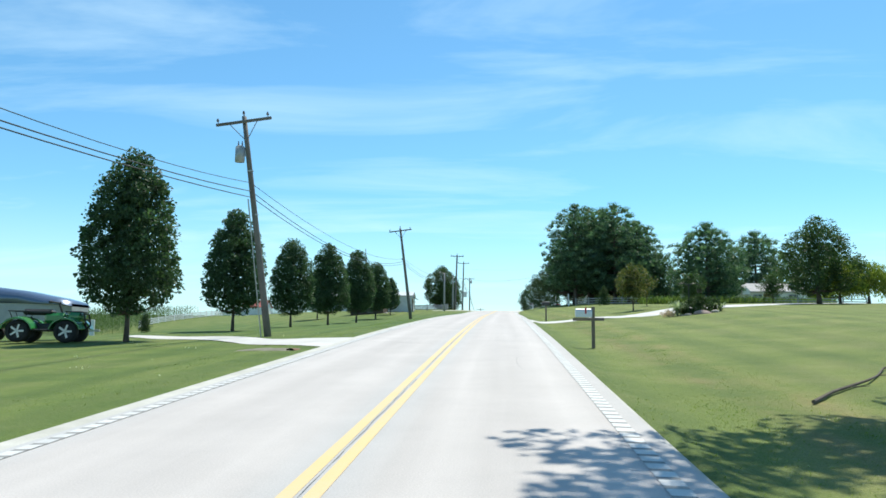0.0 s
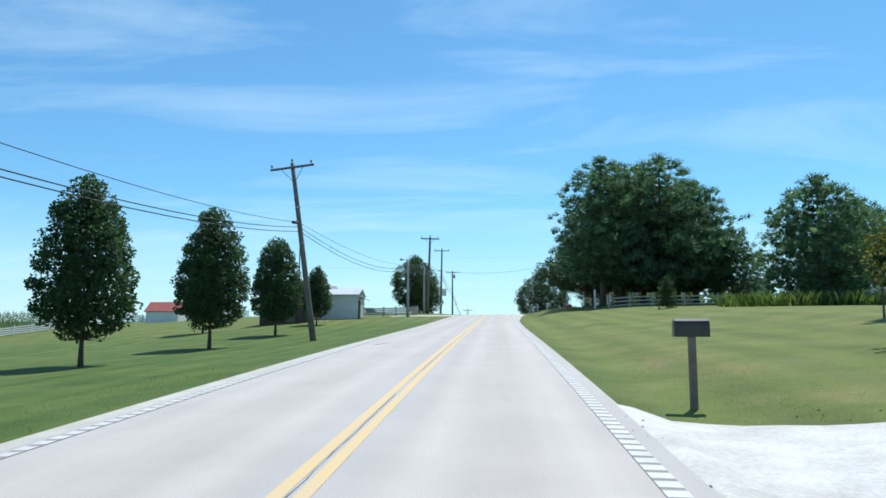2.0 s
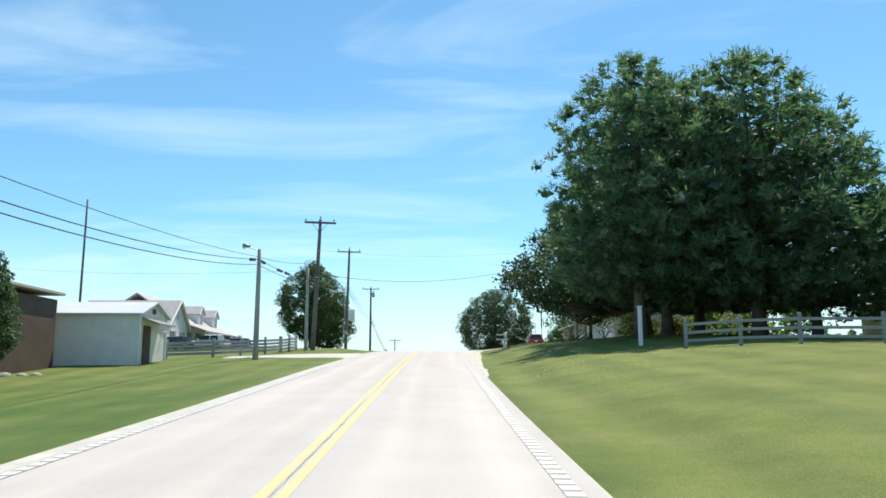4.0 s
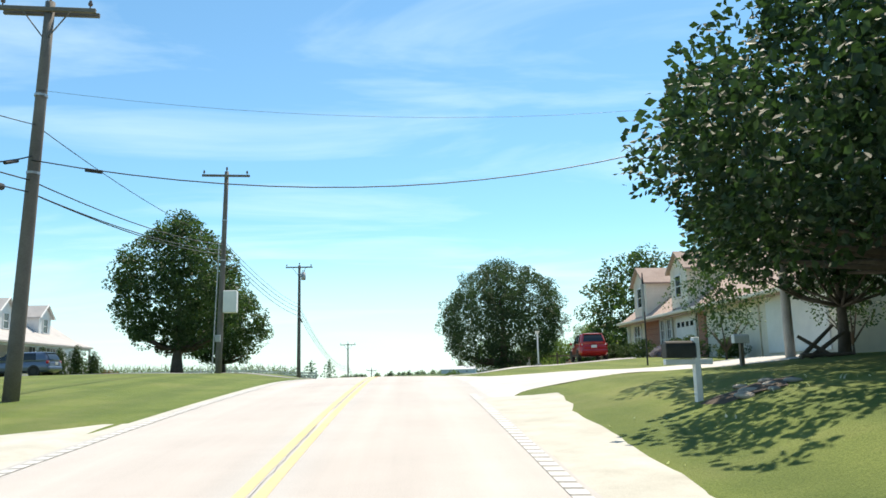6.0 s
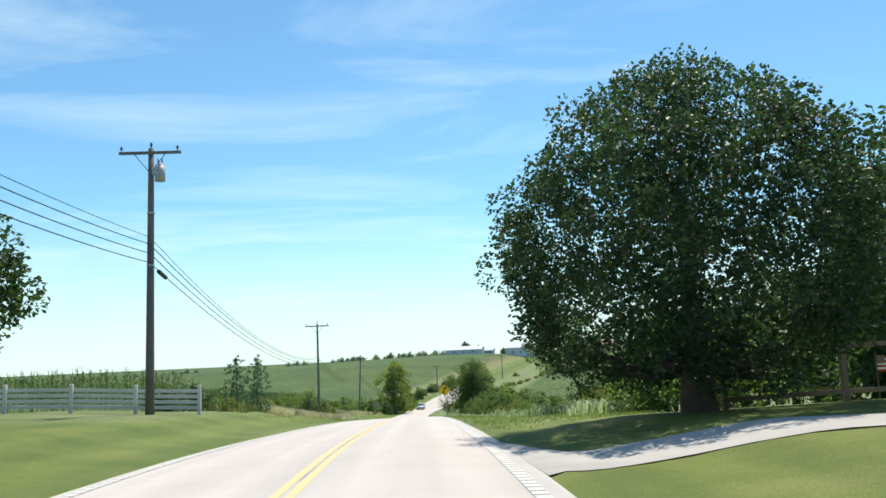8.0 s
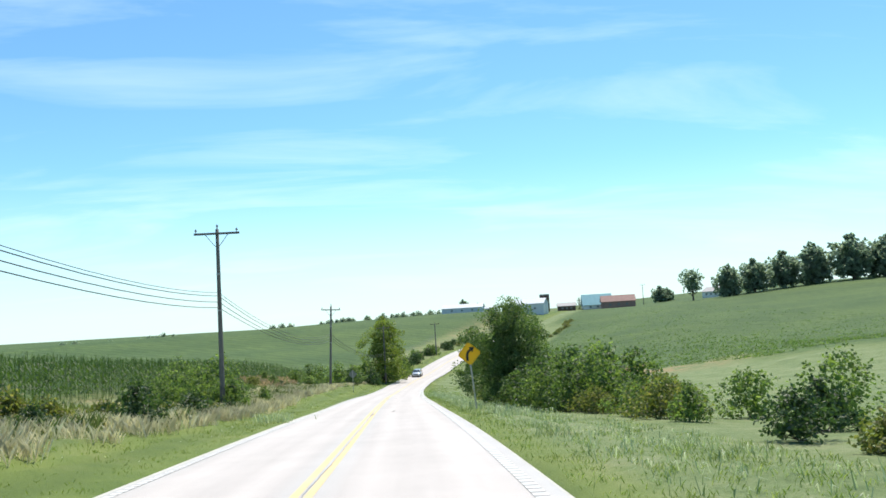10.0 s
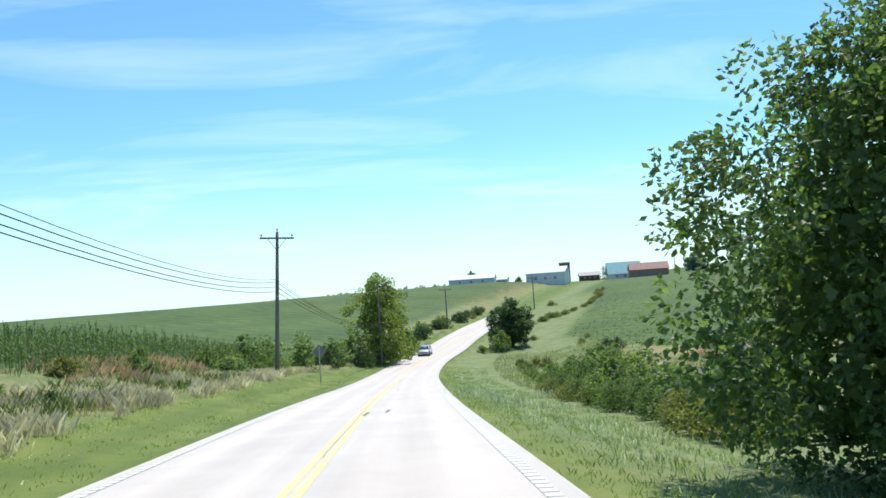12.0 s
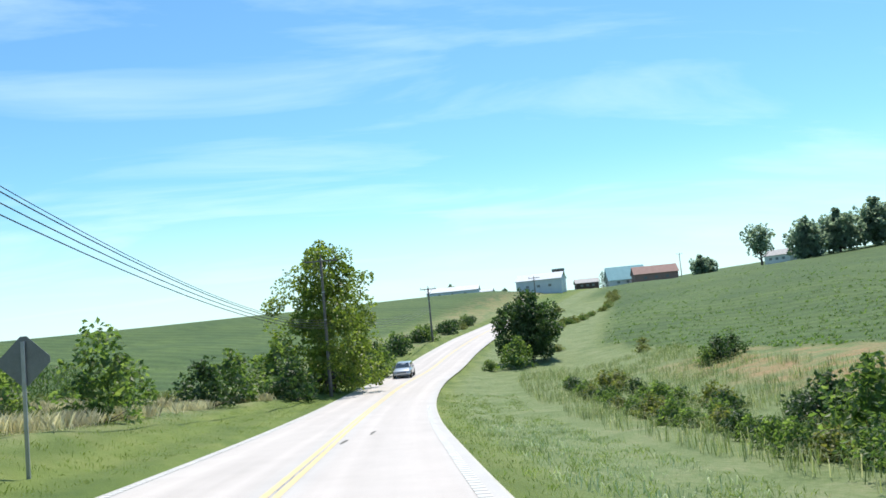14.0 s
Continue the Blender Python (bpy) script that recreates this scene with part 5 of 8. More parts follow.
shrub("conical_shrub", "dense dark conical evergreen in front of a fence", cone_crown, 12.6, 97.5, 0.78)
shrub("round_shrub", "dense upright shrub at the end of a white fence", cone_crown, -50.0, 104.6, 0.95)
for i, (x, y, s) in enumerate(((13.4, 165.6, 1.05), (13.7, 163.4, 0.9), (13.9, 161.6, 1.1), (14.3, 157.6, 1.05), (14.2, 155.5, 1.15), (14.8, 152.6, 1.0))):
    shrub("clipped_shrub", "clipped dark green shrub along the house front", shrub_crown, x, y, s * 0.74, 50 * i, group="shrubs along the house")
shrub("flower_bush", "pale violet flowering bush by the garage", violet_crown, 14.4, 160.4, 0.5)
for i, (x, y, s, c) in enumerate(((-24.9, 180.0, 0.8, 1), (-25.0, 183.4, 0.95, 1), (-24.9, 186.6, 0.85, 1), (-24.8, 189.6, 1.15, 0), (-24.6, 176.4, 0.75, 1))):
    shrub("garden_bush", "reddish garden bush beside a porch" if c == 0 else "pointed green garden bush beside a porch", flower_crown if c == 0 else cone_crown, x, y, s, 33 * i)
# planted bed beside the gravel drive
for i, (x, y, q) in enumerate(((10.3, 43.2, 0.72), (10.9, 43.6, 0.82), (11.7, 43.9, 0.6), (10.0, 43.9, 0.45))):
    shrub("garden_bush", "dark leafy garden bush in a bed by the drive", shrub_crown, x, y, q, 40 * i)
shrub("flower_bush", "low clump of pale pinkish flowers by the drive", pink_crown, 9.05, 43.0, 0.42)


def stone(label, x, y, r, seed, group, flat=0.6, wide=1.0, material=M_STONE):
    q = thing("stone", label, "stone", x, y, z_at(x, y), 50 * seed, group)
    bm = bmesh.new()
    bmesh.ops.create_icosphere(bm, subdivisions=2, radius=r)
    for v in bm.verts:
        v.co *= 1 + 0.25 * noise.noise(v.co * 3 + Vector((seed, 5, 0)))
        v.co.z *= flat
        v.co.x *= wide
    part("rock", bm, material, q)


for i, (x, y, r, w) in enumerate(((10.75, 42.55, 0.34, 1.5), (10.0, 42.6, 0.2, 1.4), (11.5, 42.9, 0.22, 1.3), (9.7, 42.75, 0.13, 1.2))):
    stone("pinkish boulder in a planted bed" if i == 0 else "grey landscaping stone in a planted bed", x, y, r, i, "stones in the bed", 0.6, w, M_BOULDER if i == 0 else M_STONE)
for x, y, n, q in ((9.5, 43.0, 60, 1.0), (9.85, 43.3, 40, 0.8), (11.9, 43.4, 24, 0.6)):
    yp = thing("arching_plant", "clump of long arching pale green leaves", "plant", x, y, z_at(x, y))
    rg = np.random.default_rng(int(x * 10))
    vs, fs = [], []
    for k in range(n):
        an, ln, wd = k * 2.4, q * rg.uniform(0.5, 1.05), rg.uniform(0.02, 0.04)
        d, sd = np.array((math.cos(an), math.sin(an), 0)), np.array((-math.sin(an), math.cos(an), 0)) * wd
        b = len(vs)
        for f, h, w in ((0.03, 0.0, 0.7), (0.18, 0.5, 1.0), (0.42, 0.82, 1.0), (0.66, 0.84, 0.7), (0.86, 0.62, 0.1)):
            c = d * f * ln * 0.75 + np.array((0, 0, h * ln * 1.05 * (0.6 + 0.4 * rg.random())))
            vs += [c - sd * w, c + sd * w]
        fs += [(b + 2 * j, b + 2 * j + 1, b + 2 * j + 3, b + 2 * j + 2) for j in range(4)]
    part("leaves", mesh_from("leaves", vs, fs, [L_PALE]), None, yp)
gh = thing("garden_hanger", "dark iron double hanger over a planted bed", "plant hanger", 10.15, 43.0, z_at(10.15, 43.0), 8)
part("post", rod(bmesh.new(), (0, 0, -0.2), (0, 0, 1.72), 0.032, 0.028, 8), M_IRON, gh)
for sx in (-1, 1):
    bm = bmesh.new()
    arc = [Vector((sx * 0.34 * (1 - math.cos(a)), 0, 1.5 + 0.22 * math.sin(a))) for a in np.linspace(0, 2.6, 9)]
    for p, q in zip(arc, arc[1:]):
        rod(bm, p, q, 0.018, 0.018, 6)
    part("arm", bm, M_IRON, gh)
bk = thing("hanging_basket", "small hanging basket of leaves on an iron hanger", "basket", 10.15 + 0.6, 43.07, z_at(10.15, 43.0) + 1.2, 0)
part("pot", rod(bmesh.new(), (0, 0, 0), (0, 0, 0.2), 0.11, 0.17, 10), M_IRON, bk)
part("chain", rod(bmesh.new(), (0, 0, 0.15), (0.02, 0, 0.46), 0.01, 0.01, 5), M_IRON, bk)
part("crown", crown_mesh("basket_crown", 49, [(0, 0.15), (0.5, 0.26), (1, 0.1)], 0.12, 0.42, 12, 16, 0.07, L_BOX, 0.1, 0.6, 0.2)[0], None, bk)

# ---- houses and sheds ----
def window(parent, x, y, z, w, h, face, bars=(2, 2), shutter=False, name="window"):
    """A framed window in a wall: face is the turn about z of its outward side (0: towards -y)."""
    e = new(name)
    e.parent = parent
    e.matrix_local = pose(x, y, z, 0, 0, face)
    fr = bmesh.new()
    for s in (-1, 1):
        box(fr, s * (w / 2 + 0.04), -0.03, 0, 0.09, 0.1, h + 0.17, 0.006)
        box(fr, 0, -0.03, s * (h / 2 + 0.04), w, 0.1, 0.09, 0.006)
    for i in range(1, bars[0]):
        box(fr, -w / 2 + w * i / bars[0], -0.025, 0, 0.035, 0.05, h)
    for i in range(1, bars[1]):
        box(fr, 0, -0.028, -h / 2 + h * i / bars[1], w, 0.05, 0.035)
    part("window_frame", fr, M_WHITE, e)
    part("pane", box(bmesh.new(), 0, -0.005, 0, w, 0.02, h), M_GLASS, e, "dark reflecting pane")
    part("window_sill", box(bmesh.new(), 0, -0.07, -h / 2 - 0.1, w + 0.24, 0.14, 0.05, 0.008), M_WHITE, e)
    if shutter:
        for s in (-1, 1):
            part("shutter", box(bmesh.new(), s * (w / 2 + 0.3), -0.02, 0, 0.36, 0.05, h + 0.1, 0.008), M_SIGN_BACK, e, "dark louvred shutter")
    return e


def gable_roof(parent, x0, x1, y0, y1, z_eave, z_ridge, mat, axis="y", thick=0.16, over=0.4, name="roof", ridge=None):
    """Two slabs meeting at a ridge that runs along the axis."""
    bm = bmesh.new()
    if axis == "y":
        c = (x0 + x1) / 2 if ridge is None else ridge
        for e in (x0, x1):
            sl = (z_ridge - z_eave) / abs(c - e)
            xe = e + math.copysign(over, e - c)
            ze = z_eave - sl * over
            prism(bm, [(c, z_ridge), (xe, ze), (xe, ze + thick), (c, z_ridge + thick)], y0 - over, y1 + over)
    else:
        c = (y0 + y1) / 2 if ridge is None else ridge
        for e in (y0, y1):
            sl = (z_ridge - z_eave) / abs(c - e)
            ye = e + math.copysign(over, e - c)
            ze = z_eave - sl * over
            k = len(bm.verts)
            prism(bm, [(c, z_ridge), (ye, ze), (ye, ze + thick), (c, z_ridge + thick)], x0 - over, x1 + over)
            bm.verts.ensure_lookup_table()
            for v in bm.verts[k:]:
                v.co = Vector((v.co.y, v.co.x, v.co.z))
        bmesh.ops.recalc_face_normals(bm, faces=bm.faces[:])
    return part(name, bm, mat, parent)


def body(parent, x0, x1, y0, y1, z0, z_eave, z_ridge, mat, axis="y", name="wall"):
    """Walls with gable ends as one closed shape."""
    bm = bmesh.new()
    if axis == "y":
        c = (x0 + x1) / 2
        prism(bm, [(x0, z0), (x1, z0), (x1, z_eave), (c, z_ridge), (x0, z_eave)], y0, y1)
    else:
        c = (y0 + y1) / 2
        prism(bm, [(y0, z0), (y1, z0), (y1, z_eave), (c, z_ridge), (y0, z_eave)], x0, x1)
        for v in bm.verts:
            v.co = Vector((v.co.y, v.co.x, v.co.z))
        bmesh.ops.recalc_face_normals(bm, faces=bm.faces[:])
    return part(name, bm, mat, parent)


def dormer(parent, x, y, z0, z_eave, z_ridge, w, depth, face, wall, roof):
    """A gabled dormer: its front stands at x, y and looks along the face's way."""
    e = new("dormer")
    e.parent = parent
    e.matrix_local = pose(x, y, 0, 0, 0, face)
    body(e, -w / 2, w / 2, 0, depth, z0, z_eave, z_ridge, wall)
    gable_roof(e, -w / 2, w / 2, 0, depth, z_eave, z_ridge, roof, "y", 0.1, 0.22)
    fr = bmesh.new()
    for s in (-1, 1):
        box(fr, s * 0.42, -0.03, (z0 + z_eave) / 2 + 0.1, 0.08, 0.06, 1.25)
        box(fr, 0, -0.03, (z0 + z_eave) / 2 + 0.1 + s * 0.6, 0.84, 0.06, 0.08)
    box(fr, 0, -0.03, (z0 + z_eave) / 2 + 0.1, 0.84, 0.05, 0.05)
    part("window_frame", fr, M_WHITE, e)
    part("pane", box(bmesh.new(), 0, -0.01, (z0 + z_eave) / 2 + 0.1, 0.78, 0.02, 1.14), M_GLASS, e, "dark reflecting pane")
    return e


# white house with two dormers and a porch
gz = z_at(-30, 180)
hw = thing("farmhouse", "white clapboard house with two dormers and a front porch", "house", 0, 0, 0)
body(hw, -40.4, -29.0, 172.6, 192.4, gz - 0.5, gz + 3.5, gz + 6.5, M_SIDING)
gable_roof(hw, -40.4, -29.0, 172.6, 192.4, gz + 3.5, gz + 7.2, M_SHINGLE, over=0.3)
# garage wing with its gable to the road
body(hw, -38.6, -28.6, 165.6, 172.5, gz - 0.5, gz + 3.1, gz + 5.95, M_SIDING, "x")
gable_roof(hw, -38.6, -28.6, 165.6, 172.5, gz + 3.1, gz + 5.95, M_SHINGLE, "x", over=0.3)
for s in (-1, 1):
    bm = bmesh.new()
    rod(bm, (-28.26, 169.05 + s * 3.75, gz + 2.95), (-28.26, 169.05, gz + 6.05), 0.11, n=4)
    part("barge_board", bm, M_WHITE, hw)
for y in (167.4, 170.7):
    window(hw, -28.6, y, gz + 1.7, 0.85, 1.6, 90, shutter=True)
part("gable_vent", box(bmesh.new(), -28.57, 169.05, gz + 4.4, 0.06, 0.5, 0.9, 0.01), M_SIDING_GREY, hw, "louvred gable vent")
for x in (-36.4, -31.6):
    part("garage_door", box(bmesh.new(), x, 165.57, gz + 1.15, 3.6, 0.08, 2.3, 0.01), M_SIDING_GREY, hw, "pale blue-grey garage door")
for y in (181.2, 187.9):
    d = dormer(hw, -29.6, y, gz + 3.7, gz + 5.5, gz + 6.4, 2.2, 4.2, 90, M_SIDING, M_SHINGLE)
    for s in (-1, 1):
        part("barge_board", rod(bmesh.new(), (s * 1.36, -0.24, gz + 5.36), (0, -0.24, gz + 6.5), 0.07, n=4), M_WHITE, d)
bm = bmesh.new()
prism(bm, [(-29.1, gz + 3.7), (-26.4, gz + 2.75), (-26.4, gz + 2.9), (-29.1, gz + 3.86)], 172.8, 190.4)
part("porch_roof", bm, M_SHINGLE, hw)
part("porch_beam", box(bmesh.new(), -26.6, 181.6, gz + 2.7, 0.14, 17.2, 0.22, 0.01), M_WHITE, hw)
part("porch_floor", box(bmesh.new(), -27.8, 181.6, gz + 0.35, 2.8, 17.4, 1.3, 0.02), M_SIDING_GREY, hw)
for y in (173.2, 176.6, 180.0, 183.4, 186.8, 190.1):
    part("porch_post", box(bmesh.new(), -26.6, y, gz + 1.8, 0.16, 0.16, 1.75, 0.01), M_WHITE, hw)
part("porch_post", box(bmesh.new(), -28.8, 190.1, gz + 1.8, 0.16, 0.16, 1.75, 0.01), M_WHITE, hw)
for y in (174.8, 178.2, 185.0, 188.2):
    window(hw, -29.0, y, gz + 2.0, 0.95, 1.5, 90, shutter=True)
part("front_door", box(bmesh.new(), -28.97, 181.6, gz + 2.0, 0.08, 0.95, 2.05, 0.01), M_BROWN_WALL, hw, "dark front door")
window(hw, -33.5, 172.56, gz + 5.2, 0.8, 1.2, 0)

# white shed with a porch hood
sz = z_at(-15, 119)
sh = thing("shed", "white boarded shed with a pale metal roof", "shed", 0, 0, 0)
body(sh, -18.7, -14.15, 118.7, 122.5, sz - 0.6, sz + 2.5, sz + 3.15, M_SIDING, "x")
gable_roof(sh, -18.7, -14.15, 118.7, 122.5, sz + 2.5, sz + 3.15, M_METAL_ROOF, "x", over=0.22, thick=0.08)
for x in (-18.72, -14.13):
    part("corner_board", box(bmesh.new(), x, 118.68, sz + 1.1, 0.1, 0.1, 2.75, 0.008), M_WHITE, sh)
part("corner_board", box(bmesh.new(), -14.13, 122.5, sz + 1.1, 0.1, 0.1, 2.75, 0.008), M_WHITE, sh)
part("door", box(bmesh.new(), -14.12, 119.7, sz + 0.95, 0.06, 0.95, 2.0, 0.01), M_BROWN_WALL, sh, "dark door")
part("hood", prism(bmesh.new(), [(-14.1, sz + 2.25), (-13.3, sz + 1.98), (-13.3, sz + 2.04), (-14.1, sz + 2.33)], 119.0, 121.6), M_SIGN_BACK, sh, "dark sloping hood over the door")
part("gable_vent", box(bmesh.new(), -14.12, 120.6, sz + 2.72, 0.04, 0.4, 0.26), M_BROWN_WALL, sh, "small dark louvre")
part("lamp", rod(bmesh.new(), (-14.1, 122.0, sz + 1.75), (-13.92, 122.0, sz + 1.7), 0.05, 0.08, 8), M_WHITE, sh)

bz = z_at(-19, 114)
bs = thing("outbuilding", "dark brown boarded outbuilding beside the shed", "shed", 0, 0, 0)
body(bs, -22.6, -17.7, 113.0, 117.6, bz - 0.6, bz + 3.55, bz + 3.75, M_BROWN_WALL)
part("roof", box(bmesh.new(), -20.15, 115.3, bz + 3.84, 5.4, 5.2, 0.14, 0.02), M_SHINGLE, bs)
for k in range(8):
    part("board", box(bmesh.new(), -22.3 + 0.61 * k, 112.97, bz + 1.6, 0.56, 0.06, 3.7, 0.012), M_BROWN_WALL, bs)
part("door", box(bmesh.new(), -19.6, 112.92, bz + 0.98, 0.95, 0.06, 2.05, 0.01), M_POST, bs, "paler plank door")
for i, (dx, r) in enumerate(((0.2, 0.3), (0.75, 0.22), (1.2, 0.26))):
    q = thing("stone", "pale rough field stone lying in the grass", "stone", -17.4 + dx, 112.6 + 0.3 * i, z_at(-17.4 + dx, 112.6), 50 * i, "stones by the outbuilding")
    bm = bmesh.new()
    bmesh.ops.create_icosphere(bm, subdivisions=2, radius=r)
    for v in bm.verts:
        v.co *= 1 + 0.25 * noise.noise(v.co * 4 + Vector((i, 3, 0)))
        v.co.z *= 0.6
    part("rock", bm, M_STONE, q)

rz = z_at(-52, 160)
rb = thing("red_barn", "low red-roofed white barn beyond the lawn", "barn", 0, 0, 0)
body(rb, -54.8, -49.6, 158, 162, rz - 1, rz + 1.75, rz + 2.9, M_WHITE, "x")
gable_roof(rb, -54.8, -49.6, 158, 162, rz + 1.7, rz + 3.1, M_RED_WALL, "x", over=0.25, thick=0.1)
part("door", box(bmesh.new(), -52.2, 157.95, rz + 0.85, 1.4, 0.06, 1.6, 0.01), M_WHITE, rb)

# brick-and-white house with rosy roof
hz = 9.2
hb = thing("brick_house", "long house with rosy shingle roof, dormers and garage", "house", 0, 0, 0)
body(hb, 15.9, 26.5, 146.0, 170.4, hz - 0.8, hz + 2.6, hz + 6.4, M_CREAM)
gable_roof(hb, 15.9, 26.5, 146.0, 170.4, hz + 2.6, hz + 6.6, M_SHINGLE_ROSE, over=0.55, thick=0.2)
part("soffit", box(bmesh.new(), 15.55, 158.2, hz + 2.36, 0.8, 25.3, 0.12, 0.01), M_CREAM, hb)
part("gutter", box(bmesh.new(), 15.22, 158.2, hz + 2.42, 0.1, 25.4, 0.11, 0.02), M_CREAM, hb)
part("corner_board", box(bmesh.new(), 15.84, 170.3, hz + 1.1, 0.1, 0.16, 2.6), M_WHITE, hb)
for y0, y1, m, nm in ((146.1, 151.6, M_CREAM, "cream_panel"), (151.9, 157.4, M_CREAM, "cream_panel"), (164.4, 167.0, M_BRICK, "brick_panel")):
    part(nm, box(bmesh.new(), 15.86, (y0 + y1) / 2, hz + 1.1, 0.06, y1 - y0, 2.5, 0.005), m, hb)
window(hb, 15.86, 168.5, hz + 1.45, 1.2, 1.35, -90, (2, 2))
for y in (163.7, 162.6):
    window(hb, 15.82, y, hz + 1.35, 0.6, 1.6, -90, (2, 3))
gd = part("garage_door", box(bmesh.new(), 15.8, 160.1, hz + 1.1, 0.08, 2.7, 2.25, 0.01), M_WHITE, hb, "white garage door with a row of panes")
for i in range(4):
    part("pane", box(bmesh.new(), 15.745, 159.15 + 0.63 * i, hz + 1.75, 0.03, 0.34, 0.26), M_GLASS, gd)
for i in range(3):
    part("door_panel", box(bmesh.new(), 15.75, 160.1, hz + 0.35 + 0.52 * i, 0.03, 2.5, 0.42, 0.01), M_WHITE, gd)
part("garage_door", box(bmesh.new(), 15.8, 148.8, hz + 1.1, 0.08, 4.6, 2.25, 0.01), M_WHITE, hb, "wide white garage door")
part("pilaster", box(bmesh.new(), 15.8, 157.9, hz + 1.1, 0.14, 0.8, 2.5, 0.01), M_BRICK, hb)
dormer(hb, 15.75, 167.3, hz + 2.7, hz + 4.75, hz + 5.65, 2.4, 5.4, -90, M_CREAM, M_SHINGLE_ROSE)
dormer(hb, 15.75, 160.6, hz + 2.7, hz + 4.75, hz + 5.65, 2.4, 5.4, -90, M_CREAM, M_SHINGLE_ROSE)
part("chimney", box(bmesh.new(), 21.5, 152, hz + 6.9, 0.9, 0.7, 1.6, 0.02), M_BRICK, hb)
part("downpipe", rod(bmesh.new(), (15.7, 170.1, hz - 0.3), (15.7, 170.1, hz + 2.4), 0.05, n=7), M_WHITE, hb)

# low ranch house behind the pines
nz = z_at(38.5, 118) - 0.35
rh = thing("ranch_house", "low white ranch house with a pale grey roof", "house", 0, 0, 0)
body(rh, 34.6, 44.2, 117, 123.5, nz - 1.0, nz + 2.4, nz + 3.6, M_SIDING, "x")
gable_roof(rh, 34.6, 44.2, 117, 123.5, nz + 2.4, nz + 3.7, M_SHINGLE, "x", over=0.4)
for x in (37.6, 40.2, 42.6):
    window(rh, x, 117, nz + 1.4, 1.2, 1.1, 0)
part("door", box(bmesh.new(), 38.9, 116.96, nz + 1.0, 0.95, 0.06, 2.05, 0.01), M_BRICK, rh, "brown front door")
bm = bmesh.new()
loft(bm, [[Vector(p) for p in ((35.2, yy, nz + 1.9), (36.3, yy, nz + 1.9), (36.3, yy, nz + 2.45), (35.75, yy, nz + 2.95), (35.2, yy, nz + 2.45))] for yy in (116.2, 117.4)])
bmesh.ops.holes_fill(bm, edges=bm.edges)
part("entry_gable", bm, M_WHITE, rh, "small white gable over the entrance")
for x in (35.3, 36.2):
    part("porch_post", box(bmesh.new(), x, 116.3, nz + 0.8, 0.12, 0.12, 2.4, 0.01), M_WHITE, rh)
sm = thing("garden_shed", "small white gabled garden shed", "shed", 0, 0, 0)
gz2 = z_at(28, 124)
body(sm, 25.8, 28.8, 123, 126, gz2 - 0.6, gz2 + 1.9, gz2 + 2.7, M_SIDING)
gable_roof(sm, 25.8, 28.8, 123, 126, gz2 + 1.9, gz2 + 2.8, M_SHINGLE, over=0.2, thick=0.08)
part("door", box(bmesh.new(), 27.3, 122.96, gz2 + 0.85, 0.9, 0.06, 1.8, 0.01), M_WHITE, sm)

# ---- the far farm ----
def barn(name, label, x, y, w, l, wall_h, ridge_h, wall, roof, turn=0, doors=1):
    t = thing(name, label, "barn", x, y, z_at(x, y), turn)
    body(t, -w / 2, w / 2, -l / 2, l / 2, -1.5, wall_h, ridge_h, wall)
    gable_roof(t, -w / 2, w / 2, -l / 2, l / 2, wall_h, ridge_h, roof, over=0.35, thick=0.12)
    for i in range(doors):
        part("barn_door", box(bmesh.new(), (i - (doors - 1) / 2) * w * 0.5, -l / 2 - 0.04, wall_h * 0.42, w * 0.3, 0.08, wall_h * 0.84, 0.02), M_WHITE, t)
    for k in range(3):
        part("door_gap", box(bmesh.new(), -w / 2 - 0.03, -l / 4 + k * l / 4, wall_h * 0.5, 0.06, 1.0, 0.8, 0.01), M_SIGN_BACK, t)
    return t


barn("pole_barn", "long low white metal barn on the rise", 38, 580, 12, 20, 2.4, 4.2, M_BARN_WALL, M_METAL_ROOF, 78)
barn("pole_barn", "pale blue-white metal barn on the rise", 62.3, 532, 10, 15, 4.2, 6.3, M_BARN_WALL, M_BARN_WALL, 66, 2)
barn("machine_shed", "low dark machine shed on the rise", 83, 550, 7, 8, 2.0, 3.4, M_BROWN_WALL, M_SHINGLE, 80)
barn("teal_barn", "barn with a teal metal roof on the rise", 96.2, 546, 11, 13, 2.0, 6.6, M_SIDING, M_TEAL_ROOF, 80)
barn("farm_house", "red brick farmhouse on the rise", 102.5, 534, 8, 14.5, 2.9, 5.4, M_FAR_BRICK, M_FAR_BRICK, 78)
barn("shed_far", "small pale shed beside the long barn", 52, 588, 5, 6, 2.0, 3.0, M_BARN_WALL, M_METAL_ROOF, 70)
barn("small_house", "small house among the hilltop trees", 141.5, 520, 7, 9, 2.4, 4.2, M_SIDING, M_SHINGLE, 30)
silo = thing("grain_bin", "short dark grain bin behind a barn", "silo", 72.6, 548, z_at(72.6, 548) + 0.0)
part("drum", rod(bmesh.new(), (0, 0, -1), (0, 0, 7.4), 2.2, 2.2, 18), M_BROWN_WALL, silo)
part("cap", rod(bmesh.new(), (0, 0, 7.4), (0, 0, 8.0), 2.3, 2.3, 18), M_SIGN_BACK, silo)

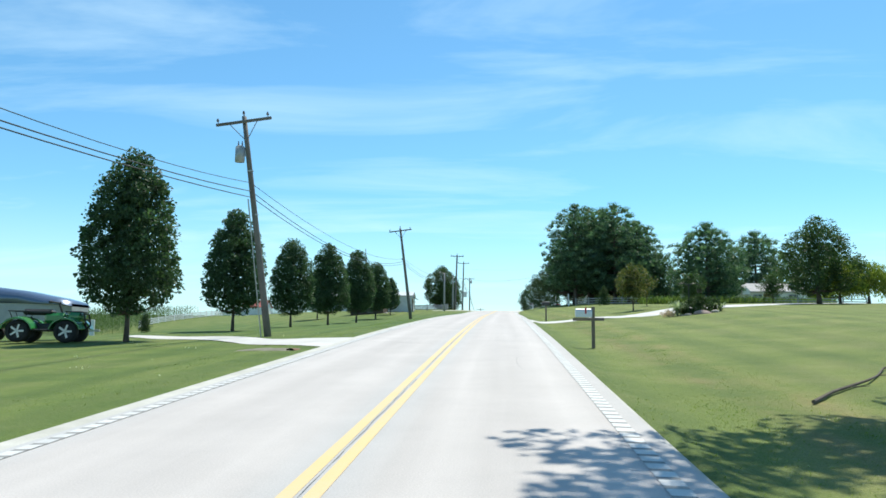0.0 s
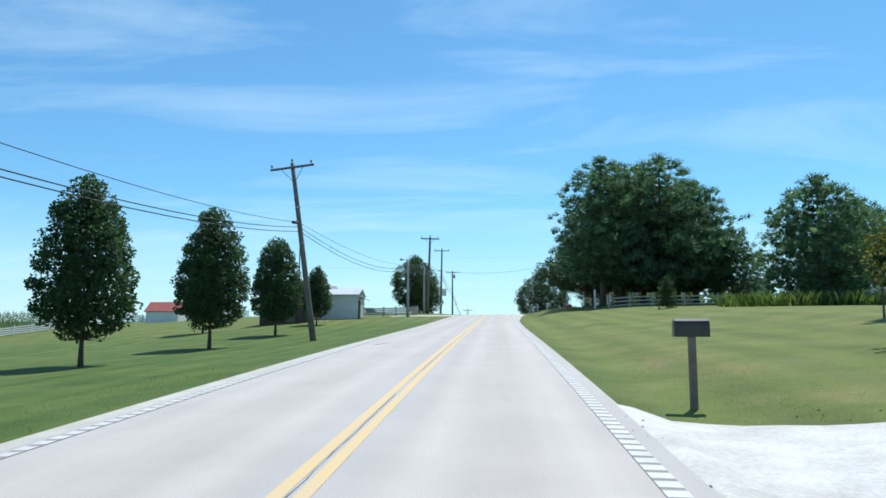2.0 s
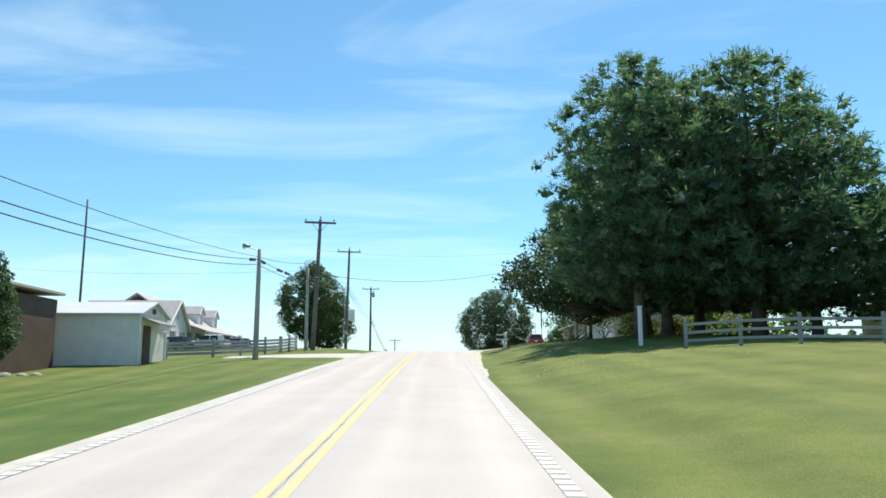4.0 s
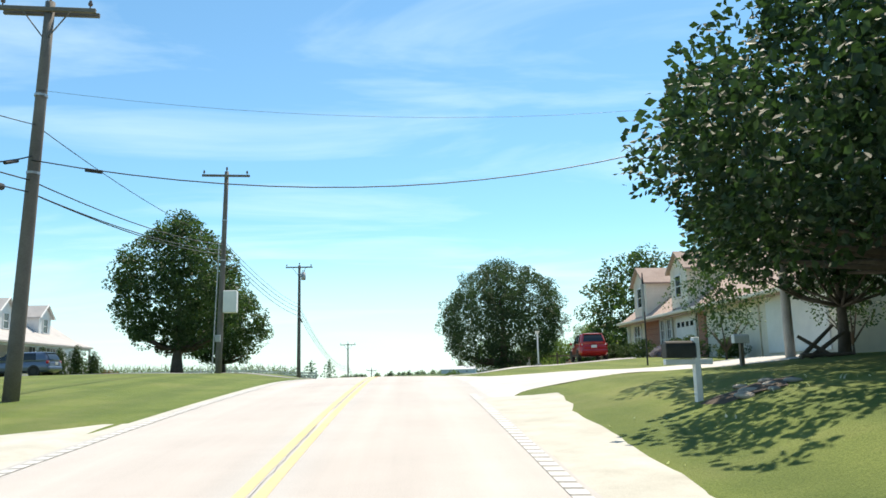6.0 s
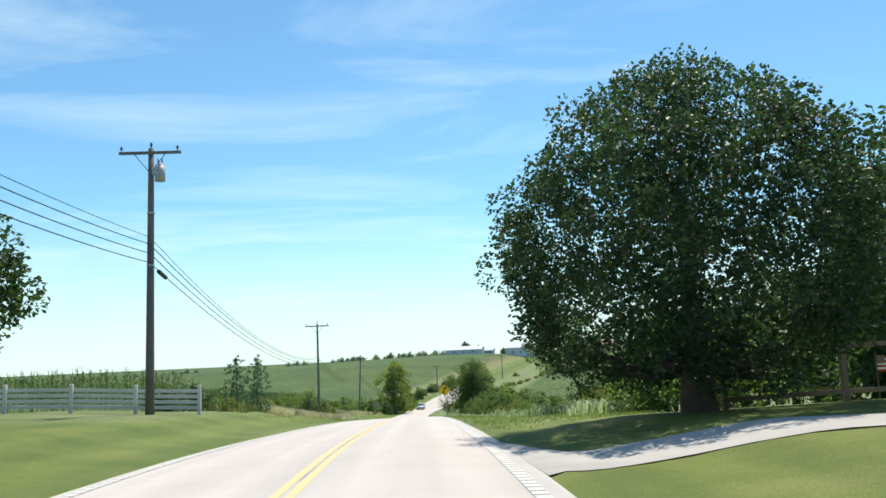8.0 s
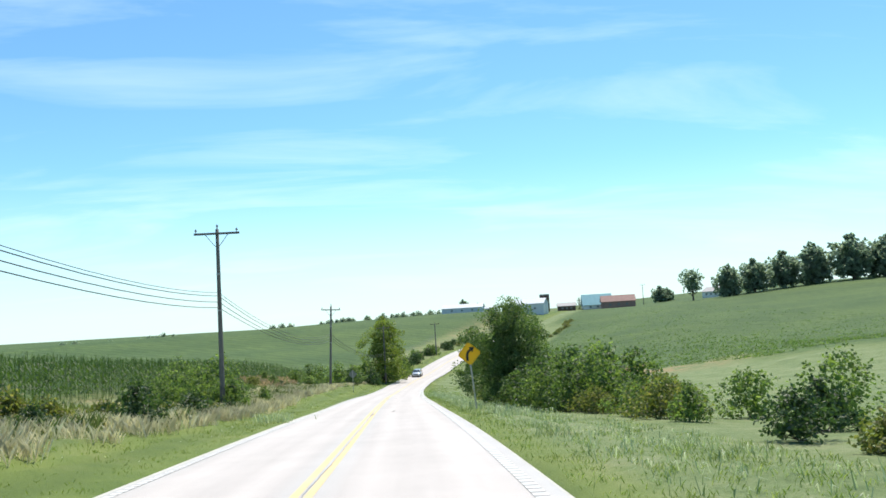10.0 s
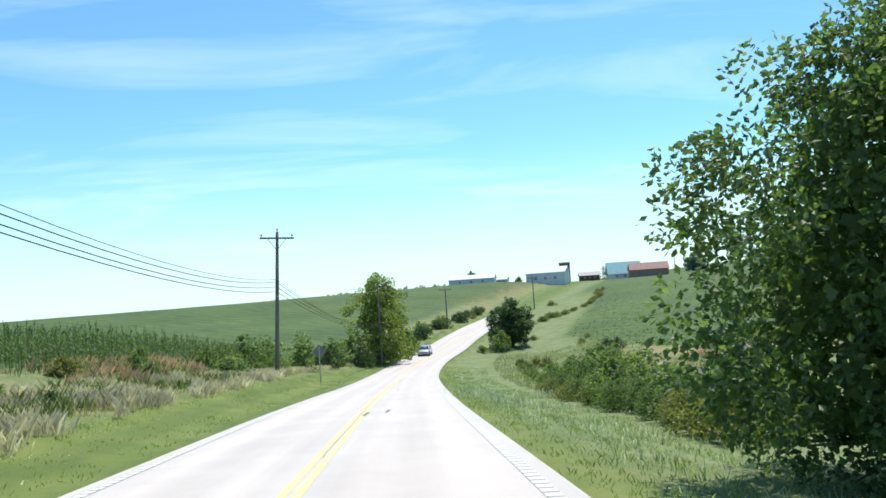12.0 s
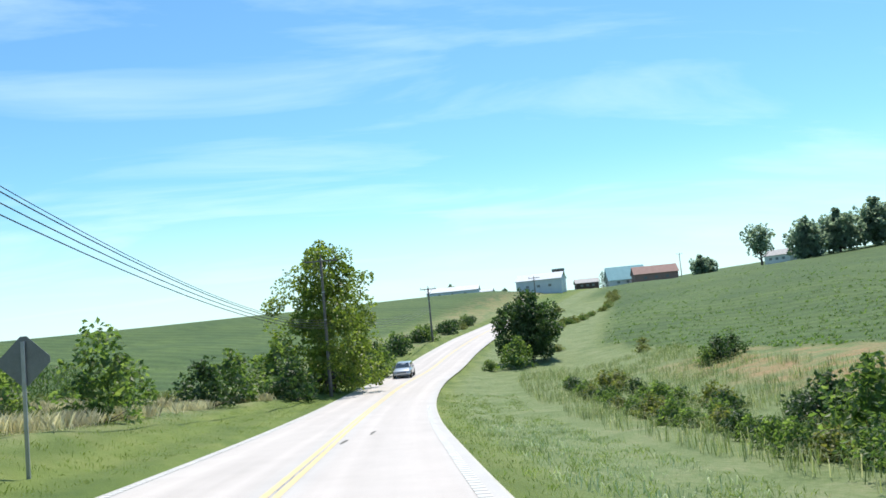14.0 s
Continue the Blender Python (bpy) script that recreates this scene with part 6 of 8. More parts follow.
# ---- fences ----
def fence(name, label, pts, rails, height, post_step, mat, board=0.13, post=0.12, gap0=0.25):
    """Board fence along a line of places on the ground, built bay by bay."""
    f = thing(name, label, "fence")
    p = [Vector((x, y, z_at(x, y))) for x, y in pts]
    stops = []
    for a, b in zip(p, p[1:]):
        n = max(1, round((b - a).length / post_step))
        stops += [a.lerp(b, i / n) for i in range(n)]
    stops.append(p[-1])
    for s in stops:
        s.z = z_at(s.x, s.y)
    for s in stops:
        part("post", box(bmesh.new(), s.x, s.y, s.z + height / 2 + 0.02, post, post, height + 0.24, 0.01), mat, f)
    for a, b in zip(stops, stops[1:]):
        d = b - a
        side = d.cross(Vector((0, 0, 1))).normalized() * (post / 2 + 0.016)
        q = d.to_track_quat("X", "Z")
        for k in range(rails):
            c = (a + b) / 2 + side + Vector((0, 0, gap0 + (height - gap0 - 0.1) * k / max(1, rails - 1)))
            part("rail", box(bmesh.new(), *c, d.length, 0.03, board, 0.0, q), mat, f)
    return f


fence("white_fence", "long white four-rail board fence across the lawn", [(-57.4, 118.0), (-59.2, 126), (-59.4, 132), (-59.2, 139), (-58.8, 146), (-58.8, 152), (-59, 158.2)], 4, 1.1, 2.9, M_FENCE, 0.15)
fence("white_fence", "white board fence beside a small barn", [(-59, 158.5), (-55.5, 158.5)], 4, 1.25, 2.9, M_FENCE, 0.17)
fence("white_fence", "white board fence beside a small barn", [(-48.5, 158.8), (-44, 160), (-40, 163)], 4, 1.25, 2.9, M_FENCE, 0.17)
fence("yard_fence", "grey weathered board fence along a gravel yard", [(-16.5, 121.8), (-12.4, 125.6), (-11.3, 127.6), (-10.3, 129.8), (-9.9, 132.6)], 4, 0.96, 2.6, M_FENCE_GREY, 0.15, 0.14)
fence("yard_fence", "grey weathered board fence round a paddock", [(-9.9, 132.9), (-9.95, 136.2), (-10.0, 139.4)], 4, 0.94, 2.6, M_FENCE_GREY, 0.15, 0.14)
fence("white_fence", "white board fence in front of a cornfield", [(-6.9, 191.4), (-12, 191.4), (-20, 191.8), (-34, 192.5), (-60, 194)], 4, 1.02, 2.6, M_FENCE, 0.14, 0.13)
# grey boards here put the pines' shade into the fence colour
fence("rail_fence", "pale split-rail fence in front of the pines", [(10.4, 111.5), (13.8, 108.9), (19, 107.0), (24, 105), (32, 101), (44, 97)], 3, 1.0, 2.7, M_FENCE_GREY, 0.11)
gp = thing("gate_post", "tall white square post on the shaded bank", "post", 9.7, 115.6, z_at(9.7, 115.6))
part("post", box(bmesh.new(), 0, 0, 0.8, 0.16, 0.16, 1.9, 0.012), M_WHITE, gp)
part("cap", box(bmesh.new(), 0, 0, 1.78, 0.22, 0.22, 0.06, 0.012), M_WHITE, gp)
fence("wood_fence", "dark rail fence at the edge of the wood", [(9.6, 178.6), (12.6, 178.2), (16, 178.2), (20, 178)], 2, 1.5, 3.0, M_POST, 0.12, 0.14)

# ---- mailboxes, posts and signs ----
def mailbox(x, y, turn, label, box_mat, post_mat, height=1.05, arm=True, size=1.0, flag=True, brace=True, reach=0.95):
    t = thing("mailbox", label, "mailbox", x, y, z_at(x, y), turn)
    part("post", box(bmesh.new(), 0, 0, height / 2 - 0.1 + (0.16 if arm else 0), 0.1, 0.1, height + 0.2 + (0.32 if arm else 0), 0.008), post_mat, t)
    ox = -0.28 if arm else 0
    if arm:
        part("arm", box(bmesh.new(), -0.14, 0, height - 0.06, reach, 0.09, 0.09, 0.008), post_mat, t)
        if brace:
            part("brace", rod(bmesh.new(), (-0.42, 0, height - 0.1), (-0.03, 0, height - 0.5), 0.035, n=4), post_mat, t)
    w, h, l = 0.17 * size, 0.27 * size, 0.5 * size
    prof = [(-w / 2, 0), (w / 2, 0), (w / 2, h * 0.6)] + [(w / 2 * math.cos(a), h * 0.6 + h * 0.4 * math.sin(a)) for a in np.linspace(0.3, 2.84, 7)] + [(-w / 2, h * 0.6)]
    bm = prism(bmesh.new(), prof, -l / 2, l / 2)
    for v in bm.verts:
        v.co = Vector((v.co.y + ox, v.co.x, v.co.z + height))
    bmesh.ops.recalc_face_normals(bm, faces=bm.faces[:])
    b = part("box", bm, box_mat, t)
    part("door", box(bmesh.new(), ox - l / 2 - 0.008, 0, height + h * 0.45, 0.016, w * 0.96, h * 0.84, 0.006), box_mat, b)
    if flag:
        part("flag", box(bmesh.new(), ox + 0.05, -w / 2 - 0.012, height + h * 0.75, 0.05, 0.012, 0.2), M_LAMP_RED, b, "small red flag")
    return t


mailbox(2.75, 23.9, 0, "pale steel mailbox on a dark wooden post with arm", M_MAILBOX, M_POST, 0.94, True, 0.98, True, False)
mailbox(2.85, 51.6, 0, "black mailbox on a plain grey post", M_MAILBOX_DARK, M_POST, 1.04, False, 0.98, False)
mb = mailbox(5.05, 131.8, 8, "black mailbox on a leaning white post with arm", M_MAILBOX_DARK, M_WHITE, 0.66, True, 0.98, False, False, 0.8)
for i, (dx, dy, s) in enumerate(((0.35, -0.5, 0.2), (0.75, -0.35, 0.16), (0.15, -0.75, 0.19), (0.5, 0.15, 0.13), (1.05, -0.4, 0.14), (0.9, 0.1, 0.15), (0.55, -0.8, 0.12))):
    s *= 0.8
    r = thing("stone", "pale rough field stone lying in the grass", "stone", 5.3 + dx, 131.8 + dy, z_at(5.3 + dx, 131.8 + dy), 40 * i, "stones by the mailbox")
    bm = bmesh.new()
    bmesh.ops.create_icosphere(bm, subdivisions=2, radius=s)
    for v in bm.verts:
        v.co *= 1 + 0.25 * noise.noise(v.co * 4 + Vector((i, 0, 0)))
        v.co.z *= 0.42
        v.co.x *= 1.35
    part("rock", bm, M_STONE, r)
mailbox(9.3, 139.5, 10, "small white mailbox on a post under the trees", M_WHITE, M_POST, 0.6, False, 0.85, False)

lp = thing("lamp_post", "white wooden lamp post on the lawn", "lamp post", 8.2, 162.3, z_at(8.2, 162.3))
part("post", box(bmesh.new(), 0, 0, 0.85, 0.08, 0.08, 1.9, 0.012), M_WHITE, lp)
part("cap", rod(bmesh.new(), (0, 0, 1.76), (0, 0, 1.9), 0.06, 0.15, 4), M_WHITE, lp, "flared square cap")
part("base_stones", rod(bmesh.new(), (0, 0, -0.05), (0, 0, 0.12), 0.2, 0.14, 8), M_STONE, lp)
gs = thing("lawn_ornament", "pale goose-shaped lawn ornament", "ornament", 8.1, 164.9, z_at(8.1, 164.9))
bm = bmesh.new()
loft(bm, [[Vector((math.cos(a) * r + o, math.sin(a) * r * 0.8, z)) for a in np.linspace(0, 6.283, 8, endpoint=False)] for z, r, o in ((-0.05, 0.2, 0), (0.12, 0.24, 0), (0.3, 0.16, 0.02), (0.42, 0.07, 0.08), (0.56, 0.06, 0.1), (0.62, 0.08, 0.06), (0.68, 0.03, 0.02))])
part("body", bm, M_STONE, gs, smooth_it=True)
gs.scale = (0.55, 0.55, 0.62)
bp = thing("lawn_post", "dark thin lawn pole with a pale banner", "pole", 10.2, 149.8, z_at(10.2, 149.8))
part("pole", rod(bmesh.new(), (0, 0, -0.2), (0, 0, 2.1), 0.035, 0.03, 7), M_BLACK, bp)
part("banner", box(bmesh.new(), -0.03, 0, 2.5, 0.13, 0.04, 1.4, 0.015), M_GREY_CAN, bp, "pale hanging banner")
part("finial", rod(bmesh.new(), (0, 0, 3.2), (0, 0, 3.65), 0.05, 0.015, 7), M_BLACK, bp)
cv = thing("culvert_pipe", "rusty round culvert pipe under a driveway", "pipe", -5.75, 20.6, z_at(-5.75, 20.6) - 0.1, -12)
bm = bmesh.new()
rod(bm, (0, 0.0, -0.02), (0, 1.3, -0.06), 0.19, 0.19, 14, False)
rod(bm, (0, 0.0, -0.02), (0, 1.3, -0.06), 0.165, 0.165, 14, False)
part("pipe", bm, M_RUST, cv)
drape("culvert_bank", [(-5.35, 20.9, 0.35, 0.3), (-6.2, 21.2, 0.55, 0.45), (-7.6, 22.0, 0.2, 0.2)], M_DIRT, 0.028, 4, 0.5, rag=0.12)
tagged(bpy.data.objects["culvert_bank"], "bare stony bank at a culvert's mouth", "bank", kind="structure")


def diamond(bm, side, t, y):
    h = side / math.sqrt(2)
    c = 0.06
    pts = []
    for a in (0, 90, 180, 270):
        v = Vector((math.cos(radians(a)), math.sin(radians(a)))) * h
        w = Vector((-v.y, v.x)).normalized() * c
        u = v * (1 - c / h)
        pts += [u - w, u + w]
    return prism(bm, [(p.x, p.y) for p in pts], y - t / 2, y + t / 2)


def warning_sign(x, y, turn, lean, front, label, mid, side=0.76):
    t = thing("curve_sign", label, "road sign", x, y, z_at(x, y), turn)
    top = Vector((lean * (mid + 0.38), 0, mid + 0.38))
    bm = bmesh.new()
    q = Euler((0, lean, 0)).to_quaternion()
    c = top / 2
    box(bm, c.x, c.y + 0.04, c.z - 0.1, 0.075, 0.03, mid + 0.58, 0.004, q)
    part("post", bm, M_STEEL, t, "galvanised steel channel post")
    bm = diamond(bmesh.new(), side, 0.012, 0)
    e = new("sign_plate", None)
    e.parent = t
    e.matrix_local = Matrix.Translation(Vector((lean * mid, -0.01, mid))) @ Euler((0, lean, 0)).to_matrix().to_4x4()
    art = side / 0.76
    part("panel", bm, M_SIGN_YELLOW if front else M_SIGN_BACK, e, "yellow diamond panel" if front else "bare metal back of the panel")
    if front:
        bm = bmesh.new()
        h = 0.5 * art
        # border line
        for k in range(4):
            a, b = radians(90 * k), radians(90 * k + 90)
            p, r = Vector((math.cos(a) * h, -0.009, math.sin(a) * h)), Vector((math.cos(b) * h, -0.009, math.sin(b) * h))
            d = r - p
            box(bm, *((p + r) / 2), d.length * 0.93, 0.004, 0.016, 0, d.to_track_quat("X", "Y"))
        part("border", bm, M_SIGN_BLACK, e)
        # bent arrow: up, then to the right
        path = [Vector((-0.12, -0.3)), Vector((-0.12, -0.12)), Vector((-0.09, 0.02)), Vector((-0.02, 0.11)), Vector((0.07, 0.17))]
        bm = bmesh.new()
        path = [p * art for p in path]
        hw = 0.055 * art
        lft, rgt = [], []
        for i, p in enumerate(path):
            d = (path[min(i + 1, 4)] - path[max(i - 1, 0)]).normalized()
            s = Vector((-d.y, d.x)) * hw
            lft.append(p + s)
            rgt.append(p - s)
        prism(bm, [(p.x, p.y) for p in lft + rgt[::-1]], -0.014, -0.006)
        d = Vector((0.86, 0.5)).normalized()
        s = Vector((-d.y, d.x))
        b0 = path[-1]
        prism(bm, [tuple(b0 + s * 0.14 * art), tuple(b0 - s * 0.14 * art), tuple(b0 + d * 0.2 * art)], -0.0145, -0.0065)
        part("arrow", bm, M_SIGN_BLACK, e, "black arrow bending to the right")


warning_sign(5.97, 235.7, 0, -0.078, True, "yellow diamond curve warning sign on a leaning post", 2.68, 0.83)
warning_sign(-2.98, 294.1, 180, 0.0, False, "grey back of a diamond road sign on a post", 2.2)

# ---- vehicles ----
def wheel(parent, x, y, r, w, rim=True):
    e = new("wheel")
    e.parent = parent
    e.matrix_local = pose(x, y, r)
    bm = bmesh.new()
    prof = [(0.62, 0.5), (0.9, 0.5), (0.98, 0.38), (1.0, 0.2), (1.0, -0.2), (0.98, -0.38), (0.9, -0.5), (0.62, -0.5)]
    rings = []
    for a in np.linspace(0, 6.283, 20, endpoint=False):
        rings.append([Vector((p[1] * w, math.cos(a) * r * p[0], math.sin(a) * r * p[0])) for p in prof])
    rings.append(rings[0])
    loft(bm, rings, False)
    part("tyre", bm, M_TYRE, e, smooth_it=True)
    s = math.copysign(1, x)
    bm = bmesh.new()
    rod(bm, (-w * 0.3, 0, 0), (w * 0.3, 0, 0), r * 0.63, n=16)
    part("rim", bm, M_BLACK, e)
    for k in range(5):
        a = k * 1.2566
        bm = bmesh.new()
        box(bm, s * w * 0.36, math.cos(a) * r * 0.32, math.sin(a) * r * 0.32, 0.03, r * 0.18, r * 0.6, 0.006, Euler((a - 1.5708, 0, 0)).to_quaternion())
        part("spoke", bm, M_RIM, e)
    return e


def hatchback(x, y, turn, paint, label, name="car", length=3.95, width=1.7, height=1.52, wagon=0.0, front_shown=False):
    """Car built nose towards +y of its own space."""
    t = thing(name, label, "car", x, y, z_at(x, y) + 0.06, turn)
    L, W, H = length / 2, width / 2, height

    def bend(v, e):
        return math.copysign(abs(v) ** e, v)
    rings = []
    for q, lo, hi, hw in ((-1.0, 0.36, 0.74, 0.78), (-0.985, 0.3, 0.86, 0.88), (-0.94, 0.25, 0.96, 0.94), (-0.82, 0.21, 1.0, 0.98), (-0.4, 0.19, 0.99, 1.0), (0.1, 0.19, 0.97, 1.0), (0.45, 0.19, 0.94, 0.99), (0.68, 0.2, 0.87, 0.97), (0.85, 0.23, 0.78, 0.92), (0.95, 0.27, 0.68, 0.84), (1.0, 0.36, 0.57, 0.68)):
        mid, half = (lo + hi) / 2, (hi - lo) / 2
        ring = []
        for a in np.linspace(0, 6.2832, 24, endpoint=False):
            z = bend(math.sin(a), 0.5)
            ring.append(Vector((bend(math.cos(a), 0.36) * hw * W * (1 - 0.07 * max(0, z)), q * L, mid + half * z)))
        rings.append(ring)
    part("body", loft(bmesh.new(), rings), paint, t, smooth_it=True)

    # glass house: back, front and half width by height
    def cabin(f):
        back = -0.985 + wagon + 0.16 * f ** 1.5
        return back * L, (0.56 - 0.46 * f - 0.06 * f ** 6) * L, (0.93 - 0.21 * f - 0.03 * f ** 6) * W, 0.88 + (H - 0.88) * f
    rings = []
    for f, inset in ((0.0, 0.0), (0.25, 0.0), (0.5, 0.0), (0.75, 0.0), (0.9, 0.01), (0.97, 0.05), (1.0, 0.16)):
        y0, y1, hw, z = cabin(f)
        y0, y1, hw = y0 + inset, y1 - inset * 1.5, hw - inset
        rings.append([Vector((bend(math.cos(a), 0.3) * hw, (y0 + y1) / 2 + bend(math.sin(a), 0.3) * (y1 - y0) / 2, z)) for a in np.linspace(0, 6.2832, 32, endpoint=False)])
    part("roof", loft(bmesh.new(), rings), paint, t, smooth_it=True)
    for s in (-1, 1):
        for a, b in ((-0.66, -0.26), (-0.22, 0.2)):
            bm = bmesh.new()
            rows = []
            for f in (0.14, 0.5, 0.86):
                hw, z = cabin(f)[2:]
                y1 = b * L if b < 0 else (b + 0.2 - 0.26 * f) * L
                y0 = (a + (0.06 * f if a < -0.5 else 0)) * L
                rows.append([bm.verts.new((s * (hw + 0.006), y, z)) for y in (y0, y1)])
            for r0, r1 in zip(rows, rows[1:]):
                bm.faces.new((r0[0], r0[1], r1[1], r1[0]))
            bmesh.ops.recalc_face_normals(bm, faces=bm.faces[:])
            bmesh.ops.solidify(bm, geom=bm.faces[:], thickness=0.008)
            part("side_window", bm, M_GLASS, t, "dark side window")
        part("mirror", box(bmesh.new(), s * (W + 0.08), 0.3 * L, 0.98, 0.16, 0.1, 0.13, 0.03), paint, t)
        part("door_handle", box(bmesh.new(), s * W * 0.985, -0.18 * L, 0.86, 0.03, 0.16, 0.03, 0.008), paint, t)
        lamp_ob = part("tail_lamp", box(bmesh.new(), s * W * 0.8, -0.95 * L, 0.82, 0.2, 0.16, 0.2, 0.05), M_LAMP_RED, t, "red tail lamp")
        part("reversing_lamp", box(bmesh.new(), s * W * 0.78, -0.955 * L, 0.86, 0.1, 0.17, 0.08, 0.03), M_LAMP_CLEAR, lamp_ob, "clear reversing lamp")
        part("headlamp", box(bmesh.new(), s * W * 0.68, 0.9 * L, 0.64, 0.36, 0.22, 0.15, 0.05), M_LAMP_CLEAR, t, "clear headlamp")
        part("sill_trim", box(bmesh.new(), s * W * 0.99, -0.05 * L, 0.3, 0.04, length * 0.42, 0.08, 0.01), M_BLACK, t)
        for q in (-0.62, 0.64):
            wheel(t, s * (W - 0.1), q * L, 0.31, 0.2)
            bm = bmesh.new()
            rod(bm, (s * (W - 0.17), q * L, 0.31), (s * (W - 0.005), q * L, 0.31), 0.37, 0.37, 20)
            part("wheel_arch", bm, M_BLACK, t)
    for end, nm, lo, hi, side in ((0, "rear_window", 0.24, 0.86, 0.78), (1, "windscreen", 0.1, 0.88, 0.84)):
        bm = bmesh.new()
        o = -0.008 if end == 0 else 0.012
        rows = []
        for f in (lo, (lo + hi) / 2, hi):
            c = cabin(f)
            rows.append([bm.verts.new((x * c[2] * side, c[end] + o, c[3])) for x in (-1, 1)])
        for r0, r1 in zip(rows, rows[1:]):
            bm.faces.new((r0[0], r0[1], r1[1], r1[0]))
        bmesh.ops.recalc_face_normals(bm, faces=bm.faces[:])
        bmesh.ops.solidify(bm, geom=bm.faces[:], thickness=0.008)
        part(nm, bm, M_GLASS, t, "dark reflecting glass")
    part("bumper", box(bmesh.new(), 0, -0.98 * L, 0.47, width * 0.9, 0.2, 0.3, 0.09), paint, t)
    part("bumper", box(bmesh.new(), 0, 0.965 * L, 0.4, width * 0.8, 0.14, 0.2, 0.05), paint, t)
    part("grille", box(bmesh.new(), 0, 0.985 * L, 0.54, width * 0.5, 0.08, 0.1, 0.02), M_BLACK, t)
    part("number_plate", box(bmesh.new(), 0, -1.03 * L, 0.76, 0.31, 0.012, 0.155, 0.003), M_PLATE, t, "plain pale number plate")
    part("spoiler", box(bmesh.new(), 0, (-0.83 + wagon) * L, H * 0.965, width * 0.66, 0.24, 0.04, 0.015), paint, t)
    return t


hatchback(11.65, 164.8, -5, M_RED_CAR, "red hatchback parked on a concrete driveway")
hatchback(float(ROAD_X(352.0)) - 1.45, 352.0, 180 - 9, M_SILVER_CAR, "silver car driving down the road", length=4.3, width=1.74, height=1.38)
hatchback(-26.5, 161.0, 60, M_DARK_CAR, "dark car parked in a gravel yard behind a fence", length=4.5, height=1.45)
hatchback(-22.6, 160.4, 78, M_WHITE, "white car parked in a gravel yard", length=4.4)
hatchback(-22.2, 168.0, 84, M_BLUE_CAR, "blue-grey car parked beside a fenced yard", length=4.5, height=1.45)

# small striped flag on the rail fence
fl = thing("small_flag", "small striped flag hanging by a rail fence", "flag", 13.1, 177.6, z_at(13.1, 177.6))
part("staff", rod(bmesh.new(), (0, 0, -0.1), (0, 0, 1.15), 0.015, n=6), M_POST, fl)
for k in range(7):
    part("stripe", box(bmesh.new(), 0.24, -0.02, 0.68 + 0.055 * k, 0.46, 0.012, 0.054), M_LAMP_RED if k % 2 == 0 else M_WHITE, fl)
part("canton", box(bmesh.new(), 0.11, -0.03, 0.96, 0.2, 0.012, 0.2), M_DARK_CAR, fl, "dark blue corner")
fb = thing("fallen_branch", "long dark leafless branch lying on the lawn", "branch", 4.6, 12.0, z_at(4.6, 12.0) + 0.05, 0)
way = [Vector((0.62 * k + 0.06 * math.sin(k * 2.1), 0.84 * k + 0.16 * math.sin(k * 1.7), z_at(4.6 + 0.62 * k, 12.0 + 0.84 * k) - z_at(4.6, 12.0) + 0.02 * (k % 2))) for k in range(7)]
bm = bmesh.new()
for k in range(6):
    rod(bm, way[k], way[k + 1], 0.034 - 0.003 * k, 0.031 - 0.003 * k, 6)
part("limb", bm, M_BARK, fb)
for k in (2, 4):
    part("twig", rod(bmesh.new(), way[k], way[k] + Vector((0.3, 0.05 - 0.1 * k, 0.03)), 0.012, 0.005, 5), M_BARK, fb)
wp = thing("white_post", "short white post at the lawn's far edge", "post", -29.9, 54.2, z_at(-29.9, 54.2))
part("post", box(bmesh.new(), 0, 0, 0.55, 0.38, 0.1, 1.3, 0.02), M_WHITE, wp)

mu = drape("mulch_bed", [(5.0, 131.2, 0.3, 0.3), (5.6, 131.4, 0.4, 0.4), (6.2, 131.6, 0.3, 0.3), (6.5, 131.7, 0.1, 0.1)], M_MULCH, 0.03, 4, 0.2, rag=0.06)
tagged(mu, "dark mulch bed round a mailbox", "mulch", kind="structure")
lg = thing("leaning_timbers", "dark fallen timbers leaning under a tree", "timber", 11.6, 139.6, z_at(11.6, 139.6))
lg.scale = (0.75, 0.75, 0.75)
for a, b in (((-0.9, 0, 0.0), (0.5, 0.3, 1.1)), ((-0.5, 0.1, 0.0), (0.9, 0.2, 0.9)), ((0.2, -0.1, 0.0), (-0.8, 0.3, 0.75)), ((-1.0, -0.2, 0.06), (1.0, -0.1, 0.1))):
    part("timber", rod(bmesh.new(), a, b, 0.09, 0.06, 7), M_BARK, lg)

# quad bike on the lawn
qx, qy = -18.95, 30.9
qb = thing("quad_bike", "green and black quad bike parked on the lawn", "quad bike", qx, qy, z_at(qx, qy) + 0.0, -78)
qb.scale = (1.5, 1.5, 1.5)
for sx in (-1, 1):
    for yy in (-0.62, 0.62):
        wheel(qb, sx * 0.42, yy, 0.31, 0.26)
        bm = bmesh.new()
        rings = []
        for a in np.linspace(0.2, 2.94, 8):
            rings.append([Vector((sx * 0.22, yy + math.cos(a) * 0.44, 0.32 + math.sin(a) * 0.4)), Vector((sx * 0.62, yy + math.cos(a) * 0.42, 0.3 + math.sin(a) * 0.38)), Vector((sx * 0.62, yy + math.cos(a) * 0.4, 0.28 + math.sin(a) * 0.36)), Vector((sx * 0.22, yy + math.cos(a) * 0.42, 0.3 + math.sin(a) * 0.38))])
        loft(bm, rings)
        part("mudguard", bm, M_GREEN_PAINT, qb, "green mudguard")
part("frame", box(bmesh.new(), 0, 0, 0.42, 0.4, 1.5, 0.22, 0.05), M_BLACK, qb)
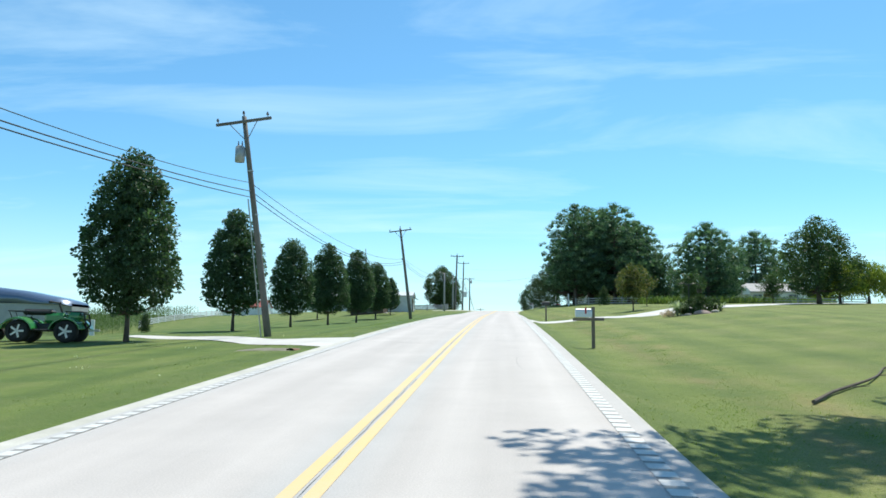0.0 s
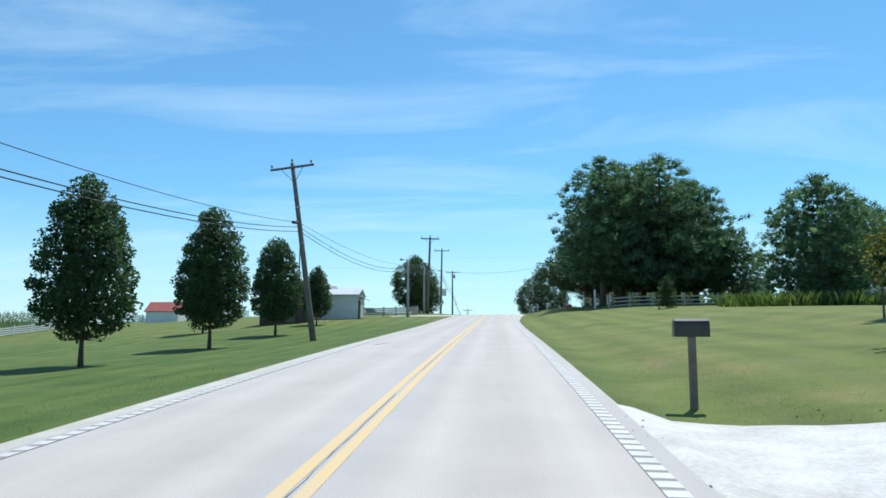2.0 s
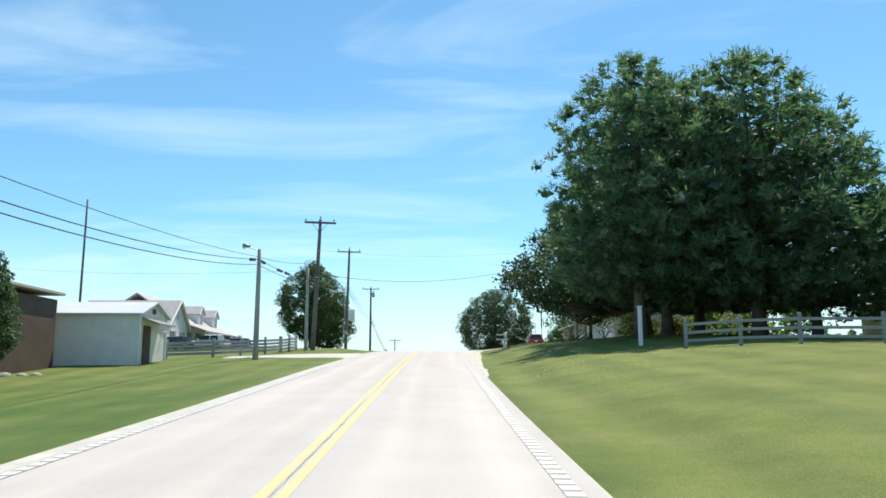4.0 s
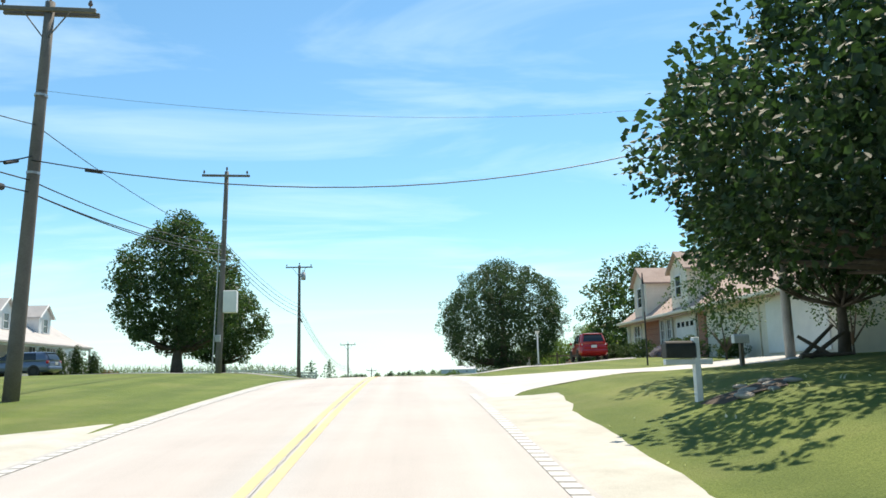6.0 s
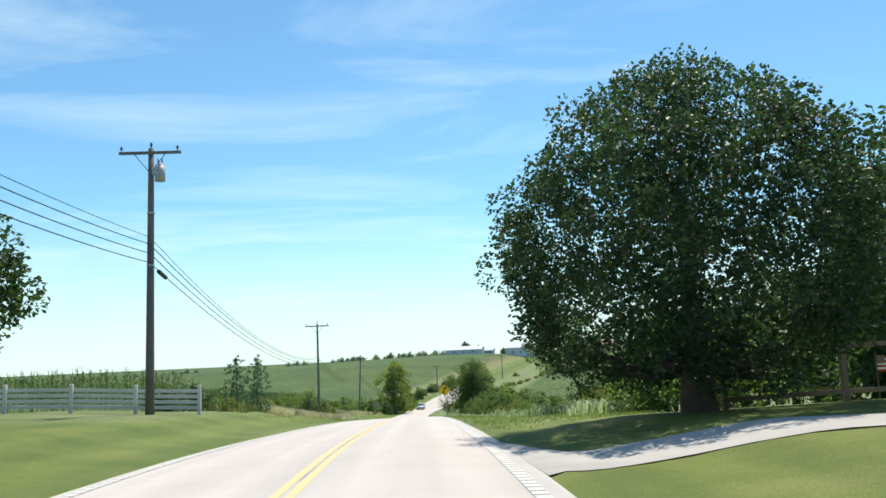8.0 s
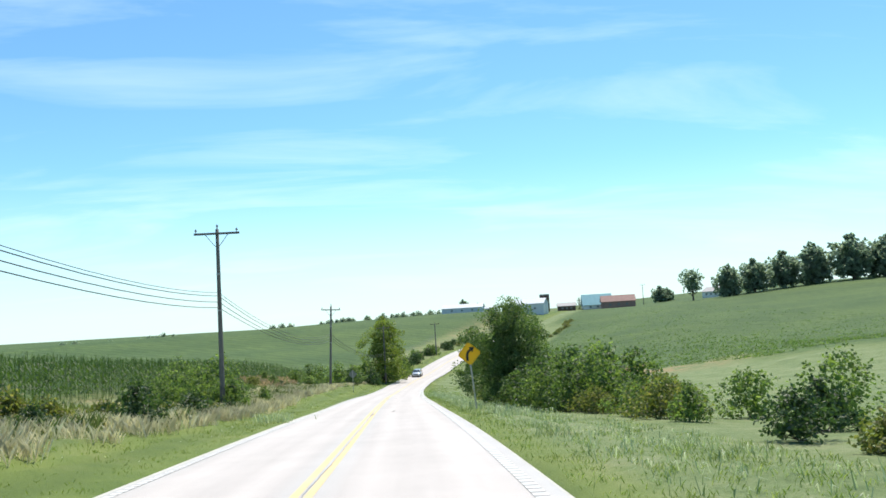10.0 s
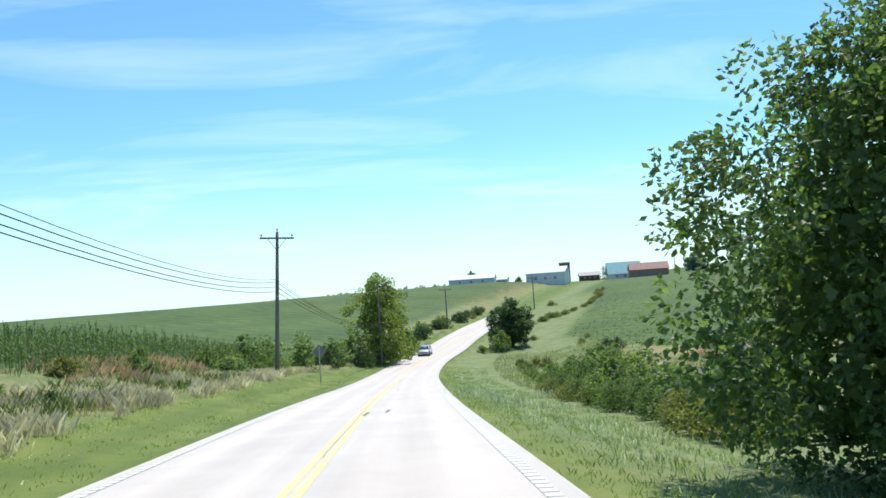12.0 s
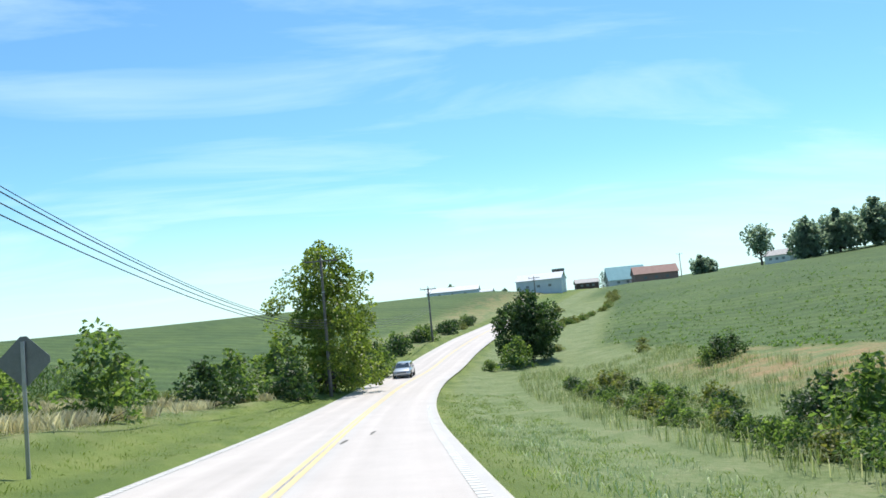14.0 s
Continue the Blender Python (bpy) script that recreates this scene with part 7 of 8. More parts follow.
part("engine_cover", box(bmesh.new(), 0, 0.22, 0.68, 0.36, 0.6, 0.3, 0.08), M_GREEN_PAINT, qb)
part("seat", box(bmesh.new(), 0, -0.25, 0.84, 0.34, 0.8, 0.16, 0.06), M_BLACK, qb)
for yy, tail in ((0.72, 0.2), (-0.72, 0.24)):
    bm = bmesh.new()
    for k in range(5):
        rod(bm, (-0.28 + 0.14 * k, yy - tail, 0.86), (-0.28 + 0.14 * k, yy + tail, 0.86), 0.012, n=5)
    for q in (-tail, tail):
        rod(bm, (-0.3, yy + q, 0.86), (0.3, yy + q, 0.86), 0.014, n=5)
        for sx in (-0.2, 0.2):
            rod(bm, (sx, yy + q * 0.6, 0.6), (sx, yy + q, 0.86), 0.012, n=5)
    part("rack", bm, M_BLACK, qb)
bm = bmesh.new()
for sx in (-0.2, 0.2):
    rod(bm, (sx, 0.9, 0.36), (sx, 1.06, 0.5), 0.022, n=6)
    rod(bm, (sx, 1.06, 0.5), (sx, 1.0, 0.8), 0.022, n=6)
rod(bm, (-0.24, 1.03, 0.64), (0.24, 1.03, 0.64), 0.022, n=6)
rod(bm, (-0.24, 1.0, 0.8), (0.24, 1.0, 0.8), 0.022, n=6)
part("bumper", bm, M_BLACK, qb, "black tubular front bumper")
part("front_cowl", box(bmesh.new(), 0, 0.74, 0.72, 0.5, 0.42, 0.24, 0.09), M_GREEN_PAINT, qb, "green front cowl")
for sx in (-1, 1):
    part("footwell", box(bmesh.new(), sx * 0.34, 0, 0.34, 0.24, 0.6, 0.06, 0.02), M_BLACK, qb)
    part("grip", rod(bmesh.new(), (sx * 0.28, 0.17, 1.12), (sx * 0.4, 0.13, 1.11), 0.032, n=7), M_BLACK, qb)
bm = bmesh.new()
rod(bm, (0, 0.36, 0.8), (0, 0.26, 1.08), 0.03, n=6)
rod(bm, (-0.38, 0.16, 1.12), (0.38, 0.16, 1.12), 0.022, n=6)
part("handlebar", bm, M_BLACK, qb)
part("headlamp", box(bmesh.new(), 0, 0.62, 0.72, 0.3, 0.1, 0.12, 0.03), M_LAMP_CLEAR, qb)
rg = thing("covered_trailer", "pale grey trailer under a dark blue tarpaulin", "trailer", -22.6, 34.4, z_at(-22.6, 34.4))
bm = bmesh.new()
loft(bm, [[Vector((xx, yy * w, z)) for yy, z in ((-1.1, lo), (-1.05, hi - 0.2), (-0.6, hi), (0.6, hi), (1.05, hi - 0.2), (1.1, lo))] for xx, hi, lo, w in ((-3.4, 2.5, 1.75, 0.95), (-1.5, 2.55, 1.75, 1.0), (0.6, 2.3, 1.7, 1.0), (2.2, 2.0, 1.65, 0.98), (3.0, 1.78, 1.6, 0.9))])
part("tarpaulin", bm, M_BLUE_CAR, rg, "dark blue tarpaulin", True)
bm = bmesh.new()
loft(bm, [[Vector((xx, yy * w, z)) for yy, z in ((-1.0, lo), (-1.06, 1.7), (1.06, 1.7), (1.0, lo))] for xx, lo, w in ((-3.4, 0.8, 0.96), (0.6, 0.75, 1.0), (2.4, 0.95, 0.92), (3.0, 1.35, 0.7))])
part("hull", bm, M_GREY_CAN, rg, "pale grey side")
for xx in (-1.6, -0.7):
    for yy in (-1, 1):
        e = wheel(rg, yy * 0.95, xx, 0.36, 0.22)
        e.matrix_local = pose(xx, yy * 0.95, 0.36, 0, 0, 90)
part("tongue", box(bmesh.new(), 3.2, 0, 0.5, 1.6, 0.1, 0.1, 0.01), M_STEEL, rg)

# ---- brush, crops and grass ----
wild, fine = [], []
for s, m, zz, out in ((51, L_BUSH, 3.0, 1.5), (52, L_BUSH, 2.2, 1.5), (53, L_BUSH_DRY, 1.7, 1.3), (54, L_BUSH, 3.9, 1.4), (55, L_MAPLE, 2.6, 1.6)):
    crown, cs = crown_mesh("brush_crown", s, [(0, 0.85 * out), (0.25, out), (0.55, 0.85 * out), (0.85, 0.45 * out), (1.0, 0.12)], 0.1, zz, 54, 18, 0.27, m, 0.45, 0.6, 0.22, lobes=0.25, fill=1)
    bm = bmesh.new()
    for c in cs[:9]:
        rod(bm, (0, 0, -0.1), tuple(c * 0.9), 0.035, 0.01, 5)
    me = bpy.data.meshes.new("brush_stem")
    bm.to_mesh(me)
    bm.free()
    me.materials.append(M_BARK)
    wild.append((crown, me))


for s, m, zz, out in ((151, L_BUSH, 3.0, 1.5), (152, L_BUSH, 2.3, 1.6), (153, L_BUSH_DRY, 2.0, 1.4), (154, L_THICK, 2.9, 1.5)):
    crown, cs = crown_mesh("thick_brush_crown", s, [(0, 0.9 * out), (0.25, out), (0.55, 0.88 * out), (0.85, 0.5 * out), (1.0, 0.15)], 0.1, zz, 70, 22, 0.18, m, 0.42, 0.6, 0.22, lobes=0.3, fill=1)
    fine.append((crown, wild[0][1]))


def brush(x, y, k, s, turn=0, label="wild leafy bush in the roadside growth", group="roadside bushes", tall=0.95):
    t = thing("bush", label, "bush", x, y, z_at(x, y), turn, group)
    t.scale = (s, s, s * tall)
    part("stem", wild[k][1], None, t)
    part("crown", wild[k][0], None, t)


# lighter crowns for growth that is only seen from afar
hedge = []
for s, m in ((56, L_BUSH), (57, L_BUSH_DRY), (58, L_MAPLE)):
    crown, cs = crown_mesh("hedge_crown", s, [(0, 1.2), (0.3, 1.5), (0.6, 1.2), (0.85, 0.7), (1, 0.15)], 0.0, 2.3, 30, 22, 0.34, m, 0.55, 0.6, 0.22, lobes=0.25, fill=1)
    hedge.append((crown, wild[0][1]))
wild += hedge + fine


rng = np.random.default_rng(77)
# how far from the road the mown verge ends
STRAW = hermite((196, 215, 245, 259, 280, 291, 301, 312, 324, 335), (6.6, 6.5, 6.2, 6.8, 6.8, 7.2, 7.6, 8.0, 7.4, 6.4))
# left side, down the slope: mixed green and dry bushes before the corn
for y in np.arange(197, 328, 2.0):
    d = float(STRAW(y)) + rng.uniform(0.8, 5.0)
    yy = y + rng.uniform(-1.2, 1.2)
    brush(float(ROAD_X(yy)) - d, yy, int(rng.choice([0, 1, 2, 2, 1, 4, 2])), rng.uniform(0.28, 0.58) * (0.95 if y < 216 else 1.0 if y < 250 else 0.52 if y < 282 else 0.62), rng.uniform(0, 360), tall=rng.uniform(0.7, 1.15))
for x, y, k, s in ((-8.6, 247, 3, 0.85), (-10.2, 198, 1, 0.55), (-11.5, 200.5, 0, 0.5), (-12.2, 262, 2, 0.5), (-13.5, 266, 0, 0.4), (-11.0, 271, 2, 0.5), (-9.8, 276, 0, 0.4), (-11.8, 283, 0, 0.4), (-7.0, 297.0, 8, 0.95), (-8.2, 294.0, 11, 0.95), (-5.6, 306, 3, 0.9), (-8.5, 299, 4, 0.6), (-9.5, 293, 4, 0.65), (-6.4, 311, 0, 0.8), (-5.0, 320, 4, 1.0), (-4.6, 326, 0, 1.1), (-7.8, 303, 0, 0.7), (-10.5, 296, 1, 0.7), (-7.8, 288.6, 9, 0.6), (-9.0, 291.5, 8, 0.6), (-8.9, 286, 0, 0.55), (-7.0, 283.5, 1, 0.6)):
    brush(x, y, k, s, x * 50)
# right side: thicket past the sign
for x, y, k, s in ((8.9, 241.6, 11, 0.75), (10.0, 239.6, 11, 1.0), (11.6, 240.8, 8, 1.1), (9.4, 236.9, 8, 0.72), (11.0, 237.0, 11, 1.15), (12.8, 238.4, 8, 1.15), (10.2, 233.9, 11, 0.8), (11.9, 234.2, 8, 1.15), (13.6, 235.0, 11, 1.1),
                   (10.6, 231.2, 10, 0.6), (12.3, 231.4, 11, 0.62), (14.0, 231.8, 9, 0.75), (11.4, 228.4, 9, 0.6), (13.2, 228.2, 10, 0.65), (15.0, 226, 9, 0.8), (16, 222, 8, 0.8), (11, 246.5, 8, 1.0), (14, 244, 9, 1.2), (11.4, 225.2, 10, 0.8)):
    brush(x, y, k, s, x * 37, "dense sunlit thicket bush past the road sign")
for x, y, k, s in ((-9.2, 243.8, 8, 0.8), (-8.0, 244.6, 9, 0.75), (-10.4, 245.6, 8, 0.9), (-8.5, 249.0, 9, 0.8), (-10.2, 251.0, 8, 0.75), (-9.0, 254.6, 9, 0.6), (-11.6, 248.2, 9, 0.9), (-7.4, 240.9, 9, 0.6), (-9.6, 240.2, 8, 0.7)):
    brush(x, y, k, s, x * 29, "leafy roadside bush round the foot of a pole")
# a ragged hedge of low growth along the ditch
DITCH = hermite((236, 262, 271, 281, 302, 328, 350), (8.8, 8.5, 8.9, 9.4, 11.0, 12.2, 12.4))
for row, (near, far) in enumerate(((0.3, 1.2), (1.6, 4.6))):
    for y in np.arange(255 + row, 332, 1.35 + 0.9 * row):
        yy = y + rng.uniform(-0.5, 0.5)
        d = float(DITCH(yy)) + rng.uniform(near, far)
        low = (0.72, 0.9)[row] * (1.0 if yy < 292 else 0.75)
        brush(float(ROAD_X(yy)) + d, yy, int(rng.choice([8, 11, 11, 10] if yy < 292 else [5, 5, 6, 7])), rng.uniform(0.5, 0.8) * low, rng.uniform(0, 360), "low tangled brush along a ditch", "ditch brush", rng.uniform(0.7, 1.1))
for x, y, k, s in ((12.6, 275.5, 11, 0.85), (13.4, 278.2, 8, 0.9), (13.2, 280.6, 11, 0.95), (14.6, 281.6, 8, 0.95), (14.0, 284.4, 11, 0.8), (15.6, 285.4, 8, 0.9), (14.4, 275.8, 8, 0.9), (15.2, 288.4, 11, 0.75), (16.6, 289.6, 8, 0.8), (12.2, 273, 0, 0.75), (14.0, 277.5, 0, 0.65), (13.2, 269, 1, 0.8), (15.5, 296, 0, 0.75), (17.5, 301, 4, 0.65), (14.8, 283.5, 1, 0.7), (28, 331, 4, 0.7), (29.5, 332, 4, 0.6), (27, 330.5, 1, 0.55)):
    brush(x, y, k, s, x * 43, "taller leafy bush among ditch weeds", "ditch brush")
for y in np.arange(197, 224, 3.6):
    brush(float(ROAD_X(y)) + rng.uniform(9.5, 13), y, int(rng.choice([0, 2, 4])), rng.uniform(0.4, 0.75), rng.uniform(0, 360))
for x, y, k, s in ((16, 182, 4, 1.2), (18.5, 181, 1, 1.3), (21, 180, 4, 1.2), (24, 179, 0, 1.3), (14, 190, 3, 1.0), (17, 194, 3, 1.1), (20, 188, 4, 1.5), (24, 186, 0, 1.5)):
    brush(x, y, k, s, x * 61, "leafy bush at the wood's edge behind a house", "wood edge")
for x, y, k, s in ((16.5, 141.5, 0, 0.9), (19.0, 140.2, 2, 1.1), (21.5, 139.6, 0, 1.2), (24.5, 139.0, 2, 1.2), (28, 138, 0, 1.3)):
    brush(x, y, k, s, x * 23, "sunlit shrub between tree trunks near a house", "shrubs under the trees")
# farther hedge along the rising road
for y in np.arange(352, 440, 4.0):
    yy = y + rng.uniform(-2, 2)
    brush(float(ROAD_X(yy)) - rng.uniform(6.5, 10), yy, int(rng.choice([5, 6, 7, 7])), rng.uniform(0.5, 1.15), rng.uniform(0, 360), "hedge bush beside the rising road", "hedge bushes")
for i in range(26):
    f = i / 25
    brush(29 + 34 * f + 3.5 * math.sin(f * 3.14) + rng.uniform(-0.8, 0.8), 391 + 70 * f + rng.uniform(-1.5, 1.5), int(rng.choice([5, 6, 6])), rng.uniform(0.35, 0.7), i * 70, "scrubby bush along a field edge", "field edge bushes", 0.7)
for x, y, s in ((30, 352, 0.5), (33, 360, 0.4), (26, 370, 0.5), (36, 405, 0.7), (33, 398, 0.6), (44, 440, 0.8)):
    brush(x, y, 6, s, x * 31, "scrubby bush along a field edge", "field edge bushes", 0.7)

# single trees in the valley
tall, cs = crown_mesh("thicket_crown", 61, [(0, 2.0), (0.15, 2.9), (0.4, 3.1), (0.65, 2.6), (0.85, 1.6), (1, 0.3)], 0.3, 7.4, 300, 130, 0.14, L_THICK, 0.7, 0.6, 0.3, lobes=0.24, fill=7)
tree("thicket_tree", "dense multi-stemmed tree behind the road sign", "tree", tall, trunk_bm(61, 0.16, 5.5, [c * 0.85 for c in cs[:24]]), 9.9, 249.0, 0, 0.92)
vine, cs = crown_mesh("vine_crown", 62, [(0, 2.6), (0.2, 3.2), (0.4, 3.2), (0.6, 2.7), (0.78, 2.2), (0.92, 1.1), (1, 0.4)], 0.2, 10.6, 210, 90, 0.25, L_VINE, 0.8, 0.6, 0.25, lobes=0.42, fill=1)
tree("vine_tree", "tall tree overgrown with vines round a pole", "tree", vine, trunk_bm(62, 0.25, 8.5, [c * 0.85 for c in cs[:24]]), 0.5, 339.0, 0, 1.08)
brush(2.4, 348.5, 4, 1.25, 20)
brush(4.6, 354.0, 0, 1.0, 50)
brush(-2.8, 333.0, 0, 1.3, 80)
brush(-1.6, 330.0, 4, 1.0, 10)
mid, cs = crown_mesh("field_tree_crown", 63, [(0, 1.6), (0.2, 2.6), (0.5, 2.8), (0.8, 1.9), (1, 0.4)], 0.5, 6.2, 120, 60, 0.32, L_MAPLE, 0.8, 0.6, 0.3, lobes=0.2)
tree("roadside_tree", "small dense tree at the bend of the road", "tree", mid, trunk_bm(63, 0.2, 5, [c * 0.85 for c in cs[:20]]), 21.3, 363.0, 0, 1.2)
edge_crown, cs = crown_mesh("edge_crown", 65, [(0, 1.6), (0.2, 2.6), (0.5, 2.8), (0.8, 1.9), (1, 0.4)], 0.5, 6.2, 130, 76, 0.16, L_THICK, 0.7, 0.6, 0.3, lobes=0.25)
for x, y, q in ((12.9, 192.5, 0.72), (16.0, 195, 0.85), (18.5, 192, 0.95), (22, 195, 1.0)):
    bm = trunk_bm(int(x), 0.16, 4.6, [], 0.1)
    tree("edge_tree", "small sunlit leafy tree at the wood's edge", "tree", edge_crown, bm, x, y, x * 30, q)
lean_crown, cs = crown_mesh("leaning_crown", 66, [(0, 0.9), (0.3, 1.7), (0.6, 1.9), (0.85, 1.3), (1, 0.3)], 2.0, 5.2, 90, 110, 0.1, L_THICK, 0.42, 0.6, 0.2, lobes=0.3, fill=1)
lean_crown.transform(Matrix.Translation((-0.35, 0, 0)))
bm = bmesh.new()
spine = [Vector(p) for p in ((0.25, 0, -0.2), (0.3, 0, 0.5), (0.05, 0, 1.2), (-0.3, 0, 2.0), (-0.4, 0, 3.0), (-0.35, 0, 4.2))]
for i, (a, b) in enumerate(zip(spine, spine[1:])):
    rod(bm, a, b, 0.13 - 0.022 * i, 0.11 - 0.022 * i, 8)
for c in cs[:16]:
    rod(bm, spine[3].lerp(spine[5], min(1.0, max(0.0, (c[2] - 2.6) / 2.4))), (c[0] * 0.85 - 0.35, c[1] * 0.85, c[2]), 0.04, 0.01, 5)
tree("leaning_tree", "small crooked tree leaning over the rough grass", "tree", lean_crown, bm, 10.3, 197.8, 0)
for x, y, k, s in ((10.5, 197.0, 11, 0.62), (9.2, 198.6, 9, 0.45), (9.6, 204.6, 11, 0.5), (8.9, 206.4, 9, 0.42), (11.2, 198.4, 10, 0.75), (12.1, 197.4, 11, 1.0), (11.2, 190.6, 8, 1.0), (12.0, 188.6, 11, 1.3), (11.0, 193.4, 10, 0.8), (13.0, 186.6, 8, 1.2), (12.2, 194.8, 11, 1.1)):
    brush(x, y, k, s, x * 47, "leafy bush in the thicket beside rough grass", "wood edge")
brush(18.6, 357.5, 0, 1.15, 30)
brush(15.6, 356.8, 1, 0.55, 30)
spruce, boughs = pine_mesh("spruce_crown", 64, 4.2, 0.3, 1.0, 12, L_PINE, 10, 0.2, puff=0.24, aspect=0.3)
tree("young_spruce", "small dark young spruce in the brush", "tree", spruce, rod(bmesh.new(), (0, 0, -0.2), (0, 0, 4.0), 0.07, 0.02, 6), -6.8, 204.0, 0, 0.72)
tree("young_spruce", "small dark young spruce in the brush", "tree", spruce, rod(bmesh.new(), (0, 0, -0.2), (0, 0, 4.0), 0.07, 0.02, 6), -9.6, 212.0, 90, 0.85)

# far trees on the skyline
far_sets = []
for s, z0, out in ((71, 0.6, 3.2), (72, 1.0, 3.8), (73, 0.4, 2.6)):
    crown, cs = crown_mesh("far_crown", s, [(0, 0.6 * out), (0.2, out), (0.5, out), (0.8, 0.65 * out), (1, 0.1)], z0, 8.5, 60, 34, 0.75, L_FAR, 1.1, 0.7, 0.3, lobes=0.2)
    bm = trunk_bm(s, 0.25, 6, [c * 0.8 for c in cs[:8]])
    me = bpy.data.meshes.new("far_trunk")
    bm.to_mesh(me)
    bm.free()
    me.materials.append(M_BARK)
    far_sets.append((crown, me))
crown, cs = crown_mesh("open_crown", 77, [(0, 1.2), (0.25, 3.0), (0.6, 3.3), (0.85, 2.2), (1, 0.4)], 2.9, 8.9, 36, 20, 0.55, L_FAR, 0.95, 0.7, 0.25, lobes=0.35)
bm = trunk_bm(77, 0.24, 7, [c * 0.9 for c in cs[:14]])
me = bpy.data.meshes.new("open_trunk")
bm.to_mesh(me)
bm.free()
me.materials.append(M_BARK)
far_sets.append((crown, me))
spots = [(123.2, 500, 1.5, 3), (138.3, 500, 1.5, 0), (149.6, 501, 1.6, 1), (161.5, 500, 1.75, 1), (173, 497, 1.95, 0), (186, 492, 2.1, 1), (197, 488, 1.9, 0), (208, 484, 2.0, 1), (221, 480, 1.9, 1), (43.5, 637, 0.95, 0), (52, 640, 0.7, 1), (62, 600, 0.5, 0), (131, 560, 0.95, 1), (136, 563, 0.8, 0)]
for i, (x, y, s, k) in enumerate(spots):
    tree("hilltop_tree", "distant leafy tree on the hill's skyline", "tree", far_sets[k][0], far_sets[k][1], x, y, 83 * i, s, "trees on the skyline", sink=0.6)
tree("hilltop_spruce", "dark pointed evergreen beside a farm barn", "tree", spruce, rod(bmesh.new(), (0, 0, -0.2), (0, 0, 4.0), 0.07, 0.02, 6), 88.6, 548, 0, 1.3)
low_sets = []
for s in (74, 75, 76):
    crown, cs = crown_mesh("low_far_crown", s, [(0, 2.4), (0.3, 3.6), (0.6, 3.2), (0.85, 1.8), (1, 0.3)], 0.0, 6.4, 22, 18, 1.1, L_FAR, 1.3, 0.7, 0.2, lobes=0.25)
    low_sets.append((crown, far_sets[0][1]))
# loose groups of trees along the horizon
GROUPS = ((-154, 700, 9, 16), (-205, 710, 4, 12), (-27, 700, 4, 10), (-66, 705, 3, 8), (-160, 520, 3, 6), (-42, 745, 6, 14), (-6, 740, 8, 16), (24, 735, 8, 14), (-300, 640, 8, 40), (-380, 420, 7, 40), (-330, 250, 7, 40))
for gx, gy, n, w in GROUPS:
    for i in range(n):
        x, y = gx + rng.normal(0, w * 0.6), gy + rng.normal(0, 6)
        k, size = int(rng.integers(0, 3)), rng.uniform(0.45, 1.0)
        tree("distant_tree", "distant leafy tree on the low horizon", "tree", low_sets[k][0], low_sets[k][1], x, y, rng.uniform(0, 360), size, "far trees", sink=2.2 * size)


def corn(name, seed, spots, label, tall=1.0):
    """Standing maize: stalk, arching leaves and tassel for each plant."""
    rng = np.random.default_rng(seed)
    tv, tf = [], []

    def quad_strip(pts, w):
        b = len(tv)
        for p, ww in zip(pts, w):
            d = np.array((-p[1], p[0], 0.0))
            n = np.linalg.norm(d[:2])
            d = d / n if n > 0.02 else np.array((1.0, 0, 0))
            tv.append(p - d * ww)
            tv.append(p + d * ww)
        for i in range(len(pts) - 1):
            tf.append((b + 2 * i, b + 2 * i + 1, b + 2 * i + 3, b + 2 * i + 2))
    quad_strip([np.array((0.001, 0, 0.0)), np.array((0.001, 0, 2.15))], (0.018, 0.01))
    for k in range(8):
        a = k * 2.6
        z = 0.55 + 0.19 * k
        d = np.array((math.cos(a), math.sin(a), 0))
        l = 0.62 - 0.03 * k
        quad_strip([np.array((0, 0, z)) + d * 0.03, np.array((0, 0, z + 0.26)) + d * l * 0.5, np.array((0, 0, z + 0.12)) + d * l], (0.035, 0.045, 0.008))
    for k in range(3):
        a = k * 2.1
        quad_strip([np.array((0.001, 0, 2.1)), np.array((math.cos(a) * 0.1, math.sin(a) * 0.1, 2.42))], (0.014, 0.01))
    tv, tf = np.array(tv) * (1, 1, tall), np.array(tf)
    p = np.asarray(spots, float)
    n = len(p)
    a, s = rng.uniform(0, 6.283, n), rng.uniform(0.8, 1.0, n)
    ca, sa = np.cos(a) * s, np.sin(a) * s
    z = ground_z(p[:, 0], p[:, 1])
    vx = tv[None, :, 0] * ca[:, None] - tv[None, :, 1] * sa[:, None] + p[:, 0, None]
    vy = tv[None, :, 0] * sa[:, None] + tv[None, :, 1] * ca[:, None] + p[:, 1, None]
    vz = tv[None, :, 2] * s[:, None] + z[:, None]
    v = np.stack([vx, vy, vz], -1).reshape(-1, 3)
    f = (tf[None] + (np.arange(n) * len(tv))[:, None, None]).reshape(-1, 4)
    ob = part(name, mesh_from(name, v, f, [L_CORN]), None, None)
    return tagged(ob, label, "corn", kind="stuff")


def grid_spots(seed, x0, x1, y0, y1, dx, dy, jit=0.12, keep=None):
    rng = np.random.default_rng(seed)
    X, Y = np.meshgrid(np.arange(x0, x1, dx), np.arange(y0, y1, dy))
    p = np.stack([X.ravel(), Y.ravel()], 1) + rng.normal(0, jit, (X.size, 2))
    return p if keep is None else p[keep(p)]


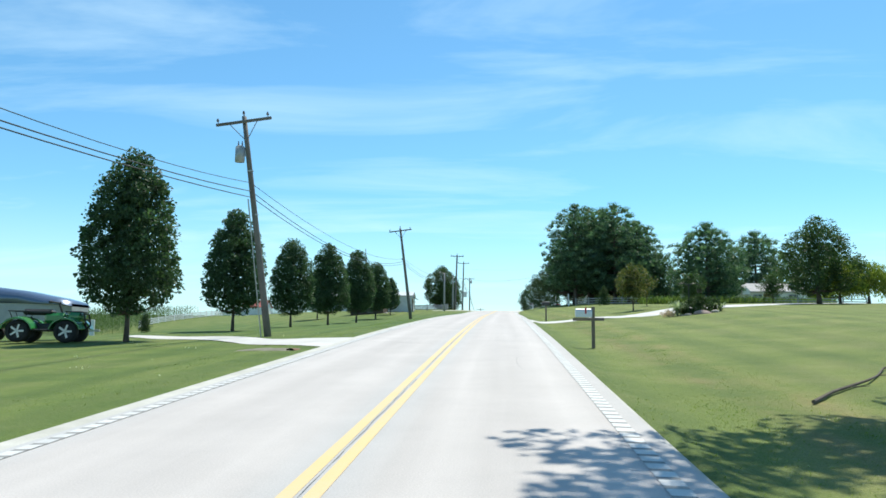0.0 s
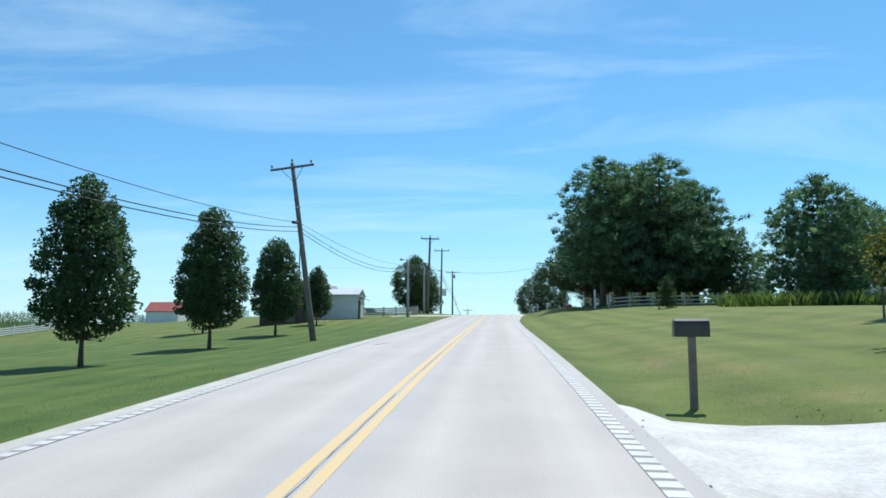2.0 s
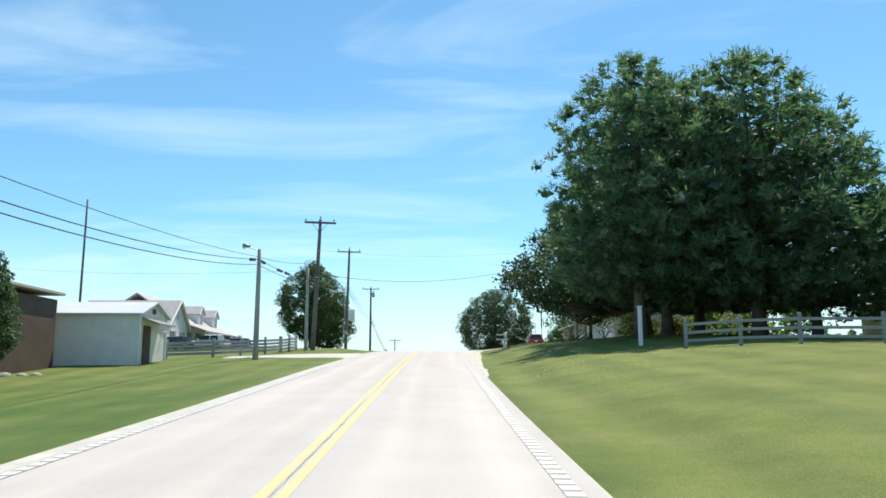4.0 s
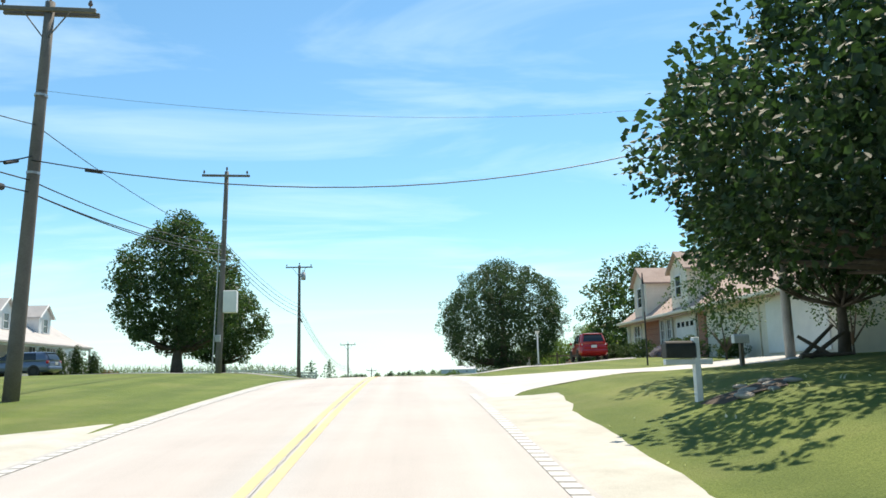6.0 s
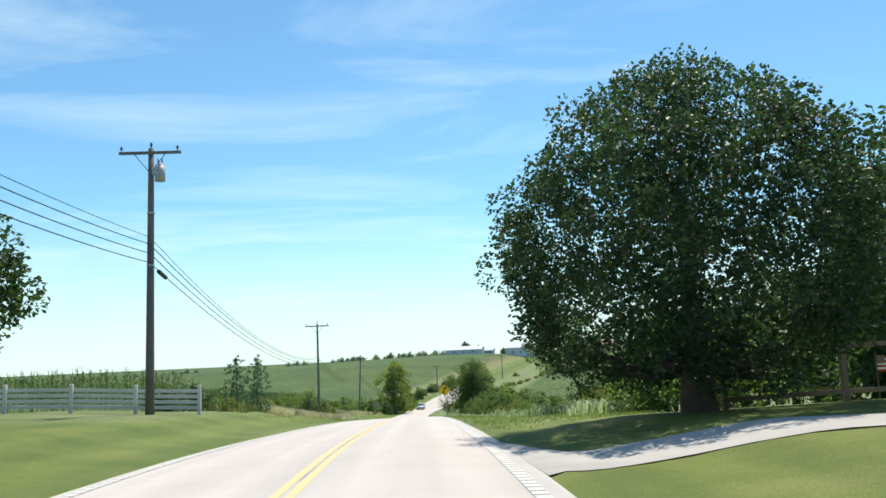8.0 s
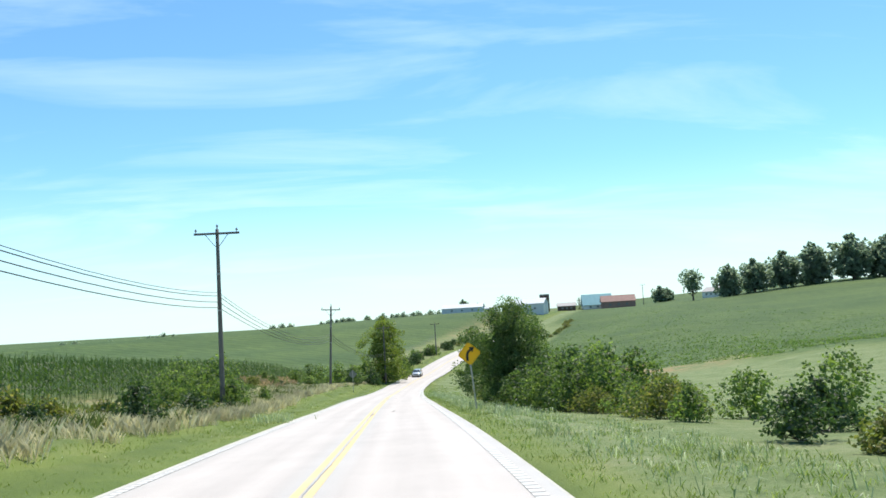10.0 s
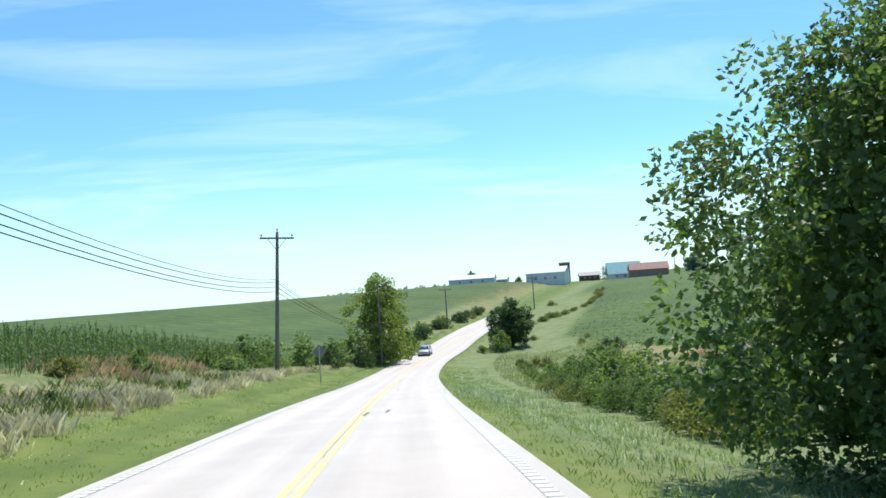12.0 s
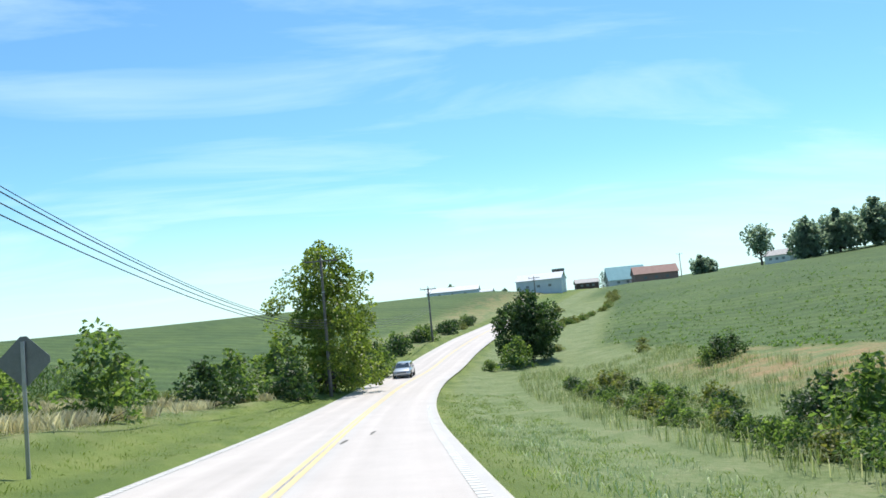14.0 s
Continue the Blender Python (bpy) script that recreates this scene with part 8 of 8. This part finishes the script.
corn("cornfield", 1, np.concatenate([grid_spots(1, -75, -9, 196, 202, 0.5, 0.75), grid_spots(2, -75, -30, 202, 226, 1.3, 1.3)]), "tall green corn standing behind the fence", 0.85)
corn("cornfield", 2, grid_spots(3, -46, -12, 232, 332, 0.85, 0.72, keep=lambda p: (p[:, 0] < ROAD_X(p[:, 1]) - 14.5) & ((p[:, 0] > ROAD_X(p[:, 1]) - 22) | (np.arange(len(p)) % 3 == 0))), "tall green corn on the slope beside the road")
corn("cornfield", 3, np.concatenate([grid_spots(4, -78, -60.8, 117, 152, 1.1, 1.0), grid_spots(6, -80, -54, 106, 116.5, 1.0, 1.0)]), "green corn beyond the white fence")


def verge(seed, d0, d1, y0, y1, count, side):
    rng = np.random.default_rng(seed)
    y = rng.uniform(y0, y1, count)
    d = rng.uniform(d0, d1, count)
    return np.stack([ROAD_X(y) + side * d, y], 1)


def patches(p, seed, size, share):
    """Keeps the spots that fall in irregular patches."""
    return np.array([q for q in p if noise.noise(Vector((q[0] / size + seed, q[1] / size, seed * 1.7))) > 0.5 - share])


def beyond(seed, d0, d1, y0, y1, count):
    """Spots on the left, counted from the end of the mown verge."""
    rng = np.random.default_rng(seed)
    y = rng.uniform(y0, y1, count)
    return np.stack([ROAD_X(y) - STRAW(y) - rng.uniform(d0, d1, count), y], 1)


tagged(tuft_field("verge_grass", 1, verge(1, 3.7, 8.6, 180, 332, 6800, 1), L_GRASS, 0.11, 5, 0.6, 0.0055), "coarse pale grass on the verge", "grass", kind="stuff")
tagged(tuft_field("verge_grass", 2, verge(2, 3.8, 8.2, 200, 335, 3600, -1), L_LAWN, 0.09, 4, 0.55, 0.006), "short green grass on the verge", "grass", kind="stuff")
tagged(tuft_field("dry_grass", 3, patches(beyond(3, -0.5, 4.0, 205, 330, 6400), 3, 2.6, 0.5), L_STRAW, 0.46, 9, 0.5, 0.0036), "dry straw-coloured grass behind the verge", "grass", kind="stuff")
tagged(tuft_field("rough_growth", 8, patches(beyond(9, 0.6, 7.0, 197, 330, 4200), 5, 3.0, 0.55), L_WEED, 0.5, 4, 0.45, 0.014), "rough green weeds between bushes and corn", "weeds", kind="stuff")
tagged(tuft_field("weed_clumps", 4, verge(4, 4.6, 8.2, 205, 310, 1300, 1), L_PALE, 0.2, 4, 0.8, 0.008, arch=True), "pale broad-bladed weeds in the verge", "weeds", kind="stuff")
tagged(tuft_field("weed_clumps", 9, np.repeat(np.array([(6.8, 277.4), (7.2, 276.3), (6.9, 270.4), (7.4, 271.2), (11.0, 280.4), (10.6, 279.6), (7.1, 228.6), (6.6, 229.8), (7.4, 231.0), (-3.3, 233.0), (-3.0, 232.2), (6.4, 201.0), (7.2, 202.0), (8.0, 199.5), (5.9, 236.6), (6.6, 238.6), (7.4, 234.6), (5.4, 241.5), (6.2, 282.5), (5.8, 274.0), (7.9, 274.4), (8.4, 268.2)]), 18, axis=0) + np.random.default_rng(6).normal(0, 0.5, (396, 2)), L_PALE, 0.38, 4, 0.85, 0.01, arch=True), "pale broad-bladed weeds in the verge", "weeds", kind="stuff")
tagged(tuft_field("field_weeds", 5, patches(verge(5, 9.5, 25, 258, 350, 8000, 1), 7, 4.0, 0.75), L_WEED, 0.46, 4, 0.6, 0.009, arch=True), "rough weedy growth below the field", "weeds", kind="stuff")
tagged(tuft_field("garden_plants", 13, grid_spots(5, 18, 42, 100.4, 103.4, 0.45, 0.45), L_BUSH, 1.05, 7, 0.45, 0.035), "leafy garden planting along the fence", "plants", kind="stuff")
tagged(tuft_field("weed_clumps", 16, np.repeat(np.array([(8.6, 188.6), (9.2, 189.8), (10.0, 190.6), (8.0, 187.4), (9.0, 193.0), (8.2, 195.5)]), 14, axis=0) + np.random.default_rng(8).normal(0, 0.35, (84, 2)), L_PALE, 0.55, 5, 0.9, 0.016, arch=True), "tall pale arching grass before the thicket", "weeds", kind="stuff")
tagged(tuft_field("russet_weeds", 15, patches(beyond(19, 3.5, 8.0, 258, 310, 700), 4, 3.0, 0.35), L_RUSSET, 0.6, 10, 0.5, 0.003), "reddish brown dried weeds below the corn", "weeds", kind="stuff")
uv = np.random.default_rng(12).uniform(0, 1, (900, 2))
band = np.stack([27.4 + 15 * uv[:, 0], 295 + 22 * uv[:, 0] + 8.5 * uv[:, 1]], 1)
tagged(tuft_field("russet_weeds", 10, patches(band, 2, 5.0, 0.62), L_RUSSET, 0.5, 6, 0.5, 0.008), "reddish dry weeds at the field's foot", "weeds", kind="stuff")
soy = np.stack([np.random.default_rng(13).uniform(30, 110, 30000), np.random.default_rng(14).uniform(290, 470, 30000)], 1)
soy = soy[soy[:, 0] > 31.5 + np.maximum(330 - soy[:, 1], 0) * 0.4 + np.maximum(soy[:, 1] - 370, 0) * 0.36]
soy = soy[np.random.default_rng(15).uniform(0, 1, len(soy)) < np.exp(-(soy[:, 1] - 290) / 55) * (1 - 0.5 * smooth(45, 90, soy[:, 0]))]
tagged(tuft_field("bean_crop", 11, soy, L_SOY, 0.2, 3, 1.2, 0.075), "leafy green bean plants covering the slope", "crop", kind="stuff")
tagged(tuft_field("lawn_grass", 6, np.concatenate([verge(6, 3.55, 6.5, 2, 60, 3600, 1), verge(7, 3.8, 6.5, 10, 60, 2400, -1), verge(8, 3.5, 7.5, 5, 13, 1500, 1)]), L_LAWN, 0.045, 3, 0.6, 0.006), "short grass along the road's edge", "grass", kind="stuff")
tagged(tuft_field("clover", 12, np.concatenate([verge(15, 4.5, 14, 4, 34, 40, -1), verge(16, 4.2, 12, 104, 132, 90, 1), verge(17, 4.4, 8.0, 215, 285, 160, -1)]), L_CLOVER, 0.07, 2, 0.8, 0.016), "small white clover heads in the lawn", "clover", kind="stuff")
gs = np.random.default_rng(21)
tagged(tuft_field("loose_gravel", 14, np.stack([gs.uniform(1.5, 7.0, 420), gs.uniform(46.0, 50.6, 420)], 1), M_STONE, 0.045, 1, 0.6, 0.022), "loose grey stones scattered on a gravel drive", "gravel", kind="stuff")
